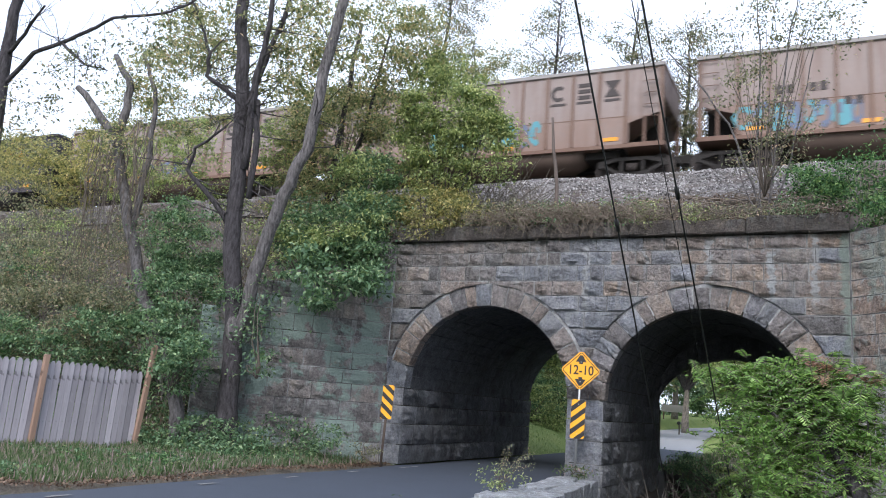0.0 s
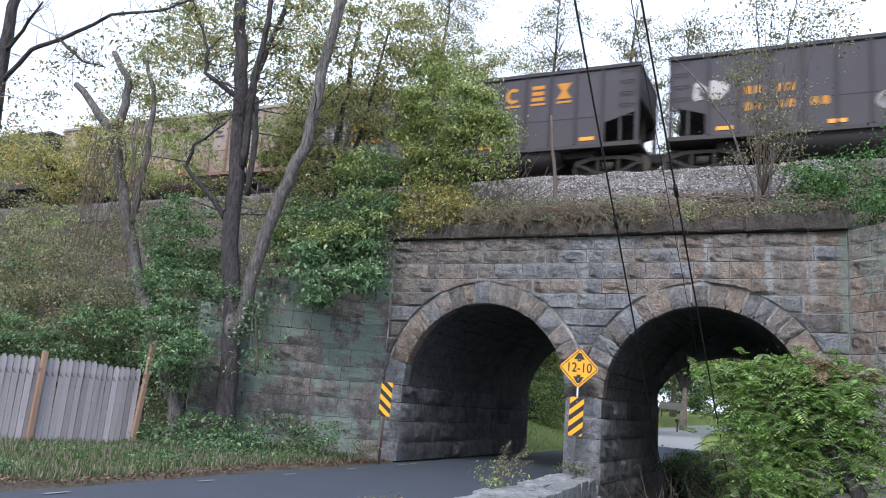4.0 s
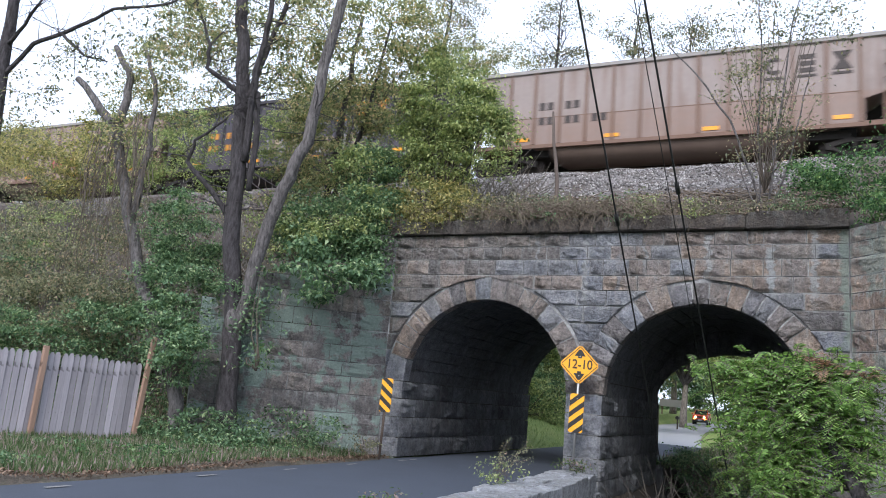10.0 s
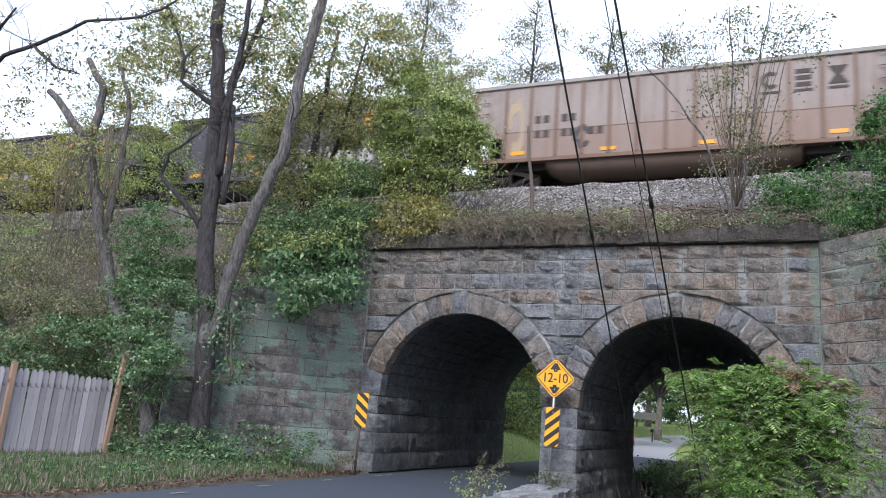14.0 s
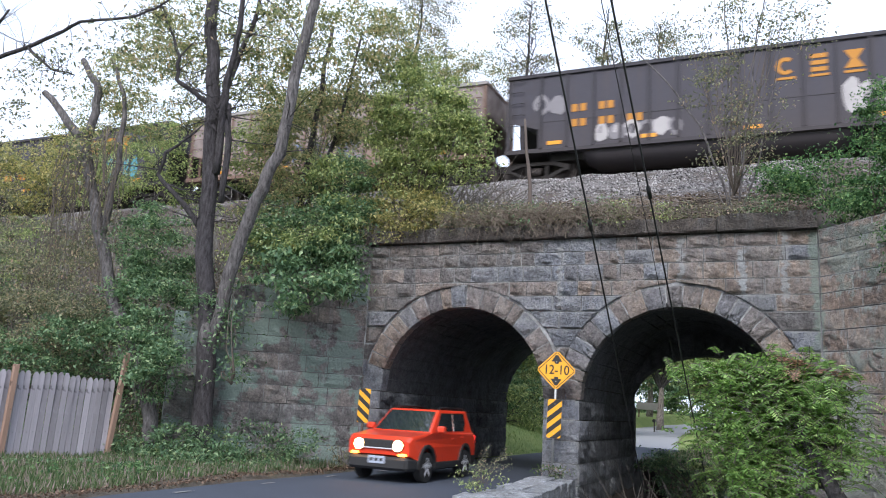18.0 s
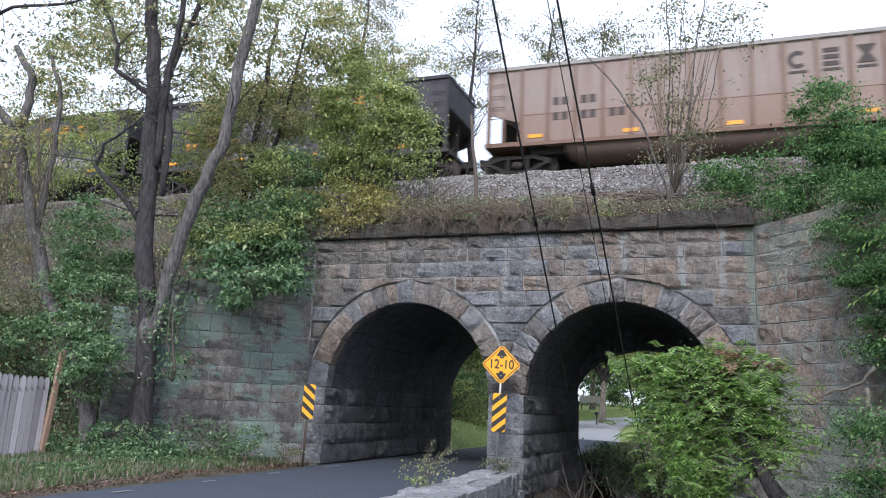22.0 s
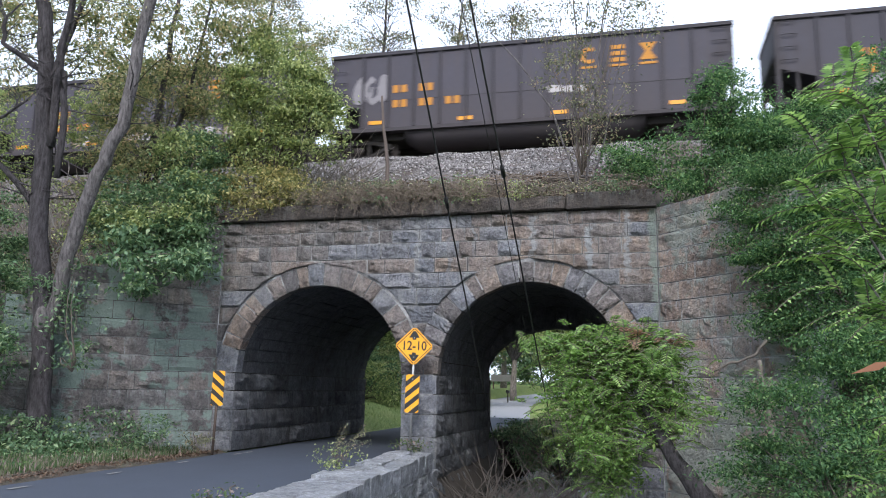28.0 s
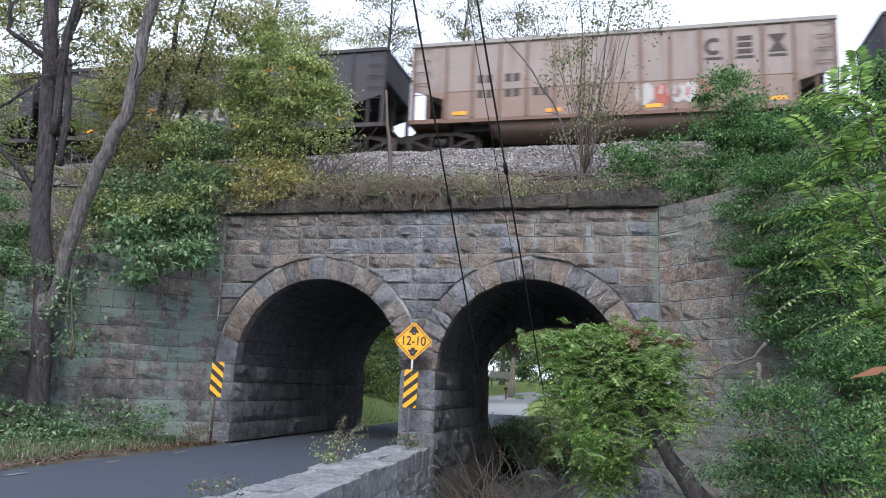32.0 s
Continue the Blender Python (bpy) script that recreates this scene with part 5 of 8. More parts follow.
def striped_board(parent, w, h, slope, y):
    r = 0.03
    rect = [(-w / 2 + r, -h / 2), (w / 2 - r, -h / 2), (w / 2, -h / 2 + r), (w / 2, h / 2 - r), (w / 2 - r, h / 2), (-w / 2 + r, h / 2), (-w / 2, h / 2 - r), (-w / 2, -h / 2 + r)]
    board = sheet("board", rect, y, y + 0.004, M_YELLOW, parent, "yellow reflective board")
    for k in range(-4, 5):
        c0 = k * 0.242 + 0.02
        p = clip_half(rect, -slope, 1, c0)
        p = clip_half(p, slope, -1, -(c0 + 0.121)) if len(p) > 2 else []
        if len(p) > 2:
            sheet("stripe", p, y - 0.003, y - 0.001, M_BLACK, board, "black stripe")
    return board


def letter_mesh(text, size):
    cu = bpy.data.curves.new("lettering", "FONT")
    cu.body, cu.size, cu.extrude, cu.align_x, cu.align_y, cu.offset = text, size, 0.0015, "CENTER", "CENTER", 0.003
    tmp = bpy.data.objects.new("lettering", cu)
    scene.collection.objects.link(tmp)
    me = bpy.data.meshes.new_from_object(tmp.evaluated_get(bpy.context.evaluated_depsgraph_get()))
    bpy.data.objects.remove(tmp)
    me.materials.clear()
    me.materials.append(M_BLACK)
    return me


def clearance_sign():
    s = tagged(new("clearance_sign"), "yellow diamond clearance sign over a striped board on a thin post", "road sign")
    s.matrix_world = pose(-4.93, -0.55, 0.0, 0, 1.2, 14)
    rod("post", (0, 0.03, 0.0), (0, 0.03, 2.8), 0.028, M_POST, s, n=10, label="galvanised steel post")
    d = 0.437
    dia = new("diamond")
    dia.parent = s
    dia.matrix_local = Matrix.Translation((0.0, 0, 2.44))
    r = 0.04
    outer = []
    for cx, cz in ((0, -d), (d, 0), (0, d), (-d, 0)):
        tx, tz = -cz / d, cx / d
        outer += [(cx * (1 - r / d) - tx * r, cz * (1 - r / d) - tz * r), (cx * (1 - r / d) + tx * r, cz * (1 - r / d) + tz * r)]
    plate_ob = sheet("sign_plate", outer, -0.004, 0.0, M_YELLOW, dia, "yellow sign face")
    for k in range(4):
        a = math.radians(90 * k + 45)
        n = (math.cos(a), math.sin(a))
        t = (-n[1], n[0])
        o = d * 0.7071 - 0.035
        h = d * 0.60
        sheet("border", [(n[0] * (o + 0.008) + t[0] * h, n[1] * (o + 0.008) + t[1] * h), (n[0] * (o - 0.008) + t[0] * h, n[1] * (o - 0.008) + t[1] * h),
                         (n[0] * (o - 0.008) - t[0] * h, n[1] * (o - 0.008) - t[1] * h), (n[0] * (o + 0.008) - t[0] * h, n[1] * (o + 0.008) - t[1] * h)], -0.008, -0.0055, M_BLACK, dia)
    word = hang(new("lettering", letter_mesh("12-10", 0.235)), dia)
    word.matrix_local = pose(0, -0.0075, 0.0, 90, 0, 0) @ Matrix.Diagonal((1.02, 1.2, 1, 1))
    for sgn, nm in ((1, "arrow"), (-1, "arrow")):
        z = 0.225 * sgn
        sheet(nm, [(-0.042, z - 0.085 * sgn), (-0.042, z - 0.005 * sgn), (0.042, z - 0.005 * sgn), (0.042, z - 0.085 * sgn)][::sgn], -0.0082, -0.0055, M_BLACK, dia)
        sheet(nm, [(-0.118, z - 0.04 * sgn), (-0.03, z + 0.10 * sgn), (0.03, z + 0.10 * sgn), (0.118, z - 0.04 * sgn)][::sgn], -0.0088, -0.0062, M_BLACK, dia)
    m = new("object_marker")
    m.parent = s
    m.matrix_local = Matrix.Translation((0.0, 0, 1.41))
    striped_board(m, 0.30, 0.82, 0.85, -0.006)
    for z in (2.2, 2.62, 1.1, 1.72):
        rod("bolt", (0, -0.012, z), (0, 0.0, z), 0.012, M_POST, s, n=8)
    g = tagged(new("hazard_marker"), "black and yellow striped marker on a rusty leaning post", "road sign")
    g.matrix_world = pose(-9.47, -0.85, 0.0, 0, 1.5, 22)
    rod("post", (0, 0.03, -0.05), (0, 0.03, 1.85), 0.03, M_POSTRUST, g, n=8, label="rusty brown post")
    m = new("marker_board")
    m.parent = g
    m.matrix_local = Matrix.Translation((0.0, 0, 1.46))
    striped_board(m, 0.27, 0.79, -0.85, -0.006)


clearance_sign()


# ---- picket fence ----
def fence_wood(name, col):
    m = Nodes(name, 0.9)
    v = m.coords((14, 14, 0.8))
    g = m.noise(v, 1.0, 6, 0.65)
    b = m.noise(m.coords(), 2.2, 3)
    c = m.mix(m.rand(), two(col, 0.62), two(col, 1.25))
    c = m.mix(m.ramp(g, [(0.35, (0, 0, 0)), (0.7, (0.6, 0.6, 0.6))]), c, two(col, 0.5))
    c = m.mix(m.ramp(b, [(0.5, (0, 0, 0)), (0.75, (0.4, 0.4, 0.4))]), c, two(col, 1.35))
    knot = m.noise(m.coords((9, 9, 6)), 1.0, 2, 0.4)
    c = m.mix(m.ramp(knot, [(0.66, (0, 0, 0)), (0.7, (0.75, 0.75, 0.75))]), c, two(col, 0.3))
    m.color(c).bump(g, 0.5, 0.02)
    return m.mat


M_PICKET = fence_wood("silver_grey_wood", (0.33, 0.315, 0.35))
M_FPOST = fence_wood("brown_post_wood", (0.25, 0.165, 0.125))


def fence():
    rng = random.Random(14)
    f = tagged(new("picket_fence"), "weathered silver-grey picket fence with brown posts, sagging", "fence")
    a, d = Vector((-13.48, -4.55, 0)), Vector((-0.27, -0.963, 0)).normalized()
    nrm = Vector((d.y, -d.x, 0))
    yaw = math.degrees(math.atan2(d.y, d.x))
    n = 70
    side = nrm if nrm.dot(Vector((1, -1, 0))) > 0 else -nrm
    for k in range(n):
        s = 0.08 + k * 0.1245
        p = a + d * s
        h = 1.72 + 0.05 * math.sin(s * 0.9) - 0.06 * math.exp(-s * 1.2) + rng.uniform(-0.02, 0.02)
        w = 0.058 + rng.uniform(-0.003, 0.001)
        g = 0.05
        out = [(-w, g), (w, g), (w, h - 0.07), (w * 0.35, h), (-w * 0.35, h), (-w, h - 0.07)]
        bm = bmesh.new()
        plate(bm, out, -0.009, 0.009)
        ob = part("picket", bm, M_PICKET, f)
        z = ground_height(p.x, p.y) - 0.05
        ob.matrix_local = Matrix.Translation((p.x, p.y, z)) @ pose(0, 0, 0, 0, 0, yaw + rng.uniform(-3, 3)) @ pose(0, 0, 0, rng.uniform(-0.7, 0.7), -1.2 + 0.5 * s / 3 + rng.uniform(-0.5, 0.5), 0)
    for z in (0.45, 1.25):
        p0, p1 = a + Vector((0, 0, z + 0.15)) - side * 0.04, a + d * 8.7 + Vector((0, 0, z + 0.15)) - side * 0.04
        box("rail", (0, -0.02, -0.045), (8.7, 0.02, 0.045), M_PICKET, f, 0.005).matrix_local = Matrix.Translation(p0) @ pose(0, 0, 0, 0, 0, yaw)
    for s, h, lean in ((0.0, 2.2, 4.5), (2.13, 1.82, 1.5), (4.3, 1.8, 0.0), (6.45, 1.8, 1.0), (8.6, 1.8, -1.0)):
        ob = box("fence_post", (-0.05, -0.05, -0.2), (0.05, 0.05, h), M_FPOST, f, 0.008)
        q = a + d * s + side * 0.062
        ob.matrix_local = Matrix.Translation((q.x, q.y, ground_height(q.x, q.y))) @ pose(0, 0, 0, 0, 0, yaw) @ pose(0, 0, 0, 0, -lean, 0)


fence()


# ---- guy wires ----
def guy_wires():
    for k, (near, far, r, knob) in enumerate((((-2.04, -11.0, 5.214), (-3.02, 0.2, -0.55), 0.011, 0.40), ((-1.436, -11.0, 5.112), (-1.75, 0.4, -0.5), 0.011, 0.36), ((-1.525, -11.0, 5.127), (-2.35, 0.3, 1.9), 0.005, None))):
        w = tagged(new("guy_wire"), "thin dark steel guy wire slanting down past the bridge" if k < 2 else "very thin dark wire slanting down past the bridge", "wire", "guy wires")
        a, b = Vector(near), Vector(far)
        a = a + (a - b) * 0.25
        solid("cable", *tube_data([a, a.lerp(b, 0.5), b], [r, r, r], 6), M_WIRE, w, smooth=True)
        if knob:
            d = (b - a).normalized()
            p = a.lerp(b, knob)
            rod("clamp", p - d * 0.09, p + d * 0.09, 0.026, M_WIRE, w, n=8)


guy_wires()


# ---- beyond the arches ----
def roadside():
    mx, my = -11.18, 50.0
    z = ground_height(mx, my)
    mb = tagged(new("mailbox"), "dark mailbox on a short wooden post across the far road", "mailbox")
    box("post", (mx - 0.05, my - 0.05, z - 0.1), (mx + 0.05, my + 0.05, z + 0.85), M_TIE, mb, 0.01)
    bm = bmesh.new()
    cyl_bm(bm, (mx, my - 0.25, z + 0.95), (mx, my + 0.25, z + 0.95), 0.14, n=12)
    part("box", bm, M_BLACK, mb)
    bd = tagged(new("notice_board"), "low white board on two posts across the far lawn", "board")
    zz = ground_height(-14.6, 66)
    box("board", (-15.6, 66, zz + 0.9), (-13.2, 66.06, zz + 1.6), M_CONCRETE, bd, 0.01)
    for x in (-15.4, -13.4):
        box("post", (x - 0.06, 66.07, zz - 0.1), (x + 0.06, 66.19, zz + 1.7), M_FPOST, bd, 0.01)


roadside()


# ---- the red car ----
def car_paint():
    m = Nodes("red_orange_car_paint", 0.28)
    v = m.coords()
    n = m.noise(v, 3, 3)
    m.color(m.mix(n, (0.60, 0.040, 0.015), (0.72, 0.058, 0.022)))
    m.bsdf.inputs["Coat Weight"].default_value = 0.6
    m.bsdf.inputs["Coat Roughness"].default_value = 0.05
    return m.mat


M_RED = car_paint()
M_GLASS = Nodes("dark_car_glass", 0.03).color((0.02, 0.026, 0.03)).mat
M_GLASS.node_tree.nodes["Principled BSDF"].inputs["Coat Weight"].default_value = 1.0
M_RIM = plain("alloy_rim", (0.62, 0.62, 0.64), 0.35, 0.3, var=0.1)


def glow(name, col, strength):
    m = Nodes(name, 0.3)
    m.color(col)
    m.bsdf.inputs["Emission Color"].default_value = (*col, 1)
    m.bsdf.inputs["Emission Strength"].default_value = strength
    return m.mat


M_HEAD = glow("headlight", (1.0, 0.55, 0.2), 30.0)
M_AMBER = glow("amber_lamp", (1.0, 0.36, 0.05), 8.0)
M_TAIL = glow("tail_lamp", (0.8, 0.02, 0.02), 1.2)
M_PLATE = plain("number_plate", (0.40, 0.45, 0.55), 0.5, var=0.2)
WHEELS = []
K = 0.965


def small_suv():
    c = tagged(new("small_suv"), "bright red-orange boxy small SUV with lit round headlights", "car")
    # lower body
    bm = bmesh.new()
    hw = 0.88
    arch = 0.42
    prof = [(2.06, 0.62), (2.10, 0.95), (1.98, 1.04), (1.0, 1.13), (-2.0, 1.13), (-2.1, 1.0), (-2.1, 0.45), (-1.285 - arch, 0.42)]
    for s in range(9):
        a = math.pi - math.pi * s / 8
        prof.append((-1.285 + arch * math.cos(a), 0.42 + arch * 0.92 * math.sin(a)))
    prof += [(-0.5, 0.36), (0.5, 0.36)]
    for s in range(9):
        a = math.pi - math.pi * s / 8
        prof.append((1.285 + arch * math.cos(a), 0.42 + arch * 0.92 * math.sin(a)))
    prof += [(1.285 + arch, 0.5)]
    plate(bm, prof, -hw, hw)
    bmesh.ops.bevel(bm, geom=[e for e in bm.edges if abs(e.verts[0].co.y - e.verts[1].co.y) < 1e-4 and min(e.verts[0].co.z, e.verts[1].co.z) > 0.9], offset=0.09, segments=3, affect="EDGES", profile=0.6)
    part("body", bm, M_RED, c)
    # cabin
    b0, r0 = [(1.02, 0.80), (-2.02, 0.80)], None
    zb, zr = 1.10, 1.63
    lo = [(1.02, -0.82), (1.02, 0.82), (-2.04, 0.82), (-2.04, -0.82)]
    hi = [(0.28, -0.68), (0.28, 0.68), (-1.86, 0.66), (-1.86, -0.66)]
    bm = bmesh.new()
    a = [bm.verts.new((x, y, zb)) for x, y in lo]
    b = [bm.verts.new((x, y, zr)) for x, y in hi]
    for k in range(4):
        bm.faces.new((a[k], a[(k + 1) % 4], b[(k + 1) % 4], b[k]))
    bm.faces.new(b)
    bmesh.ops.recalc_face_normals(bm, faces=bm.faces[:])
    bmesh.ops.bevel(bm, geom=[e for e in bm.edges if max(e.verts[0].co.z, e.verts[1].co.z) > 1.5], offset=0.06, segments=3, affect="EDGES", profile=0.6)
    part("cabin", bm, M_RED, c)

    def pane(name, q, mat, push, t=0.006):
        q = [Vector(p) for p in q]
        n = (q[1] - q[0]).cross(q[2] - q[0]).normalized()
        if n.dot(Vector(push)) < 0:
            n = -n
        v = [p + n * 0.012 for p in q] + [p - n * 0.03 for p in q]
        k = len(q)
        solid(name, v, [tuple(range(k)), tuple(range(k, 2 * k))[::-1]] + [(i, k + i, k + (i + 1) % k, (i + 1) % k) for i in range(k)], mat, c)

    def on(u, w, side):
        """A point of the cabin's side: u from front (0) to back (1), w from bottom (0) to top (1)."""
        x0, x1 = lo[0][0] + (hi[0][0] - lo[0][0]) * w, lo[2][0] + (hi[2][0] - lo[2][0]) * w
        y = 0.82 + (0.67 - 0.82) * w
        return (x0 + (x1 - x0) * u, side * y, zb + (zr - zb) * w)

    for s in (-1, 1):
        pane("side_window", [on(0.10, 0.10, s), on(0.43, 0.10, s), on(0.42, 0.86, s), on(0.08, 0.86, s)], M_GLASS, (0, s, 0.2))
        pane("side_window", [on(0.47, 0.10, s), on(0.76, 0.10, s), on(0.84, 0.45, s), on(0.84, 0.86, s), on(0.46, 0.86, s)], M_GLASS, (0, s, 0.2))
        # black sills, wheel arches, mirror, handles, roof rail
        box("sill", (-0.86, s * 0.90 - 0.02, 0.30), (0.86, s * 0.90 + 0.02, 0.46), M_DARKPLASTIC, c, 0.015)
        for x in (-1.285, 1.285):
            v, f = [], []
            for k in range(13):
                w = math.pi * (k / 12) * 1.12 - 0.19
                for r in (0.40, 0.475):
                    for yy in (s * 0.80, s * 0.915):
                        v.append((x + r * math.cos(w), yy, 0.40 + r * math.sin(w)))
            for k in range(12):
                o = k * 4
                f += [(o, o + 4, o + 5, o + 1), (o + 2, o + 3, o + 7, o + 6), (o + 1, o + 5, o + 7, o + 3), (o, o + 2, o + 6, o + 4)]
            solid("wheel_arch", v, f, M_DARKPLASTIC, c)
        m = box("mirror", (0.62, s * 0.98 - 0.11, 1.13), (0.80, s * 0.98 + 0.09, 1.28), M_RED, c, 0.035)
        box("door_handle", (-0.35, s * 0.89 - 0.015, 0.98), (-0.15, s * 0.89 + 0.03, 1.015), M_RED, c, 0.01)
        box("door_handle", (-1.15, s * 0.89 - 0.015, 1.0), (-0.96, s * 0.89 + 0.03, 1.035), M_RED, c, 0.01)
        p = [(0.2, s * 0.60, 1.62), (0.05, s * 0.60, 1.685), (-1.6, s * 0.58, 1.685), (-1.8, s * 0.58, 1.62)]
        solid("roof_rail", *tube_data(p, [0.018] * 4, 6), M_DARKPLASTIC, c, smooth=True)
        box("tail_lamp", (-2.12, s * 0.80 - 0.09, 0.86), (-2.05, s * 0.80 + 0.08, 1.06), M_TAIL, c, 0.015)
        # lights at the front
        bm = bmesh.new()
        cyl_bm(bm, (2.03, s * 0.58, 0.835), (2.125, s * 0.58, 0.835), 0.125, n=24)
        part("headlight", bm, M_HEAD, c, "lit round headlight", smooth=False)
        bm = bmesh.new()
        cyl_bm(bm, (2.02, s * 0.58, 0.835), (2.112, s * 0.58, 0.835), 0.15, n=24)
        part("lamp_ring", bm, M_DARKPLASTIC, c)
        box("indicator", (2.05, s * 0.70 - 0.10, 0.60), (2.13, s * 0.70 + 0.10, 0.66), M_AMBER, c, 0.015)
    pane("windscreen", [(0.95, -0.74, 1.14), (0.95, 0.74, 1.14), (0.36, 0.62, 1.58), (0.36, -0.62, 1.58)], M_GLASS, (1, 0, 1))
    pane("rear_window", [(-2.02, -0.70, 1.18), (-2.02, 0.70, 1.18), (-1.89, 0.60, 1.56), (-1.89, -0.60, 1.56)], M_GLASS, (-1, 0, 0.3))
    box("grille", (2.04, -0.46, 0.77), (2.115, 0.46, 0.96), M_DARKPLASTIC, c, 0.02)
    for k in range(7):
        y = -0.36 + k * 0.12
        box("grille_bar", (2.10, y - 0.012, 0.79), (2.122, y + 0.012, 0.94), M_RUBBER, c, 0.004)
    box("grille_trim", (2.10, -0.46, 0.745), (2.128, 0.46, 0.775), M_RIM, c, 0.008)
    box("front_bumper", (1.72, -0.89, 0.28), (2.16, 0.89, 0.58), M_DARKPLASTIC, c, 0.06)
    box("rear_bumper", (-2.16, -0.89, 0.30), (-1.72, 0.89, 0.60), M_DARKPLASTIC, c, 0.06)
    pl = box("number_plate", (2.155, -0.25, 0.42), (2.172, 0.25, 0.59), M_PLATE, c, 0.008, "pale blue and white plate")
    for k in range(3):
        box("bar", (2.173, -0.17 + k * 0.13, 0.47), (2.176, -0.09 + k * 0.13, 0.54), M_BLACK, pl, 0)
    box("underbody", (-1.7, -0.75, 0.25), (1.7, 0.75, 0.45), M_RUBBER, c, 0.02)
    for sx in (-1.04, 1.285):
        for s in (-1, 1):
            bm = bmesh.new()
            cyl_bm(bm, (0, -0.105, 0), (0, 0.105, 0), 0.35, n=32)
            bmesh.ops.bevel(bm, geom=[e for e in bm.edges if abs(e.verts[0].co.y - e.verts[1].co.y) < 1e-4], offset=0.03, segments=2, affect="EDGES", profile=0.5)
            w = part("wheel", bm, M_RUBBER, c)
            bm = bmesh.new()
            for k in range(5):
                an = 2 * math.pi * k / 5
                m = pose(0, 0, 0, 0, math.degrees(an), 0)
                bevel_box(bm, (-0.045, s * 0.10 - 0.012, 0.03), (0.045, s * 0.10 + 0.016, 0.225), 0.012, m)
            part("rim", bm, M_RIM, w)
            bm = bmesh.new()
            cyl_bm(bm, (0, s * 0.095, 0), (0, s * 0.112, 0), 0.225, n=28)
            part("rim_dish", bm, M_TRUCK, w)
            w.location = (sx, s * 0.79, 0.35)
            WHEELS.append((w, sx * K, s * 0.79 * K))
    # overall length of the real car
    for ob in c.children_recursive:
        for v in ob.data.vertices:
            if ob.parent == c and ob.name.split('.')[0] != 'wheel':
                v.co.x = v.co.x if v.co.x > -1.0 else -1.0 + (v.co.x + 1.0) * 0.84
                v.co.x += min(0.2, max(0.0, -0.35 - v.co.x) * 0.4)
                v.co.z += max(0.0, v.co.z - 1.0) * 0.09
                v.co.y *= 1 - 0.11 * max(0.0, (v.co.x - 1.55) / 0.55) ** 2
        ob.data.transform(Matrix.Scale(K, 4))
        ob.location *= K
    return c


SUV = small_suv()


# ---- plants ----
def lobe_places(lobes, dens, seed, clump=0.34):
    """Leaf places in ragged clumps that fill each lobe (x, y, z, half width, half height)."""
    rng = np.random.default_rng(seed)
    out = []
    for x, y, z, rx, rz in lobes:
        rx, rz = rx * 1.14, rz * 1.14
        area = math.pi * rx * rz
        total = int(dens * area)
        n = max(4, int(area / (clump * clump) * 1.5))
        d = rng.normal(size=(n, 3))
        d /= np.linalg.norm(d, axis=1)[:, None]
        q = rng.uniform(0.25, 1.0, n) ** 0.5
        c = d * q[:, None] * np.array([rx, 0.75 * rx, rz]) + np.array([x, y, z])
        per = rng.dirichlet(np.ones(n) * 1.2) * total
        for k in range(n):
            m = int(per[k]) + 2
            r = clump * rng.uniform(0.5, 1.25)
            p = rng.normal(size=(m, 3)) * np.array([r * 1.12, r * 1.12, r * 0.36]) * 0.62
            out.append(c[k] + p)
    return np.concatenate(out)


def stems_of(base, lobes, seed, r0=0.04, per=3):
    rng = random.Random(seed)
    pieces = []
    for x, y, z, rx, rz in lobes:
        for _ in range(per):
            end = (x + rng.uniform(-0.8, 0.8) * rx, y + rng.uniform(-0.5, 0.5) * rx, z + rng.uniform(-0.5, 0.8) * rz)
            mid = Vector(base).lerp(Vector(end), 0.5) + Vector((rng.uniform(-0.15, 0.15), rng.uniform(-0.15, 0.15), 0.12))
            pts = wobble([base, mid, end], 0.06, rng, 3)
            pieces.append(tube_data(pts, taper(len(pts), r0, 0.006), 5))
    return join_data(pieces)


def plant(name, label, category, lobes, mat, size=0.07, dens=900, seed=1, stems=None, bark=None, base=None, r0=0.035, group="", clump=0.34, per=3, **kw):
    root = tagged(new(name), label, category, group)
    if stems:
        pieces = []
        rng = random.Random(seed)
        for pts, ra, rb in stems:
            p = wobble(pts, 0.03 + ra * 0.12, rng, 3)
            pieces.append(tube_data(p, taper(len(p), ra, rb), 10 if ra > 0.08 else 6))
        v, f = join_data(pieces)
        solid("trunk", v, f, bark or M_BARK, root, smooth=True)
    if base is None and lobes:
        b = min(lobes, key=lambda q: q[2])
        base = (b[0], b[1], b[2] - b[4])
    if lobes:
        v, f = stems_of(base, lobes, seed + 5, r0, per)
        tagged(solid("branchwork", v, f, M_TWIG, root, smooth=True), kind="stuff")
        leaves("crown", lobe_places(lobes, dens, seed, clump), size, mat, root, seed + 9, **kw)
    return root


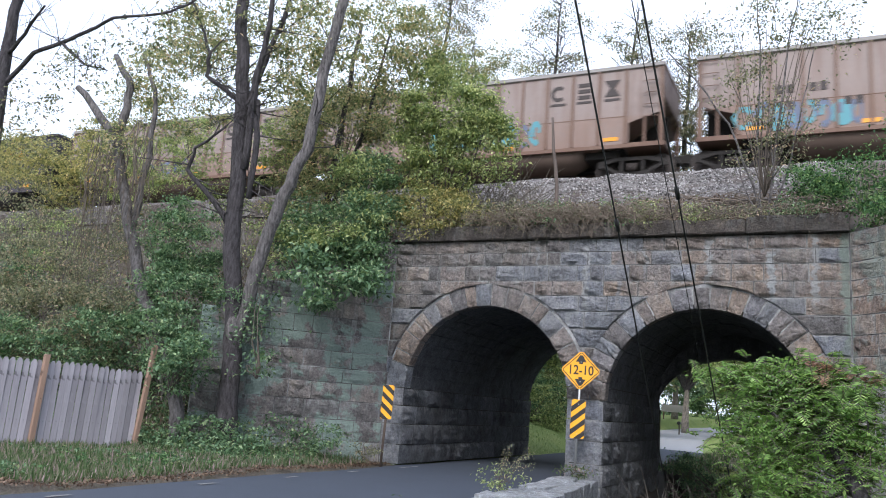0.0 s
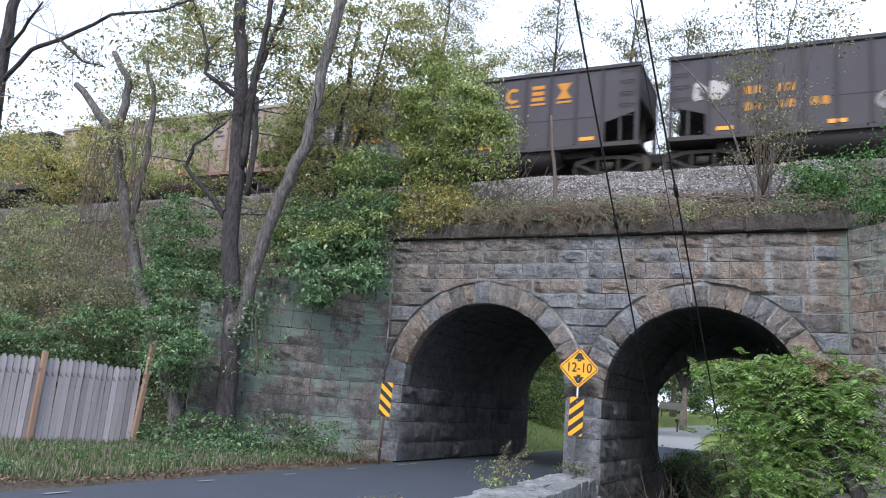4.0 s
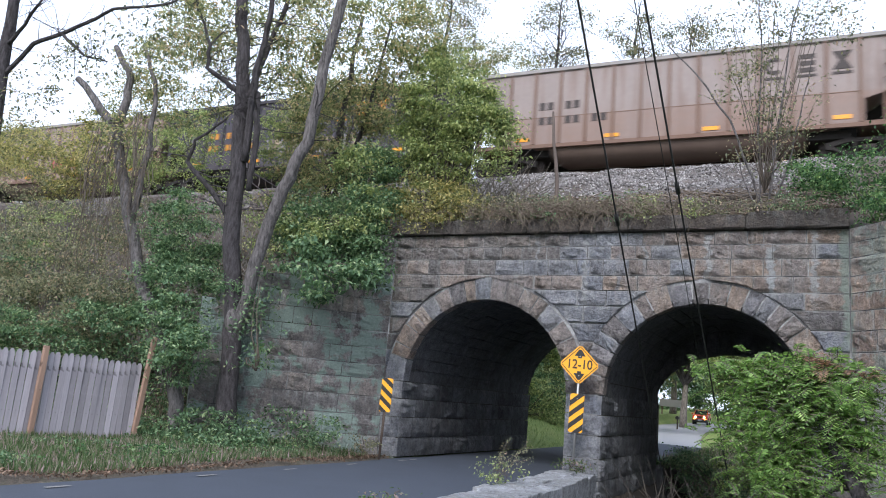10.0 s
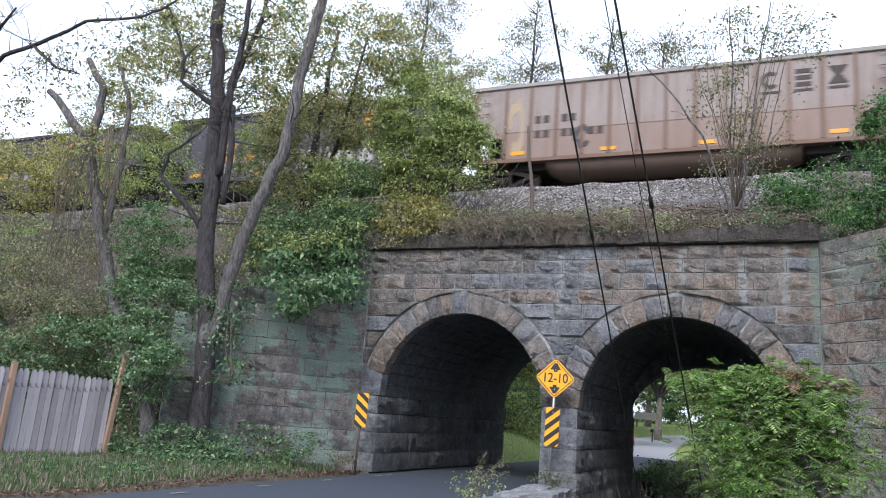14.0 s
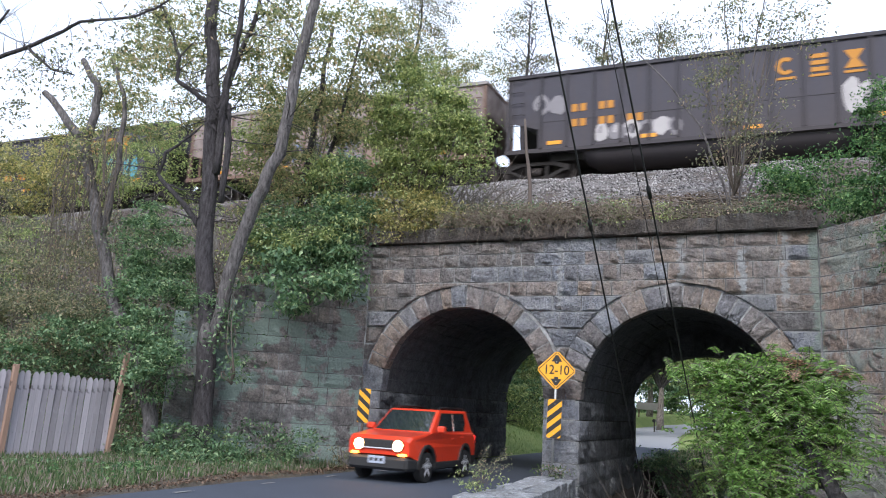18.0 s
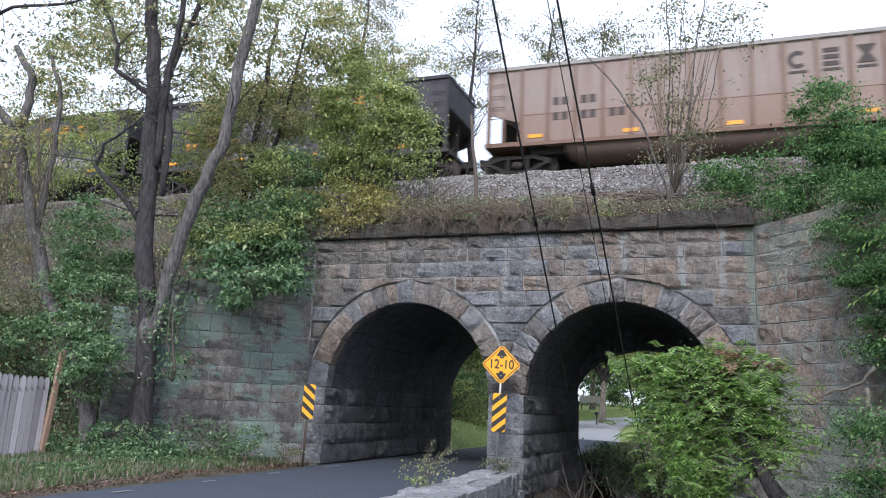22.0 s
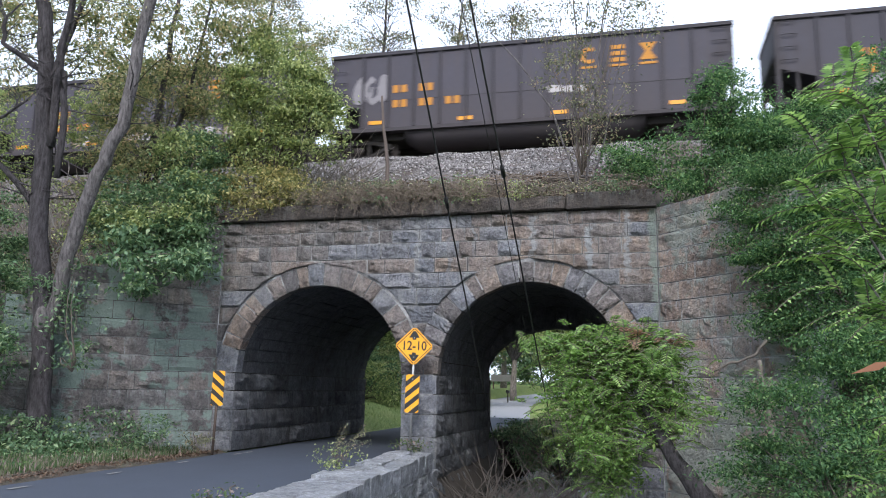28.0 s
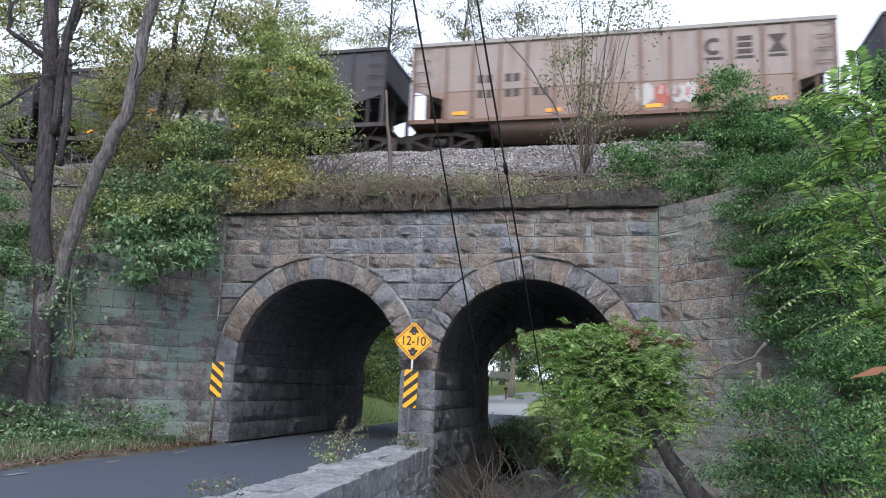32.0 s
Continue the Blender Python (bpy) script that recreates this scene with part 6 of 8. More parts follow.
def twigs_along(points, n, length, seed, r=0.012):
    """Fine side twigs along a limb."""
    rng = random.Random(seed)
    pieces = []
    for _ in range(n):
        k = rng.randrange(len(points) - 1)
        a = Vector(points[k]).lerp(Vector(points[k + 1]), rng.random())
        d = Vector((rng.uniform(-1, 1), rng.uniform(-0.6, 0.6), rng.uniform(-0.5, 1.0))).normalized() * length * rng.uniform(0.4, 1.2)
        b = a + d * 0.5 + Vector((rng.uniform(-1, 1), 0, rng.uniform(-1, 1))) * length * 0.12
        c = a + d + Vector((rng.uniform(-1, 1), 0, rng.uniform(-0.3, 1))) * length * 0.15
        pieces.append(tube_data([a, b, c], [r, r * 0.6, r * 0.25], 4))
        for _ in range(2):
            q = b.lerp(c, rng.random())
            e = q + Vector((rng.uniform(-1, 1), rng.uniform(-1, 1), rng.uniform(-0.5, 1))) * length * 0.3
            pieces.append(tube_data([q, e], [r * 0.4, r * 0.15], 3))
    return pieces


def big_tree():
    root = tagged(new("tree"), "tall dark-barked forked tree with thin yellowing leaves on the verge", "tree")
    left = [(-12.18, -3.1, 0.05), (-12.28, -3.1, 1.47), (-12.45, -3.0, 2.89), (-12.87, -3.0, 5.33), (-13.0, -3.0, 7.47), (-13.1, -3.0, 8.82), (-13.42, -3.0, 10.39), (-13.66, -3.0, 12.66)]
    right = [(-12.39, -3.0, 2.5), (-12.1, -2.9, 4.24), (-11.64, -2.8, 6.03), (-11.13, -2.7, 7.21), (-11.01, -2.6, 9.18), (-10.66, -2.5, 11.28), (-10.5, -2.5, 12.48)]
    limbs = [([(-12.74, -3.0, 6.73), (-12.66, -3.1, 8.14), (-12.55, -3.1, 9.46), (-12.33, -3.2, 10.43), (-12.3, -3.2, 11.96)], 0.10, 0.055),
             ([(-12.85, -3.0, 8.34), (-12.84, -2.6, 9.72), (-12.55, -2.4, 11.02), (-12.43, -2.4, 12.12)], 0.085, 0.04),
             ([(-13.04, -3.0, 8.44), (-13.37, -3.3, 8.73), (-13.87, -3.5, 9.08), (-13.76, -3.6, 9.62), (-14.09, -3.6, 10.28), (-14.43, -3.8, 11.08)], 0.07, 0.025),
             ([(-12.99, -3.0, 5.33), (-13.47, -3.4, 6.09), (-13.97, -3.6, 6.63), (-13.73, -3.7, 7.12), (-12.84, -3.7, 7.58)], 0.075, 0.025),
             ([(-12.49, -3.0, 6.0), (-12.47, -3.0, 7.58), (-12.63, -3.0, 8.5)], 0.075, 0.08)]
    rng = random.Random(3)
    v, f = tube_data(wobble(left, 0.05, rng, 4), [0.27 - 0.03 * min(1, k / 3) - 0.0035 * k for k in range(29)], 16)
    trunk = solid("trunk", v, f, M_BARK, root, smooth=True)
    p = wobble(right, 0.05, rng, 4)
    solid("stem", *tube_data(p, taper(len(p), 0.165, 0.115), 14), M_BARK2, root, smooth=True)
    for pts, a, b in limbs:
        p = wobble(pts, 0.04, rng, 3)
        solid("limb", *tube_data(p, taper(len(p), a, b), 9), M_BARK, root, smooth=True)
    # knot where the stem parts
    bm = bmesh.new()
    bmesh.ops.create_uvsphere(bm, u_segments=14, v_segments=10, radius=0.17, matrix=Matrix.Translation((-12.38, -3.16, 2.85)) @ Matrix.Diagonal((0.8, 0.7, 1.7, 1)))
    part("burl", bm, M_BARK2, root, smooth=True)
    pieces = []
    for k, (pts, a, b) in enumerate(limbs + [(left[4:], 0, 0), (right[3:], 0, 0)]):
        pieces += twigs_along(pts, 16, 1.3, 40 + k, 0.02)
    v, f = join_data(pieces)
    tagged(solid("twig_work", v, f, M_BARK, root), kind="stuff")
    lobes = [(-16.6, -1.5, 9.99, 1.8, 1.47), (-13.3, -1.0, 10.99, 1.26, 1.26), (-14.35, -3.0, 10.85, 1.33, 0.89), (-11.6, -2.2, 10.6, 1.0, 1.2), (-15.4, -2.5, 10.6, 1.2, 1.0), (-12.3, -2.4, 9.2, 0.9, 0.9)]
    leaves("crown", lobe_places(lobes, 380, 77, 0.3), 0.062, L_PALE, root, 78)


def snag_tree():
    root = tagged(new("tree"), "broken grey snag with bare stubs, vines and a few leaves", "tree")
    rng = random.Random(8)
    for nm, pts, a, b in (("trunk", [(-13.18, -3.6, 0.3), (-13.25, -3.6, 0.89), (-14.04, -3.5, 2.39), (-15.29, -3.4, 4.02), (-16.16, -3.4, 6.08), (-16.87, -3.4, 7.81)], 0.17, 0.13),
                          ("stub", [(-16.87, -3.4, 7.75), (-17.54, -3.6, 8.51), (-18.14, -3.8, 9.14)], 0.13, 0.08),
                          ("stub", [(-16.84, -3.4, 7.65), (-16.72, -3.3, 8.62), (-16.84, -3.3, 9.44), (-17.59, -3.2, 10.24)], 0.12, 0.08),
                          ("limb", [(-15.75, -3.4, 5.32), (-15.96, -3.0, 7.25), (-16.24, -2.9, 9.21), (-16.89, -2.9, 10.36)], 0.09, 0.04)):
        p = wobble(pts, 0.05, rng, 3)
        solid(nm, *tube_data(p, taper(len(p), a, b), 10), M_BARK2, root, smooth=True)
    pieces = []
    for _ in range(70):
        x, z = rng.uniform(-17.6, -15.2), rng.uniform(6.5, 8.2)
        pts = [(x, -3.5, z), (x + rng.uniform(-0.3, 0.3), -3.6, z - rng.uniform(0.5, 1.5)), (x + rng.uniform(-0.6, 0.6), -3.5, z - rng.uniform(1.5, 3.5))]
        pieces.append(tube_data(wobble(pts, 0.08, rng, 3), taper(7, 0.012, 0.004), 4))
    v, f = join_data(pieces)
    tagged(solid("vine_work", v, f, M_TWIG, root), kind="stuff")
    leaves("crown", lobe_places([(-17.71, -2.0, 9.2, 1.14, 0.98), (-16.6, -3.3, 7.2, 0.9, 0.9), (-16.2, -3.0, 9.6, 0.8, 0.8)], 300, 31, 0.3), 0.058, L_PALE, root, 32)


def overhang_tree():
    root = tagged(new("tree"), "large tree reaching over the verge with one long bare limb", "tree")
    rng = random.Random(12)
    limbs = [([(-14.75, -7.6, 0.1), (-14.86, -7.5, 1.0), (-15.47, -7.4, 4.37), (-15.93, -7.3, 7.79), (-15.96, -7.3, 9.24), (-15.64, -7.3, 10.55)], 0.19, 0.09, "trunk"),
             ([(-15.93, -7.3, 7.4), (-15.19, -7.2, 8.2), (-14.46, -7.1, 8.38), (-13.95, -7.0, 8.58), (-13.16, -7.0, 8.79), (-11.85, -6.9, 8.73), (-11.37, -6.8, 8.87), (-10.53, -6.7, 9.39)], 0.052, 0.016, "limb"),
             ([(-14.46, -7.1, 8.38), (-13.78, -7.0, 7.84), (-13.2, -6.9, 7.68)], 0.035, 0.012, "limb"),
             ([(-15.95, -7.3, 8.2), (-15.27, -7.4, 8.56), (-14.65, -7.5, 9.06)], 0.05, 0.02, "limb")]
    for pts, a, b, nm in limbs:
        p = wobble(pts, 0.03, rng, 3)
        solid(nm, *tube_data(p, taper(len(p), a, b), 10), M_BARK, root, smooth=True)
    pieces = []
    for k, (pts, a, b, nm) in enumerate(limbs[1:]):
        pieces += twigs_along(pts, 30, 0.8, 60 + k, 0.009)
    v, f = join_data(pieces)
    tagged(solid("twig_work", v, f, M_BARK, root), kind="stuff")
    leaves("crown", lobe_places([(-14.85, -7.2, 6.94, 0.82, 0.47), (-13.94, -7.1, 7.63, 0.7, 0.47), (-11.61, -6.9, 8.26, 0.89, 0.45), (-15.05, -7.2, 6.34, 0.59, 0.35), (-12.98, -7.0, 7.92, 0.69, 0.46)], 150, 61, 0.22), 0.05, L_OLIVE, root, 62)


big_tree()
snag_tree()
overhang_tree()

SLOPE_GROUP = "shrubs on the embankment"
plant("small_tree", "leafy green young tree with yellow lower leaves above the bridge wall", "tree",
      [(-9.32, 1.2, 9.26, 1.25, 1.45), (-8.25, 1.0, 8.35, 0.85, 1.1), (-10.25, 1.3, 8.5, 0.95, 1.05), (-9.69, 1.4, 10.55, 0.85, 0.7), (-8.5, 1.0, 9.4, 0.8, 0.9), (-9.6, 1.1, 7.6, 1.0, 0.8)],
      L_LIME, 0.062, 900, 21, stems=[([(-9.6, 1.3, 5.9), (-9.7, 1.2, 7.4), (-9.3, 1.2, 9.6)], 0.08, 0.03), ([(-9.9, 1.4, 5.9), (-10.3, 1.3, 7.6), (-10.1, 1.3, 9.0)], 0.06, 0.02), ([(-9.5, 1.2, 6.0), (-8.7, 1.1, 7.4), (-8.2, 1.0, 8.8)], 0.05, 0.02)], base=(-9.6, 1.3, 6.3), bark=M_BARK2)
plant("shrub", "yellowing shrub hanging over the bridge coping", "shrub",
      [(-10.0, 0.9, 6.79, 1.07, 0.69), (-8.87, 0.7, 6.61, 0.67, 0.59), (-10.49, 0.6, 6.34, 0.61, 0.61), (-8.95, -0.1, 6.15, 0.6, 0.42), (-8.15, 0.05, 6.25, 0.55, 0.36), (-9.45, -0.15, 5.95, 0.42, 0.38)], L_YELLOW, 0.055, 900, 22, group=SLOPE_GROUP, base=(-9.8, 1.2, 6.0))
plant("tree", "tall thin-leaved tree growing at the end of the bridge", "tree",
      [(-13.24, 1.5, 9.38, 1.54, 1.54), (-14.6, 1.5, 10.24, 1.23, 1.23), (-12.87, 2.0, 10.44, 1.04, 1.04), (-14.15, 0.8, 7.46, 1.0, 1.0), (-12.41, 0.6, 7.31, 1.28, 0.96), (-11.58, 0.6, 11.55, 1.43, 1.11), (-10.49, 1.0, 11.69, 0.97, 1.13), (-11.3, 1.0, 9.7, 0.9, 0.9)],
      L_PALE, 0.065, 560, 23, stems=[([(-13.2, 1.2, 4.0), (-13.3, 1.4, 7.5), (-13.0, 1.5, 10.8), (-12.6, 1.2, 12.6)], 0.13, 0.05), ([(-13.2, 1.3, 6.5), (-12.2, 1.2, 9.0), (-11.3, 0.8, 12.0)], 0.08, 0.03)], base=(-13.1, 1.4, 7.6), per=2, r0=0.018)
plant("tree", "dense deep green bushy tree leaning over the wing wall", "tree",
      [(-11.08, -0.6, 5.54, 1.02, 0.87), (-11.44, -1.2, 4.69, 0.99, 0.71), (-10.84, -0.3, 6.36, 0.74, 0.89), (-12.39, -0.8, 5.83, 0.74, 0.74), (-10.14, -0.9, 4.73, 0.56, 0.56), (-11.2, 0.2, 7.3, 0.8, 0.7)],
      L_GREEN, 0.062, 1150, 24, r0=0.02, per=2, base=(-11.6, -0.4, 3.2), stems=[([(-11.7, -0.6, 2.6), (-11.5, -0.6, 4.2), (-11.1, -0.5, 6.2)], 0.07, 0.025)])
plant("shrub", "light green sprays of leaves among the darker tree", "shrub",
      [(-11.3, -1.3, 5.2, 0.9, 0.6), (-10.7, -1.0, 6.1, 0.6, 0.6), (-12.2, -1.5, 5.3, 0.7, 0.6), (-11.0, -0.6, 7.2, 0.7, 0.6)], L_LIME, 0.065, 420, 124, base=(-11.6, -0.8, 3.6), group=SLOPE_GROUP)
plant("shrub", "fresh green branches drooping in front of the stone wall", "shrub",
      [(-10.21, -2.2, 4.09, 0.78, 0.30), (-9.74, -2.0, 4.25, 0.59, 0.28), (-10.75, -2.6, 3.69, 0.58, 0.27), (-11.39, -2.2, 4.57, 0.68, 0.36)], L_GREEN, 0.085, 650, 25, base=(-11.8, -1.6, 4.3), r0=0.025, group=SLOPE_GROUP, droop=0.5)
for lobes, mat, size, dens, seed, lab in (
        ([(-14.86, -2.6, 5.04, 1.08, 1.01), (-13.7, -3.3, 3.36, 1.07, 0.94), (-14.63, -3.2, 3.92, 0.69, 0.83)], L_GREEN, 0.056, 1300, 26, "full green shrub beside the forked tree"),
        ([(-12.95, -4.2, 1.84, 0.7, 0.5), (-12.6, -4.0, 2.2, 0.4, 0.45), (-13.2, -4.1, 2.38, 0.7, 0.37)], L_GREEN, 0.058, 1000, 27, "light green bush in front of the trunk"),
        ([(-11.62, -3.2, 2.75, 0.36, 0.55), (-11.45, -3.2, 2.1, 0.34, 0.34), (-11.87, -3.0, 3.59, 0.5, 0.5)], L_GREEN, 0.062, 260, 28, "thin green bush against the wing wall"),
        ([(-18.72, -3.5, 2.96, 1.77, 1.03), (-16.58, -3.2, 3.05, 1.43, 1.0), (-20.26, -2.6, 4.34, 1.6, 0.96)], L_OLIVE, 0.052, 1000, 29, "wide tangled shrub behind the fence"),
        ([(-15.83, -3.9, 2.42, 1.35, 0.68), (-17.98, -4.5, 2.02, 0.83, 0.69), (-19.5, -4.2, 2.2, 1.2, 0.8)], L_GREEN, 0.055, 1100, 30, "green shrub just over the fence top"),
        ([(-27.55, 2.6, 9.6, 2.23, 1.12), (-24.23, 2.4, 9.8, 1.27, 1.27), (-29.75, 2.6, 10.3, 1.39, 0.92), (-32.5, 2.8, 10.0, 2.0, 1.2), (-26.0, 2.4, 8.6, 1.6, 1.0)], L_YELLOW, 0.07, 420, 31, "yellow-green thicket along the track"),
        ([(-20.79, 2.0, 8.98, 1.18, 1.18), (-20.08, 2.2, 9.82, 0.99, 0.99), (-22.3, 2.2, 8.6, 1.0, 1.0)], L_LIME, 0.06, 430, 32, "lime green thin bush beside the track"),
        ([(-23.19, 0.5, 6.2, 2.11, 0.96), (-19.43, 0.2, 6.1, 1.07, 0.89), (-26.59, 1.5, 7.7, 1.68, 0.84), (-21.0, -0.6, 5.2, 1.4, 0.7)], L_OLIVE, 0.055, 300, 33, "sparse brushy shrub on the slope"),
        ([(-13.87, 0.2, 5.79, 0.96, 0.8), (-15.16, 0.8, 8.76, 0.86, 1.03), (-16.6, 0.6, 7.6, 0.9, 0.9)], L_LIME, 0.06, 420, 34, "light green saplings on the slope"),
        ([(-22.6, -3.4, 2.6, 1.6, 1.1), (-25.0, -2.5, 3.8, 1.8, 1.2), (-23.5, -1.5, 4.6, 1.4, 0.9), (-28.0, -1.5, 5.0, 2.0, 1.4)], L_GREEN, 0.07, 520, 35, "broad green thicket at the foot of the slope")):
    plant("shrub", lab, "shrub", lobes, mat, size, dens, seed, group=SLOPE_GROUP, r0=0.018, per=2)

# undergrowth that covers the slope
def undergrowth(name, label, x0, x1, y0, y1, n, size, mat, seed, thick=0.45):
    rng = np.random.default_rng(seed)
    x, y = rng.uniform(x0, x1, n), rng.uniform(y0, y1, n)
    k = np.array([0.5 + 0.5 * noise.noise(Vector((a * 0.55, b * 0.55, seed))) + 0.25 * noise.noise(Vector((a * 1.9, b * 1.9, seed))) for a, b in zip(x, y)])
    keep = rng.random(n) < np.clip((k - 0.28) * 2.2, 0, 1)
    x, y, k = x[keep], y[keep], k[keep]
    z = np.array([ground_height(a, b) for a, b in zip(x, y)]) + rng.random(len(x)) ** 1.5 * thick * (0.4 + k)
    tagged(leaves(name, np.stack([x, y, z], 1), size, mat, None, seed), label, "undergrowth", kind="stuff")


undergrowth("undergrowth", "green undergrowth on the wooded slope", -34, -10.9, -3.6, 0.8, 46000, 0.062, L_GREEN, 801, 0.9)
undergrowth("undergrowth", "pale yellowing undergrowth on the wooded slope", -34, -10.9, -3.4, 5.6, 18000, 0.055, L_PALE, 802, 0.8)
undergrowth("leaf_litter", "brown fallen leaves and bramble on the slope", -34, -10.9, -3.4, 6.6, 60000, 0.052, L_DRY, 803, 0.12)
undergrowth("ivy", "low green ivy at the foot of the slope", -20, -11.0, -4.6, -2.6, 11000, 0.06, L_GREEN, 804, 0.4)
undergrowth("undergrowth", "green undergrowth on the east bank", 1.2, 12, -5.0, 6.0, 26000, 0.06, L_GREEN, 805, 0.6)

# thin upright saplings on the slope
SAPLING = "saplings on the slope"
rng_s = random.Random(55)
for k in range(16):
    x, y = rng_s.uniform(-30, -14.5), rng_s.uniform(-3.2, 3.5)
    z = bank(x, y)
    h = rng_s.uniform(2.0, 4.5)
    tip = (x + rng_s.uniform(-0.5, 0.5), y, z + h)
    plant("sapling", "thin bare-stemmed sapling with few leaves", "sapling", [(tip[0], tip[1], tip[2] - 0.5, 0.5, 0.7)], L_OLIVE if k % 2 else L_LIME, 0.05, 180, 200 + k,
          stems=[([(x, y, z - 0.1), (x + rng_s.uniform(-0.2, 0.2), y, z + h * 0.5), tip], rng_s.uniform(0.02, 0.045), 0.01)], base=(x, y, z + h * 0.4), r0=0.012, group=SAPLING, bark=M_BARK2)


# trees beyond the track, thin against the sky
def sky_tree(x, y, foot, top, lobes, mat, dens, seed, label):
    root = tagged(new("tree"), label, "tree", "trees beyond the track")
    rng = random.Random(seed)
    # the trees root on the far shoulder of the embankment
    k = (12.1 - EYE[1]) / (y - EYE[1])
    x, top, foot = x * k, EYE[2] + (top - EYE[2]) * k, 8.35
    lobes = [(q[0] * k, EYE[1] + (q[1] - EYE[1]) * k, EYE[2] + (q[2] - EYE[2]) * k, q[3] * k, q[4] * k) for q in lobes]
    y = 12.1
    p = wobble([(x, y, foot), (x + rng.uniform(-0.3, 0.3), y, (foot + top) / 2), (x, y, top)], 0.1, rng, 4)
    solid("trunk", *tube_data(p, taper(len(p), 0.15, 0.012), 8), M_BARK, root, smooth=True)
    pieces = []
    for _ in range(60):
        z = foot + (top - foot) * rng.uniform(0.35, 1.0)
        reach = (0.35 + 1.5 * (1 - (z - foot) / (top - foot)) ** 0.6) * rng.uniform(0.6, 1.2)
        a = rng.uniform(0, 2 * math.pi)
        e = (x + math.cos(a) * reach, y + math.sin(a) * reach, z + reach * rng.uniform(0.5, 1.1))
        pieces.append(tube_data(wobble([(x, y, z), e], 0.08, rng, 3), taper(4, 0.022, 0.005), 4))
    v, f = join_data(pieces)
    tagged(solid("branchwork", v, f, M_BARK, root), kind="stuff")
    leaves("crown", lobe_places(lobes, dens * 2.3, seed, 0.42), 0.06, mat, root, seed + 1)


sky_tree(-17.9, 17, 2.0, 25.5, [(-18.0, 17, 21.3, 1.35, 1.79), (-16.72, 17, 21.7, 1.18, 1.18), (-18.6, 17, 24.0, 1.3, 1.2)], L_OLIVE, 130, 301, "tall thin tree beyond the railway against the sky")
sky_tree(-15.9, 16, 2.0, 19.5, [(-15.72, 16, 18.29, 1.41, 1.13), (-18.25, 16, 18.31, 1.16, 1.16), (-14.0, 16, 17.4, 1.5, 1.0), (-16.0, 16, 16.6, 2.0, 1.0)], L_PALE, 240, 302, "rounded green tree beyond the railway")
sky_tree(-12.0, 18, 2.0, 22.6, [(-12.04, 18, 19.91, 1.57, 1.99), (-12.0, 18, 17.6, 1.6, 1.3)], L_OLIVE, 120, 303, "sparse upright tree beyond the railway")
sky_tree(-8.1, 18, 2.0, 21.0, [(-8.11, 18, 19.2, 1.36, 1.22), (-8.0, 18, 17.4, 1.2, 1.2)], L_OLIVE, 150, 304, "thin-leaved tree beyond the railway")
sky_tree(-5.45, 17, 1.0, 19.2, [(-5.46, 17, 17.6, 0.8, 1.6), (-5.45, 16, 14.9, 1.0, 1.6), (-5.66, 16, 12.82, 1.0, 1.3)], L_OLIVE, 260, 305, "narrow thin-leaved tree beyond the railway")
sky_tree(-22.5, 16, 2.0, 18.0, [(-22.5, 16, 15.5, 2.0, 1.6), (-26.0, 17, 15.5, 2.0, 1.4), (-20.2, 16, 16.2, 1.4, 1.2)], L_OLIVE, 130, 306, "thin tree beyond the railway behind the snag")

# scrub on the far shoulder of the embankment, seen between the cars
for k, (x, z, r, mat) in enumerate(((-17.0, 9.8, 1.3, L_GREEN), (-14.2, 9.6, 1.2, L_OLIVE), (-11.6, 9.9, 1.3, L_GREEN), (-9.0, 9.7, 1.2, L_PALE), (-6.6, 10.2, 1.3, L_GREEN), (-4.4, 10.4, 1.2, L_OLIVE), (-2.0, 9.8, 1.3, L_GREEN), (0.6, 10.0, 1.2, L_PALE), (3.2, 9.8, 1.3, L_GREEN))):
    plant("shrub", "thin scrubby growth on the far side of the track", "shrub", [(x, 13.2, z, r, 1.0), (x + 0.7, 13.5, z + 1.1, r * 0.6, 0.9), (x - 0.8, 13.4, z + 0.7, r * 0.6, 0.8)], mat, 0.07, 210, 990 + k, group="scrub beyond the track", base=(x, 13.2, 7.7), r0=0.02)

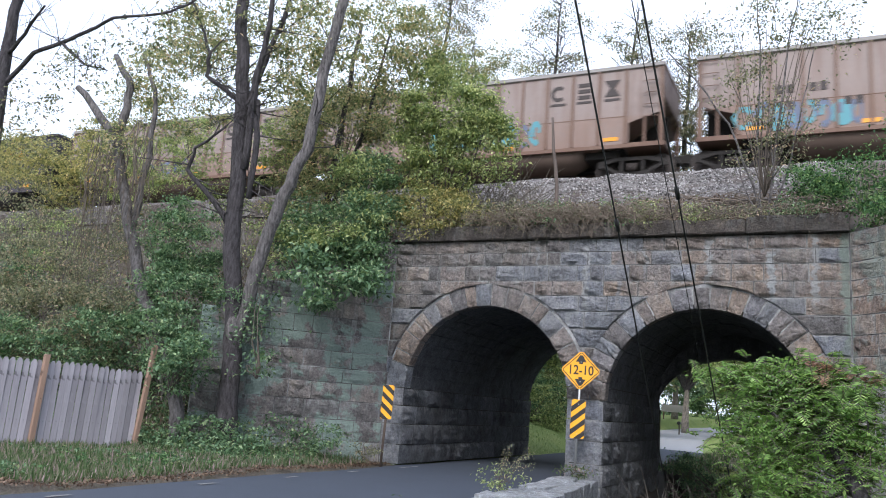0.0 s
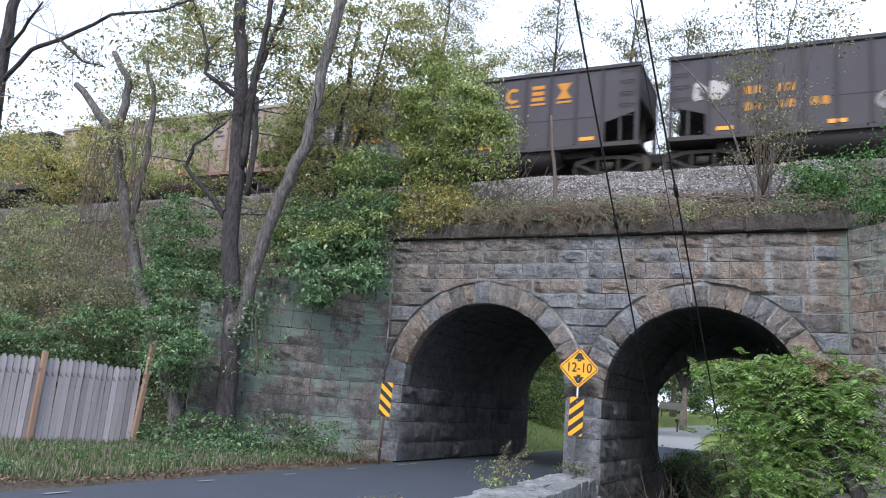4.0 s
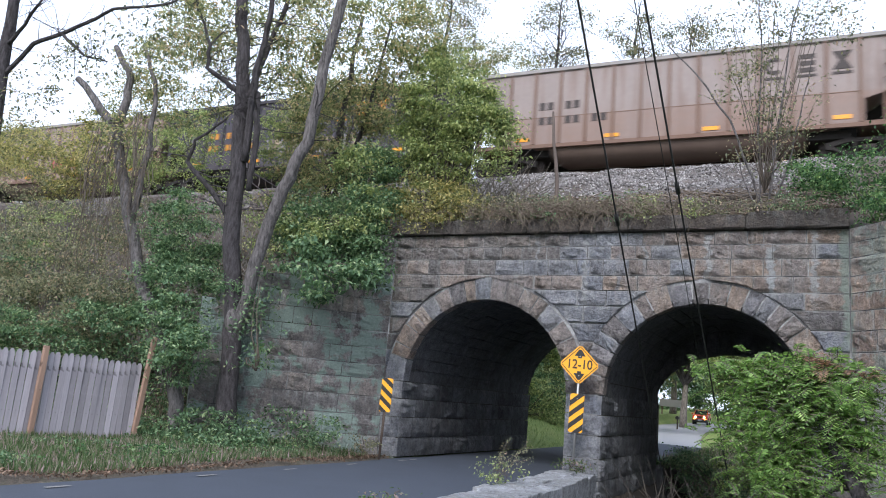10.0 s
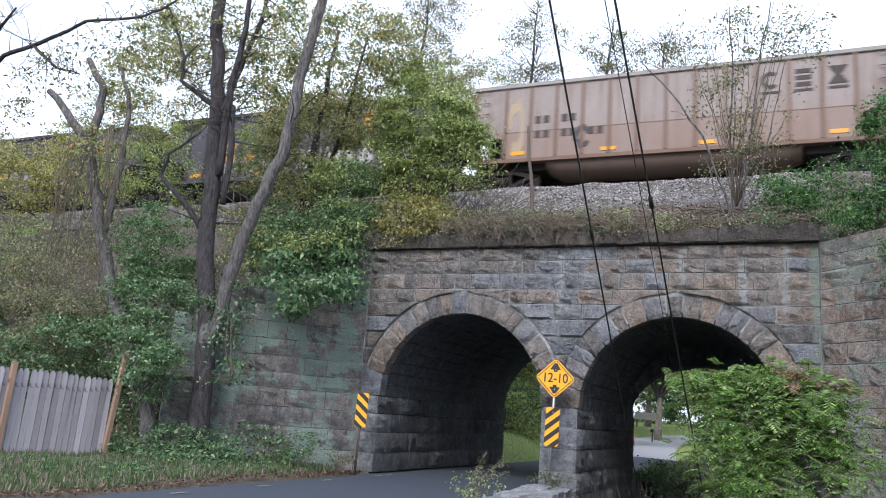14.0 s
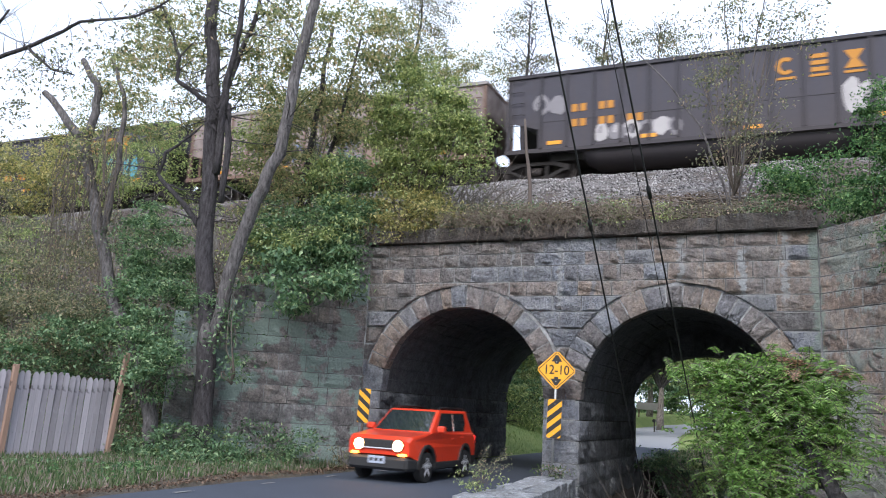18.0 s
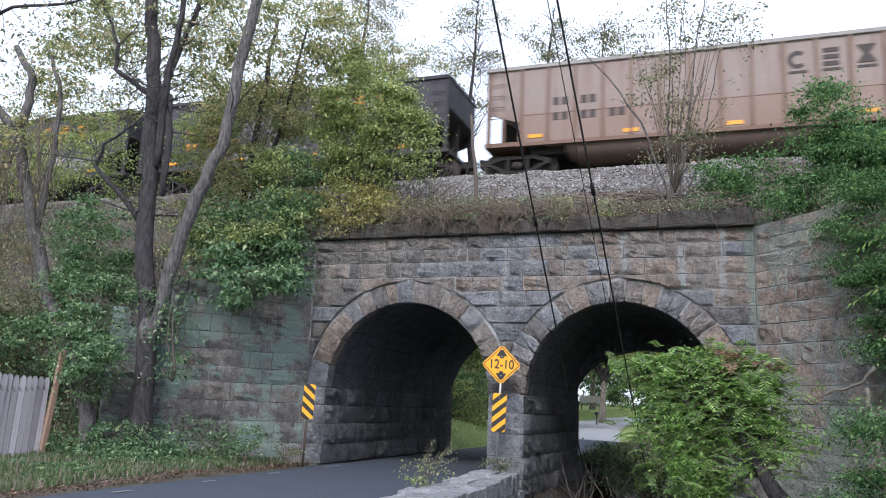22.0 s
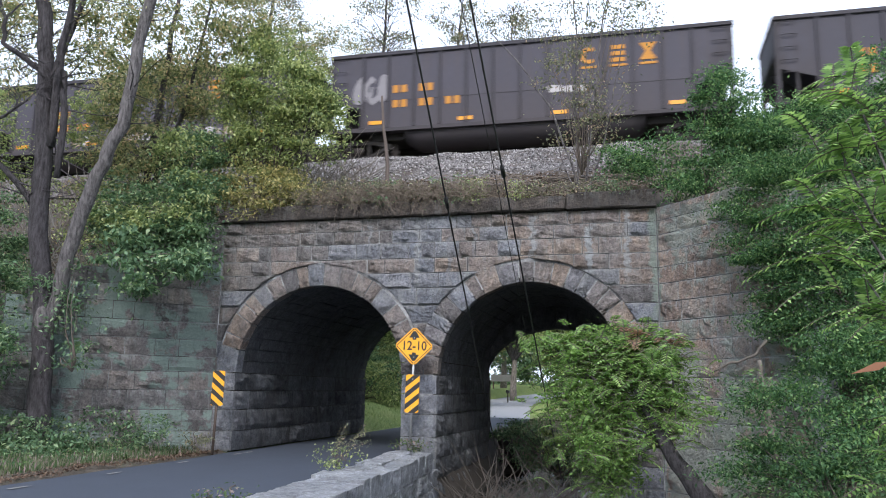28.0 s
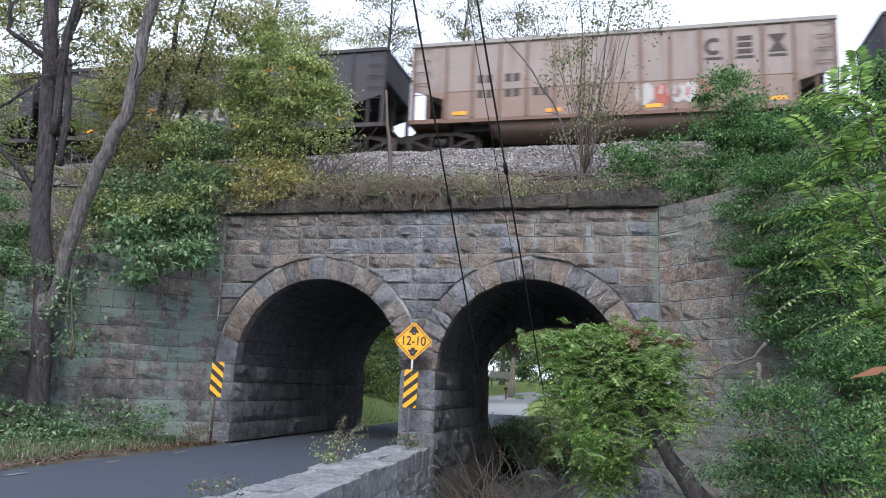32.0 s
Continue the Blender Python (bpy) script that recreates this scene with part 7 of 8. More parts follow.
# east end of the bridge
plant("sapling", "multi-stemmed bare sapling with sparse yellowing leaves on the bridge", "sapling",
      [(-1.38, 1.2, 10.61, 0.53, 0.93), (-0.7, 1.1, 10.89, 0.79, 0.79), (0.0, 1.0, 10.59, 0.77, 0.64), (-1.57, 1.2, 9.08, 0.79, 0.79), (-0.72, 1.1, 8.67, 0.64, 0.77), (-1.2, 1.1, 7.64, 0.77, 0.64), (-2.06, 1.1, 10.66, 0.54, 0.54)],
      L_OLIVE, 0.048, 230, 41, stems=[([(-1.36, 1.2, 5.9), (-1.45, 1.2, 7.96), (-1.38, 1.2, 9.76), (-1.44, 1.2, 11.64)], 0.03, 0.012), ([(-1.27, 1.2, 5.9), (-1.02, 1.1, 8.16), (-0.77, 1.1, 10.19), (-0.52, 1.1, 11.57)], 0.03, 0.012),
                                    ([(-1.33, 1.2, 5.9), (-1.57, 1.2, 7.02), (-2.04, 1.0, 8.35), (-2.82, 1.0, 9.56), (-3.49, 1.0, 10.38)], 0.035, 0.014), ([(-1.22, 1.2, 5.9), (-0.73, 1.1, 7.47), (-0.49, 1.1, 8.78), (-0.24, 1.0, 9.94)], 0.025, 0.01),
                                    ([(-1.3, 1.1, 5.9), (-1.7, 1.0, 6.8), (-1.9, 0.9, 7.6)], 0.02, 0.008), ([(-1.25, 1.1, 5.9), (-1.1, 1.0, 6.9), (-1.15, 0.9, 8.2)], 0.02, 0.008)], base=(-1.3, 1.15, 6.6), r0=0.012, clump=0.3, bark=M_BARK2, per=4)
plant("shrub", "dark green shrub at the east end of the coping", "shrub", [(-0.1, 0.6, 6.5, 0.7, 0.5), (0.6, 0.4, 6.6, 0.6, 0.6), (0.85, 0.0, 5.95, 0.45, 0.4), (-0.35, 0.9, 7.0, 0.4, 0.3)], L_DEEP, 0.045, 1600, 42, r0=0.015, per=2)
# shrub and vines here: their shade is put into a deeper leaf colour
plant("shrub", "dense green shrub on top of the wing wall", "shrub", [(1.9, -0.4, 7.5, 0.62, 0.7), (2.4, -0.5, 7.1, 0.72, 0.8), (1.75, -0.5, 6.8, 0.6, 0.6), (2.9, -0.8, 6.7, 0.6, 0.7), (2.27, -1.0, 6.23, 0.79, 0.7), (1.35, -0.5, 6.0, 0.55, 0.45)], L_DEEP, 0.045, 1900, 43, r0=0.015, per=2)
plant("vines", "thick curtain of green vines over the wing wall", "vine",
      [(2.1, -2.05, 4.55, 0.42, 0.6), (2.2, -2.3, 3.9, 0.4, 0.6), (2.6, -2.7, 4.3, 0.55, 0.8), (2.3, -2.55, 3.1, 0.34, 0.5), (2.75, -2.95, 3.3, 0.55, 0.6), (3.1, -3.5, 4.1, 0.64, 0.9), (3.6, -3.9, 4.0, 0.6, 0.95), (3.2, -3.7, 2.9, 0.6, 0.7), (3.8, -4.2, 2.9, 0.6, 0.8),
       (1.85, -1.7, 5.05, 0.36, 0.35), (2.4, -1.9, 5.4, 0.62, 0.55), (3.04, -2.0, 6.2, 0.65, 0.8), (3.8, -2.8, 5.4, 0.8, 0.9), (4.6, -3.6, 4.4, 0.9, 1.5), (2.15, -2.6, 2.65, 0.22, 0.3), (2.8, -3.3, 2.3, 0.5, 0.5), (4.2, -4.2, 2.0, 0.8, 0.8), (4.3, -3.0, 6.4, 0.9, 0.9)],
      L_DEEP, 0.036, 3200, 44, r0=0.012, per=1)
plant("shrub", "leafy undergrowth on the creek bank", "shrub", [(2.2, -5.5, 0.95, 0.6, 0.46), (2.75, -5.8, 1.05, 0.55, 0.55), (2.3, -6.4, 0.4, 0.6, 0.42), (3.09, -5.2, 1.5, 0.39, 0.47), (2.25, -4.9, 1.35, 0.36, 0.33), (3.4, -5.0, 2.0, 0.6, 0.6), (2.9, -4.6, 2.2, 0.5, 0.5), (1.37, -5.0, 0.92, 0.32, 0.35), (1.73, -5.0, 1.38, 0.35, 0.35), (1.73, -5.4, 0.51, 0.4, 0.3), (1.20, -5.2, 0.40, 0.3, 0.25)], L_DEEP, 0.036, 2400, 45, r0=0.012, per=1)


def blades(name, base, axis, side, length, width, material, parent=None):
    """Flat pointed leaflets: base, direction and side for each."""
    B, A, S = (np.asarray(q, float) for q in (base, axis, side))
    n = len(B)
    Ln, Wd = np.broadcast_to(length, n)[:, None], np.broadcast_to(width, n)[:, None]
    N = np.cross(A, S)
    mid = B + A * Ln * 0.4
    tip = B + A * Ln - N * Ln * 0.1
    V = np.stack([B, mid + S * Wd - N * Wd * 0.3, tip, mid - S * Wd - N * Wd * 0.3], 1).reshape(-1, 3)
    k = np.arange(n) * 4
    F = np.stack([k, k + 3, k + 2, k, k + 2, k + 1], 1).reshape(-1, 3)
    me = bpy.data.meshes.new(name)
    me.vertices.add(len(V))
    me.vertices.foreach_set("co", V.ravel())
    me.loops.add(F.size)
    me.loops.foreach_set("vertex_index", F.ravel().astype(np.int32))
    me.polygons.add(len(F))
    me.polygons.foreach_set("loop_start", np.arange(0, F.size, 3, dtype=np.int32))
    me.update(calc_edges=True)
    me.materials.append(material)
    return hang(new(name, me), parent)


def feathered(name, lobes, per_area, seed, root, material, frond=0.55, leaflet=0.10, pairs=9, toward=None):
    """Long feathered leaves (sumac, tree of heaven) that arch outwards from each lobe."""
    rng = np.random.default_rng(seed)
    B, A, S, Ls = [], [], [], []
    stalks = []
    for x, y, z, rx, rz in lobes:
        n = int(per_area * math.pi * rx * rz) + 2
        for _ in range(n):
            d = rng.normal(size=3)
            d[2] = abs(d[2]) * 0.7 + 0.1
            d /= np.linalg.norm(d)
            if toward is not None:
                d = d * 0.6 + np.asarray(toward) * 0.7
                d /= np.linalg.norm(d)
            o = np.array([x, y, z]) + rng.normal(size=3) * np.array([rx, rx * 0.7, rz]) * 0.5
            L = frond * rng.uniform(0.6, 1.25)
            flat = np.cross(d, (0, 0, 1.0))
            flat /= np.linalg.norm(flat) + 1e-6
            pts = []
            for k in range(pairs + 1):
                u = k / pairs
                p = o + d * L * u - np.array([0, 0, 1]) * L * 0.55 * u * u
                pts.append(p)
            stalks.append(tube_data([Vector(q) for q in pts[::3]], [0.006] * len(pts[::3]), 3))
            for k in range(1, pairs + 1):
                t = pts[k] - pts[k - 1]
                t /= np.linalg.norm(t)
                size = leaflet * (1.0 - 0.45 * abs(k / pairs - 0.4)) * rng.uniform(0.85, 1.15)
                for s in (-1, 1):
                    a = t * 0.45 + flat * s * 0.9 - np.array([0, 0, 1]) * rng.uniform(0.1, 0.4)
                    a /= np.linalg.norm(a)
                    B.append(pts[k])
                    A.append(a)
                    S.append(t)
                    Ls.append(size)
    Ls = np.array(Ls)
    blades(name, B, A, S, Ls, Ls * 0.165, material, root)
    v, f = join_data(stalks)
    tagged(solid("stalk_work", v, f, M_TWIG, root), kind="stuff")


SUMAC = [(-1.15, -3.0, 1.98, 0.7, 0.5), (-0.34, -3.0, 2.3, 0.62, 0.42), (-0.1, -3.4, 1.5, 0.8, 0.5), (-0.95, -3.4, 1.3, 0.72, 0.5), (0.25, -3.2, 2.05, 0.48, 0.48), (-0.62, -3.8, 0.66, 0.72, 0.42), (0.35, -3.6, 1.15, 0.45, 0.42), (-1.72, -2.8, 2.36, 0.38, 0.14), (-0.6, -3.7, 0.12, 0.5, 0.3)]


def creek_bush():
    root = tagged(new("sumac_bush"), "big bright green feather-leaved bush before the creek arch", "bush")
    rng = random.Random(66)
    p = wobble([(1.35, -4.25, -0.9), (0.9, -4.2, -0.16), (0.66, -4.15, 0.2), (0.41, -4.1, 0.53), (0.2, -3.9, 0.9), (-0.06, -3.6, 1.46), (-0.34, -3.2, 2.03)], 0.02, rng, 3)
    solid("trunk", *tube_data(p, taper(len(p), 0.2, 0.04), 10), M_BARK, root, smooth=True)
    v, f = stems_of((0.3, -3.7, 0.7), SUMAC, 67, 0.03, 3)
    tagged(solid("branchwork", v, f, M_BARK2, root), kind="stuff")
    feathered("crown", SUMAC, 165, 68, root, L_SUMAC, 0.46, 0.112, 10)
    feathered("young_leaves", [(-0.9, -3.1, 2.3, 0.5, 0.3), (0.0, -3.4, 2.2, 0.5, 0.3), (-1.4, -3.1, 2.1, 0.4, 0.2), (0.1, -3.5, 1.7, 0.5, 0.3), (-0.5, -3.5, 1.9, 0.5, 0.3)], 60, 69, root, L_FERN, 0.58, 0.14, 10)
    feathered("reddened_leaves", [(0.25, -3.3, 2.35, 0.45, 0.22), (-0.3, -3.2, 2.5, 0.3, 0.15)], 60, 72, root, L_RUST, 0.42, 0.1, 10)
    feathered("drooping_leaves", [(-0.02, -4.4, 0.70, 0.45, 0.2), (0.56, -4.3, 0.95, 0.4, 0.25), (-0.77, -4.4, 0.52, 0.45, 0.2), (0.90, -4.2, 1.20, 0.3, 0.25)], 26, 75, root, L_SUMAC, 0.46, 0.112, 10)
    leaves("inner_leaves", lobe_places(SUMAC, 420, 70, 0.3), 0.05, L_SUMAC, root, 71)


creek_bush()


def near_fronds():
    root = tagged(new("tree_of_heaven"), "young tree with long bright feathered leaves close by", "tree")
    rng = random.Random(90)
    base = (2.95, -9.3, 0.0)
    tops = [(2.0, -9.6, 4.3), (1.85, -9.6, 3.75), (1.9, -9.6, 3.2), (2.2, -9.5, 3.5), (1.95, -9.6, 2.6), (2.25, -9.5, 4.1), (2.3, -9.5, 2.2), (2.2, -9.5, 2.9)]
    pieces = []
    for t in tops:
        p = wobble([base, ((base[0] + t[0]) / 2 + 0.2, -9.4, t[2] * 0.55), t], 0.03, rng, 3)
        pieces.append(tube_data(p, taper(len(p), 0.028, 0.009), 6))
    v, f = join_data(pieces)
    solid("trunk", v, f, M_BARK2, root, smooth=True)
    feathered("crown", [(t[0], t[1], t[2], 0.25, 0.22) for t in tops], 30, 91, root, L_FERN, 0.8, 0.12, 16, toward=(-0.75, -0.15, 0.2))
    lob = [(2.5, -9.4, 3.2, 0.35, 0.7), (2.45, -9.3, 2.2, 0.35, 0.6), (2.55, -9.3, 4.2, 0.3, 0.4), (2.4, -9.2, 1.2, 0.4, 0.6), (2.9, -9.2, 1.0, 0.5, 0.8)]
    feathered("lower_leaf", lob, 30, 92, root, L_SUMAC, 0.55, 0.12, 11, toward=(-0.6, -0.2, 0.2))
    # one leaf has browned
    blades("dead_leaf", [(1.93, -10.4, 1.80)], [(-0.94, 0.0, -0.34)], [(-0.1, 0.35, 0.93)], 0.35, 0.034, L_BROWN, root)


near_fronds()


def limb_on_wall():
    root = tagged(new("bare_branch"), "bare pale branch leaning on the wing wall", "branch")
    rng = random.Random(5)
    p = wobble([(1.19, -2.4, 1.88), (1.42, -2.5, 2.02), (1.70, -2.6, 2.10), (1.9, -2.8, 2.2), (2.06, -2.9, 2.42)], 0.03, rng, 3)
    solid("limb", *tube_data(p, taper(len(p), 0.014, 0.03), 7), M_DEADWOOD, root, smooth=True)
    v, f = join_data(twigs_along(p, 8, 0.35, 6, 0.008))
    tagged(solid("twig_work", v, f, M_DEADWOOD, root), kind="stuff")
    snag = tagged(new("tree_snag"), "pale barkless broken trunk among the vines on the bank", "snag")
    p = wobble([(2.1, -3.0, 0.3), (2.02, -3.0, 1.1), (1.93, -3.0, 1.75), (1.9, -3.0, 2.08)], 0.02, rng, 3)
    solid("trunk", *tube_data(p, taper(len(p), 0.07, 0.035), 9), M_DEADWOOD, snag, smooth=True)


limb_on_wall()


def driftwood():
    """Dead sticks heaped against the pier in the creek."""
    root = tagged(new("driftwood"), "heap of bare dead sticks caught against the bridge pier", "driftwood")
    rng = random.Random(17)
    for k in range(170):
        x, y = rng.uniform(-4.2, -1.4), rng.uniform(-2.6, 3.0)
        a = Vector((x, y, -1.25 + rng.uniform(0, 0.25)))
        d = Vector((rng.uniform(-1, 1), rng.uniform(-0.6, 0.6), rng.uniform(0.0, 0.9))).normalized() * rng.uniform(0.6, 2.0)
        p = wobble([a, a + d], 0.06, rng, 4)
        solid("stick", *tube_data(p, taper(len(p), rng.uniform(0.007, 0.024), 0.004), 5), M_DRIFT, root)


driftwood()


def dry_fringe():
    """Dead vines and grass hanging along the coping, old timbers and brush behind it."""
    rng = random.Random(71)
    pieces = []
    for _ in range(2000):
        x = rng.uniform(FACE_L + 0.3, FACE_R)
        dens = 1.0 if -6.3 < x < -4.3 else 0.45 if -7.6 < x < -3.2 else 0.12
        if rng.random() > dens:
            continue
        y, z = rng.uniform(-0.1, 0.9), 5.8 + rng.uniform(0, 0.25)
        out = Vector((x + rng.uniform(-0.5, 0.5), -0.2 - rng.uniform(0, 0.25), z + rng.uniform(0.0, 0.3)))
        end = out + Vector((rng.uniform(-0.4, 0.4), rng.uniform(-0.1, 0.05), -rng.uniform(0.1, 0.75) * rng.random()))
        pieces.append(tube_data(wobble([(x, y, z), out, end], 0.09, rng, 3), taper(7, 0.008, 0.003), 3))
    v, f = join_data(pieces)
    tagged(solid("dead_vines", v, f, M_DRYVINE), "tangle of dry brown vines hanging over the coping", "vines", kind="stuff")
    pieces = []
    for _ in range(90):
        a = Vector((rng.uniform(-9.3, -7.2), rng.uniform(1.5, 3.0), rng.uniform(6.3, 7.0)))
        e = a + Vector((rng.uniform(-0.9, 1.4), rng.uniform(-0.8, 0.3), rng.uniform(0.3, 1.5)))
        pieces.append(tube_data(wobble([a, e], 0.1, rng, 4), taper(5, 0.016, 0.004), 4))
    v, f = join_data(pieces)
    tagged(solid("dead_brush", v, f, M_DEADWOOD), "grey dead brush beside the track", "brush", kind="stuff")
    P = []
    r2 = np.random.default_rng(5)
    for x, z, n, w in ((-7.3, 6.05, 900, 1.5), (-5.2, 6.05, 700, 1.2), (-3.9, 6.1, 350, 0.35), (-2.6, 5.95, 260, 0.5), (-6.2, 6.2, 600, 1.2), (-0.6, 5.9, 300, 0.6)):
        p = r2.normal(size=(n, 3)) * np.array([w * 0.6, 0.3, 0.17]) + np.array([x, 0.45, z])
        P.append(p)
    P = np.concatenate(P)
    tagged(leaves("weeds", P, 0.05, L_OLIVE, None, 15), "low olive weeds growing along the top of the wall", "weeds", kind="stuff")
    for k, (x0, x1, y, z, r) in enumerate(((-5.6, -3.3, 1.7, 6.42, 0.13), (-3.9, -1.9, 2.3, 6.65, 0.14), (-2.9, -0.9, 1.5, 6.35, 0.13), (-6.9, -4.7, 2.2, 6.62, 0.12), (-2.4, -0.2, 2.9, 6.95, 0.13))):
        t = rng.uniform(-7, 7)
        tb = box("old_timber", (-(x1 - x0) / 2, -r * 0.7, -r * 0.6), ((x1 - x0) / 2, r * 0.7, r * 0.6), M_TIE, b=0.025)
        tb.matrix_world = pose((x0 + x1) / 2, y, z, 0, rng.uniform(-3, 3), t)
        tagged(tb, "rotting dark timber lying on the ballast", "timber", "old timbers by the track")
    st = tagged(new("broken_pole"), "grey weathered broken pole standing by the track", "pole")
    solid("shaft", *tube_data(wobble([(-6.05, 0.9, 5.95), (-6.16, 0.9, 7.6), (-6.30, 0.9, 8.88)], 0.035, rng, 3), taper(7, 0.062, 0.028), 8), M_POLE, st, smooth=True)


dry_fringe()


def grass_patch(name, label, region, n, height, seed, mat=None, lean=0.35, z0=None):
    rng = np.random.default_rng(seed)
    x = rng.uniform(region[0], region[1], n)
    y = rng.uniform(region[2], region[3], n)
    keep = rng.random(n) < 0.35 + 0.65 * np.array([0.5 + 0.5 * noise.noise(Vector((a * 0.9, b * 0.9, seed))) for a, b in zip(x, y)])
    x, y = x[keep], y[keep]
    z = np.array([ground_height(a, b) if z0 is None else z0 for a, b in zip(x, y)])
    m = len(x)
    h = height * rng.uniform(0.4, 1.3, m)
    a = rng.uniform(0, 2 * np.pi, m)
    l = np.abs(rng.normal(0, lean, m))
    A = np.stack([np.cos(a) * np.sin(l), np.sin(a) * np.sin(l), np.cos(l)], 1)
    S = np.stack([-np.sin(a), np.cos(a), np.zeros(m)], 1)
    ob = blades(name, np.stack([x, y, z - 0.02], 1), A, S, h, h * 0.035 + 0.004, mat or L_GRASS)
    return tagged(ob, label, "grass", kind="stuff")


grass_patch("grass", "unmown grass and weeds on the road verge", (-14.6, -9.9, -13, -0.6), 60000, 0.16, 401, lean=0.55)
grass_patch("grass", "low grass and weeds at the fence and slope foot", (-18.0, -11.5, -10, -2.6), 20000, 0.2, 402, lean=0.5)
grass_patch("grass", "bright mown grass beyond the arches", (-17.0, -9.75, 9.6, 30), 26000, 0.12, 403, L_LAWN)
grass_patch("grass", "grass between road and creek beyond the arches", (-5.0, -3.6, 9, 40), 9000, 0.35, 404)
rl = np.random.default_rng(9)
LX, LY = -9.5 - np.abs(rl.normal(0, 0.24, 2600)), rl.uniform(-13, -0.3, 2600)
LITTER = np.stack([LX, LY, np.array([max(0.01, ground_height(a, b)) for a, b in zip(LX, LY)]) + 0.02], 1)
tagged(leaves("leaf_litter", LITTER, 0.035, L_DRY, None, 10, droop=0.0), "brown dry leaves gathered along the road edge", "leaf litter", kind="stuff")

# broad-leaved low plants among the verge grass
rv = np.random.default_rng(12)
for mat, n, sd in ((L_GREEN, 5200, 1), (L_DEEP, 3000, 2)):
    cx, cy = rv.uniform(-13.4, -10.2, 70), rv.uniform(-12, -0.8, 70)
    k = rv.integers(0, 70, n)
    px, py = cx[k] + rv.normal(0, 0.16, n), cy[k] + rv.normal(0, 0.16, n)
    pz = np.array([ground_height(a, b) for a, b in zip(px, py)]) + rv.random(n) * 0.16
    tagged(leaves("low_weeds", np.stack([px, py, pz], 1), 0.045, mat, None, 20 + sd), "broad-leaved green weeds in the verge grass", "weeds", kind="stuff")

# weeds
WEED = "weeds by the road"
for k, (lobes, mat, size, dens, label) in enumerate((
        ([(-10.4, -1.9, 0.55, 0.5, 0.35), (-10.75, -2.2, 0.4, 0.4, 0.3)], L_GREEN, 0.05, 700, "leafy weed against the wing wall"),
        ([(-11.6, -3.3, 0.5, 0.6, 0.4), (-12.5, -3.6, 0.5, 0.6, 0.35)], L_GREEN, 0.055, 700, "low green weeds by the tree foot"),
        ([(-9.9, -0.9, 0.35, 0.3, 0.25)], L_OLIVE, 0.04, 700, "small dry weed at the wall foot"),
        ([(-5.0, -4.6, 0.42, 0.42, 0.22)], L_LIME, 0.035, 500, "pale weed growing from the low wall"),
        ([(-4.85, -0.9, 0.35, 0.36, 0.12)], L_GRASS, 0.04, 900, "tuft of weeds at the sign post foot"),
        ([(-4.6, -9.0, 0.30, 0.25, 0.12)], L_GRASS, 0.035, 700, "tuft of grass on the low wall"))):
    plant("weed", label, "weed", lobes, mat, size, dens, 500 + k, group=WEED, r0=0.008, clump=0.14)


def tall_weed():
    root = tagged(new("weed"), "thin arching weed with small pale flowers on the wall", "weed", WEED)
    rng = random.Random(44)
    P = []
    for k in range(6):
        a = Vector((-5.0 + rng.uniform(-0.15, 0.15), -4.6 + rng.uniform(-0.2, 0.2), 0.2))
        e = a + Vector((rng.uniform(-0.1, 0.75), rng.uniform(-0.3, 0.3), rng.uniform(0.35, 0.75)))
        p = wobble([a, a.lerp(e, 0.5) + Vector((0, 0, 0.15)), e], 0.02, rng, 3)
        solid("stalk", *tube_data(p, taper(len(p), 0.006, 0.003), 4), M_TWIG, root)
        for q in p[2:]:
            for _ in range(16):
                P.append(q + Vector((rng.uniform(-1, 1), rng.uniform(-1, 1), rng.uniform(-1, 1))) * 0.06)
    leaves("foliage", P, 0.022, L_OLIVE, root, 45)


tall_weed()


# the country beyond the arches
def round_tree(x, y, h, r, mat, seed, label, low=0.25):
    root = tagged(new("tree"), label, "tree", "trees beyond the arches")
    rng = random.Random(seed)
    z = ground_height(x, y)
    solid("trunk", *tube_data(wobble([(x, y, z - 0.1), (x + 0.1, y, z + h * 0.3), (x, y, z + h * 0.75)], 0.08, rng, 3), taper(7, 0.03 * h, 0.05), 9), M_TRUNK_PALE, root, smooth=True)
    lobes = [(x + rng.uniform(-1, 1) * r * 0.6, y + rng.uniform(-1, 1) * r * 0.5, z + h * rng.uniform(low + 0.15, 0.95), r * rng.uniform(0.4, 0.65), r * rng.uniform(0.35, 0.55)) for _ in range(9)]
    v, f = stems_of((x, y, z + h * 0.3), lobes, seed, 0.012 * h, 3)
    tagged(solid("branchwork", v, f, M_BARK, root), kind="stuff")
    leaves("crown", lobe_places(lobes, 150, seed, 0.6), 0.13, mat, root, seed + 1)


for k, (x, y, h, r, mat) in enumerate(((-15.0, 23, 8, 3.4, L_LIME), (-17, 33, 11, 5, L_GREEN), (-13.2, 38, 10, 4.5, L_LIME), (-20, 44, 13, 6, L_YELLOW), (-11.5, 55, 12, 5.0, L_LIME), (-3.0, 62, 11, 5, L_LIME), (-15, 70, 13, 7, L_GREEN),
                                      (4.0, 32, 9, 4.5, L_LIME), (-6, 85, 14, 8, L_GREEN), (-6.0, 46, 9, 4.2, L_LIME), (-17.0, 58, 10, 5.2, L_PALE), (-22, 90, 14, 8, L_LIME), (8, 70, 13, 7, L_GREEN))):
    round_tree(x, y, h, r, mat, 600 + k, ("broad green tree beyond the bridge", "yellow-green tree beyond the bridge")[mat is L_LIME or mat is L_YELLOW], low=0.05 if k in (1, 7) else 0.45 if k in (4, 5) else 0.3)
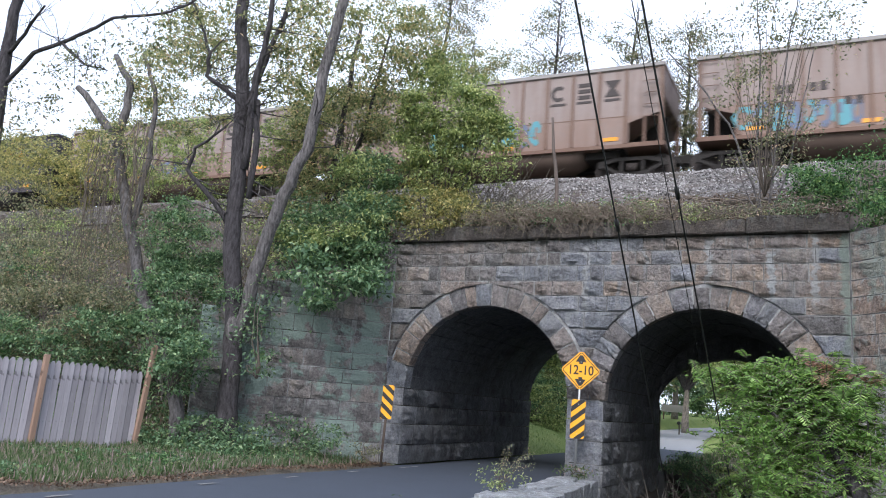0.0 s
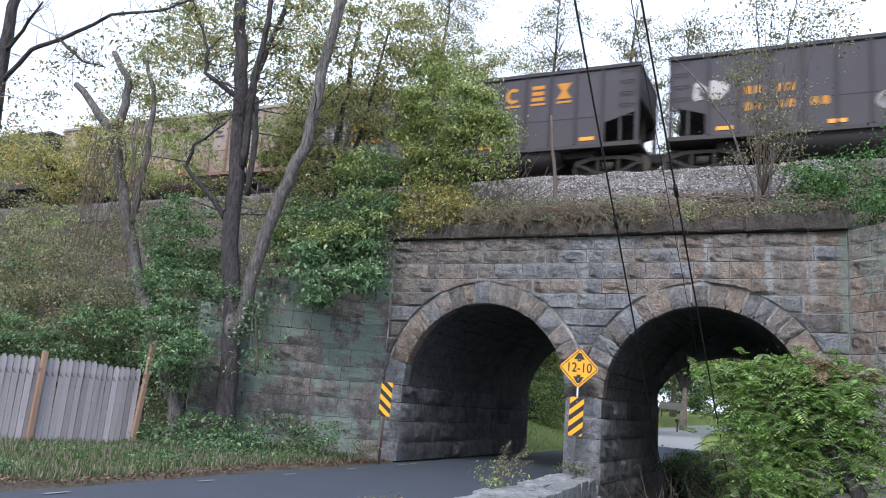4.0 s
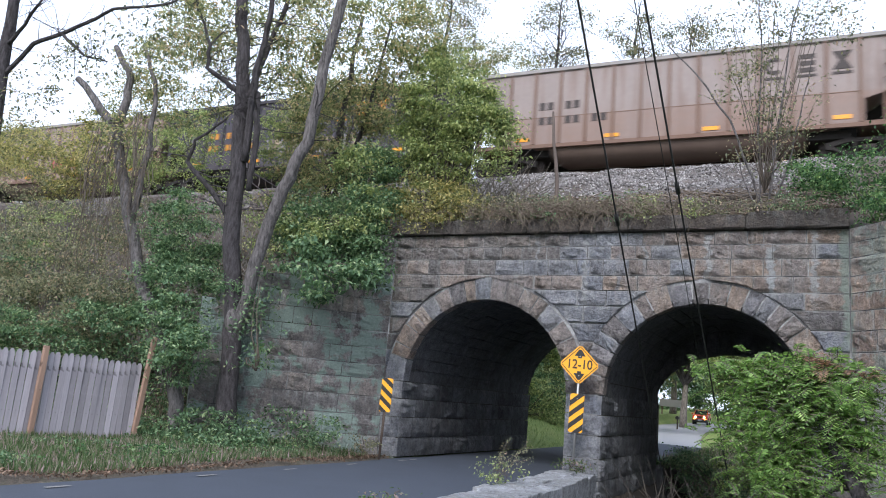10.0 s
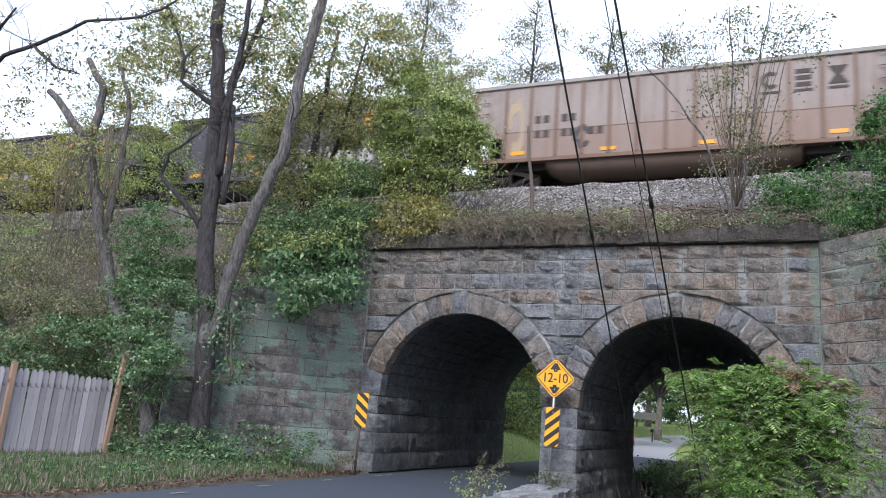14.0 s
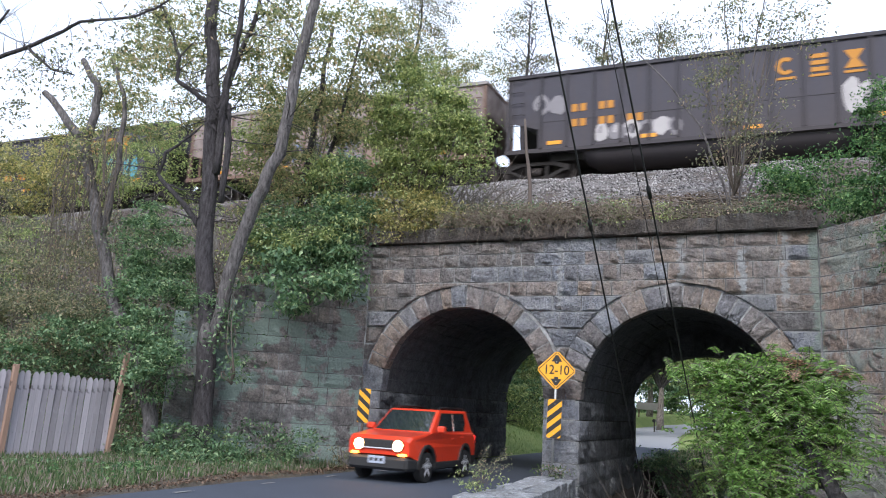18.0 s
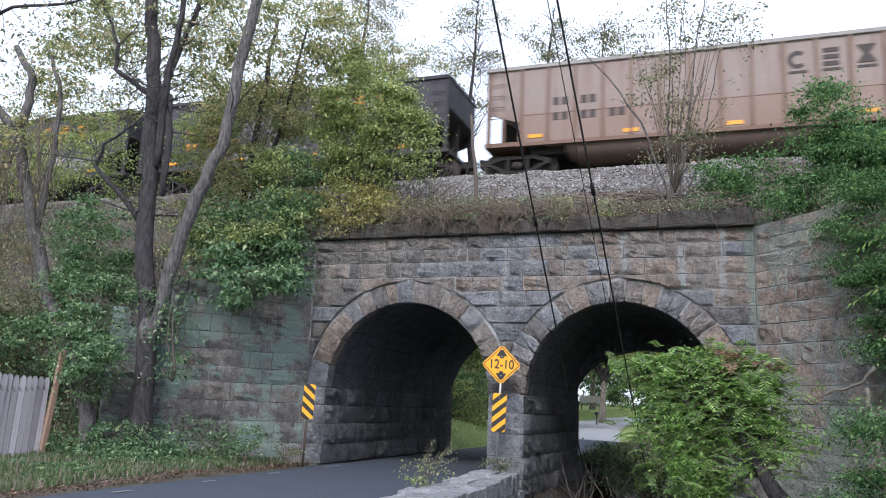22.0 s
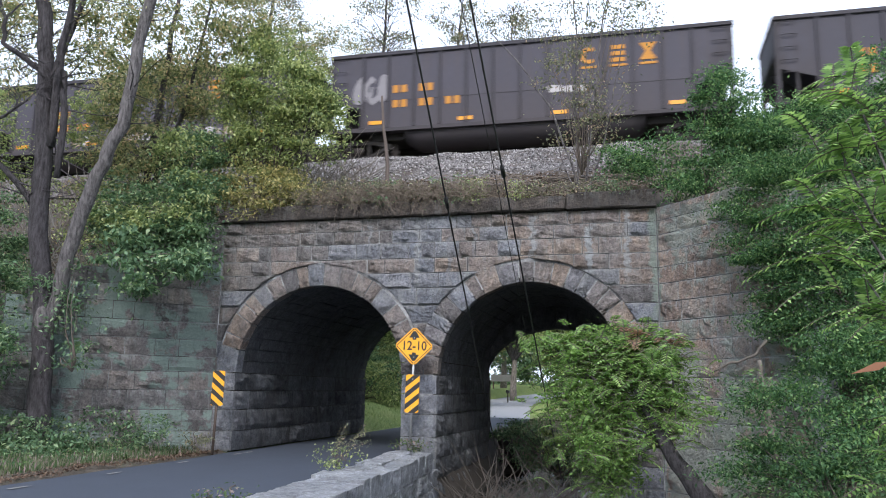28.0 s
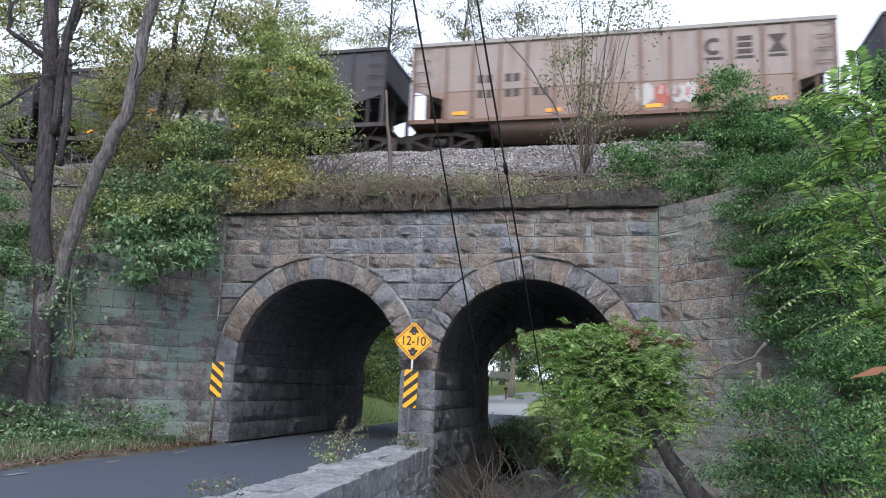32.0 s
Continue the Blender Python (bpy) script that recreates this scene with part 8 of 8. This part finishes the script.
for k, (x, y, z, r, mat) in enumerate(((-13.2, 19.5, 1.6, 1.4, L_LIME), (-15.0, 22, 2.6, 2.0, L_GREEN), (-12.4, 24, 3.6, 1.8, L_LIME), (-17.0, 26, 2.2, 2.2, L_GREEN), (-13.6, 28, 1.8, 1.8, L_PALE), (-19.5, 31, 2.5, 2.6, L_LIME))):
    plant("shrub", "leafy roadside shrub beyond the road arch", "shrub", [(x, y, z, r, r * 0.9), (x + 0.8 * r, y + 1, z - 0.5, r * 0.7, r * 0.6), (x - 0.7 * r, y + 0.5, z + 0.6 * r, r * 0.7, r * 0.7)], mat, 0.09, 330, 980 + k, group="shrubs beyond the road arch", base=(x, y, ground_height(x, y) + 0.1))
plant("shrub", "green brush on the creek bank beyond the arch", "shrub", [(-1.5, 11.0, -0.2, 1.0, 0.9), (-0.2, 13.0, 0.3, 1.6, 1.4), (-3.3, 12.5, -0.5, 0.8, 0.6), (0.8, 10.0, 0.8, 1.2, 1.5), (-2.6, 9.0, -0.7, 0.8, 0.5)], L_LIME, 0.08, 500, 46)
plant("shrub", "low leafy scrub under the creek arch", "shrub", [(-3.3, 7.2, -0.4, 0.7, 0.45), (-2.4, 6.6, -0.6, 0.8, 0.4), (-3.7, 6.6, 0.1, 0.35, 0.35), (-4.00, 9.6, 0.19, 0.45, 0.35), (-4.58, 9.2, 0.20, 0.4, 0.3)], L_GREEN, 0.06, 600, 47)


def far_wood():
    """Hedge and trees that close the view beyond the road."""
    rng = random.Random(77)
    for k in range(9):
        x = -48 + k * 8 + rng.uniform(-2, 2)
        y = 96 + rng.uniform(-6, 10)
        z = rise(y)
        lobes = [(x + rng.uniform(-4, 4), y, z + rng.uniform(1.0, 6.5), rng.uniform(2.2, 3.6), rng.uniform(1.5, 2.6)) for _ in range(6)]
        plant("hedge", "distant green hedge and trees across the fields", "hedge", lobes, (L_LIME, L_GREEN, L_PALE)[k % 3], 0.3, 60, 900 + k, group="far hedge", clump=1.2, base=(x, y, z))


far_wood()


def pebbles():
    """Loose ballast stones on the slope beside the track."""
    rng = np.random.default_rng(3)
    py = [0.55, 0.8, 1.2, 2.0, 2.6, 3.4, 4.2, 5.0, 5.8, 6.5, 7.1, 7.8]
    pz = [5.80, 5.98, 6.12, 6.42, 6.75, 7.2, 7.7, 8.15, 8.6, 8.95, 9.16, 9.18]
    n = 9000
    x = rng.uniform(-10.0, 0.6, n)
    y = 7.4 - 5.6 * rng.random(n) ** 1.3
    z = np.interp(y, py, pz) + np.array([noise.noise(Vector((a * 1.1, b * 1.1, 0))) * 0.09 for a, b in zip(x, y)])
    unit = np.array([(1, 0, 0), (-1, 0, 0), (0, 1, 0), (0, -1, 0), (0, 0, 1), (0, 0, -1)], float)
    V = unit[None] * rng.uniform(0.5, 1.2, (n, 6, 1)) * rng.uniform(0.025, 0.055, (n, 1, 1)) + np.stack([x, y, z + 0.01], 1)[:, None]
    f = np.array([(0, 2, 4), (2, 1, 4), (1, 3, 4), (3, 0, 4), (2, 0, 5), (1, 2, 5), (3, 1, 5), (0, 3, 5)])
    F = (f[None] + (np.arange(n) * 6)[:, None, None]).reshape(-1, 3)
    m = Nodes("loose_stone", 0.95)
    m.color(m.ramp(m.island(), [(0.0, (0.08, 0.075, 0.075)), (0.5, (0.19, 0.18, 0.18)), (0.85, (0.32, 0.31, 0.31)), (1.0, (0.45, 0.44, 0.43))]))
    tagged(solid("ballast_stones", V.reshape(-1, 3), F, m.mat), "loose grey ballast stones beside the rails", "ballast", kind="stuff")


pebbles()


def slope_litter():
    """Twigs, dry leaves and small weeds on the earth between coping and ballast."""
    rng = np.random.default_rng(91)
    py = [0.55, 0.8, 1.2, 2.0, 2.6, 3.4, 4.2]
    pz = [5.80, 5.98, 6.12, 6.42, 6.75, 7.2, 7.7]
    n = 9000
    x, y = rng.uniform(FACE_L, FACE_R, n), 0.2 + 3.4 * rng.random(n) ** 1.2
    z = np.interp(y, py, pz) + rng.random(n) * 0.06 + 0.03
    tagged(leaves("leaf_litter", np.stack([x, y, z], 1), 0.045, L_DRY, None, 92, droop=0.0), "brown dry leaves lying behind the coping", "leaf litter", kind="stuff")
    r = random.Random(93)
    pieces = []
    for _ in range(420):
        yy = r.uniform(0.3, 3.4)
        a = Vector((r.uniform(FACE_L + 0.2, FACE_R), yy, float(np.interp(yy, py, pz)) + 0.06))
        w = r.uniform(-0.5, 0.5)
        e = a + Vector((math.cos(w) * r.choice((-1, 1)), math.sin(w) * 0.4, r.uniform(-0.05, 0.35))) * r.uniform(0.3, 1.3)
        pieces.append(tube_data(wobble([a, e], 0.04, r, 3), taper(4, r.uniform(0.008, 0.022), 0.005), 4))
    v, f = join_data(pieces)
    tagged(solid("fallen_twigs", v, f, M_DRYVINE), "dry twigs and sticks scattered behind the coping", "twigs", kind="stuff")
    for k, (xx, w, h, mat) in enumerate(((-8.0, 0.7, 0.4, L_OLIVE), (-7.0, 0.8, 0.42, L_OLIVE), (-6.1, 0.6, 0.36, L_GREEN), (-5.1, 0.35, 0.3, L_OLIVE), (-4.35, 0.5, 0.36, L_GREEN), (-3.75, 0.32, 0.34, L_LIME), (-2.75, 0.28, 0.28, L_LIME), (-2.2, 0.3, 0.2, L_OLIVE), (-1.5, 0.4, 0.2, L_OLIVE), (-0.7, 0.45, 0.25, L_GREEN))):
        plant("weed", ("low olive weed rooted behind the coping", "green weed rooted behind the coping")[mat is not L_OLIVE], "weed", [(xx, 0.35, 6.0 + h * 0.4, w, h * 0.9), (xx + 0.3 * w, -0.12, 5.9, w * 0.6, h * 0.55)], mat, 0.04, 750, 960 + k, group="weeds on the coping", r0=0.008, clump=0.16)


slope_litter()


def bare_vines():
    """Grey leafless vines and thin dead stems that hang and stand on the slope."""
    rng = random.Random(131)
    pieces = []
    for _ in range(760):
        x, y = rng.uniform(-30, -13.0), rng.uniform(-3.4, 4.5)
        z = bank(x, y)
        a = Vector((x, y, z))
        h = rng.uniform(0.5, 2.4)
        e = a + Vector((rng.uniform(-0.9, 0.9), rng.uniform(-0.4, 0.2), h))
        m = a.lerp(e, 0.5) + Vector((rng.uniform(-0.4, 0.4), -0.1, rng.uniform(-0.1, 0.3)))
        pieces.append(tube_data(wobble([a, m, e], 0.08, rng, 3), taper(7, rng.uniform(0.009, 0.026), 0.005), 4))
    v, f = join_data(pieces)
    tagged(solid("bare_vines", v, f, M_GREYVINE), "grey leafless vines and dead stems on the slope", "vines", kind="stuff")


bare_vines()


# ---- what moves ----
# seconds and the place of the first car's front end along the track
RUN = [(0, -4.83), (2, 16.93), (4, 38.56), (6, 60.42), (8, 82.62), (10, 105.08), (12, 127.68), (14, 150.30), (16, 172.90), (18, 195.49),
       (20, 218.17), (22, 241.10), (24, 264.40), (26, 288.14), (28, 312.17), (30, 336.04), (32, 359.30)]


# seconds and the place of the red car's front axle
DRIVE = [(0.0, -11.4, 160.0), (4.0, -8.6, 122.0), (8.0, -11.0, 86.0), (10.0, -11.9, 68.0), (12.0, -11.4, 50.5), (13.0, -10.7, 41.0), (14.0, -9.9, 30.0), (15.0, -9.1, 20.6), (15.5, -8.75, 16.6), (16.0, -8.5, 12.8), (16.5, -8.25, 9.3),
         (17.0, -8.05, 5.68), (17.5, -7.92, 1.87), (18.0, -7.80, -2.3), (18.4, -7.80, -5.47), (18.7, -7.75, -8.3), (19.0, -7.73, -11.1), (19.2, -7.7, -13.0), (20.0, -7.6, -20.6), (24.0, -7.5, -58.0), (32.0, -7.5, -130.0)]


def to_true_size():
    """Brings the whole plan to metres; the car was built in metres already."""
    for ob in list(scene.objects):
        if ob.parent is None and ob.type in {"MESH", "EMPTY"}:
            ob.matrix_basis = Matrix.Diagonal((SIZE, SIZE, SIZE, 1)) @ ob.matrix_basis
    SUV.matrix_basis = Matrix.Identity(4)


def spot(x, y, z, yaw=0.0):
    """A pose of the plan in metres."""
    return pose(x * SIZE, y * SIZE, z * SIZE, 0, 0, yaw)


def motions():
    for k, car in TRAIN:
        walk(car, [(t, spot(s - PITCH * k + SHIFT.get(k, 0.0), CAR_Y, RAIL_Z)) for t, s in RUN])

    rows = []
    for k, (t, x, y) in enumerate(DRIVE):
        x2, y2 = DRIVE[min(k + 1, len(DRIVE) - 1)][1:] if k + 1 < len(DRIVE) else (x, y - 8)
        yaw = math.degrees(math.atan2(y2 - y, x2 - x))
        a = math.radians(yaw)
        rows.append((t, spot(x - 1.285 * K / SIZE * math.cos(a), y - 1.285 * K / SIZE * math.sin(a), rise(y), yaw)))
    walk(SUV, rows)
    for w, sx, sy in WHEELS:
        spin = [(0.0, pose(sx, sy, 0.35 * K))]
        t, a = 15.8, 0.0
        while t < 19.35:
            spin.append((t, pose(sx, sy, 0.35 * K, 0, a, 0)))
            a += math.degrees(8.2 / 0.35) * 0.05
            t += 0.05
        a -= math.degrees(8.2 / 0.35) * 0.05
        spin.append((32.0, pose(sx, sy, 0.35 * K, 0, a + 20, 0)))
        walk(w, spin)


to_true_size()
motions()
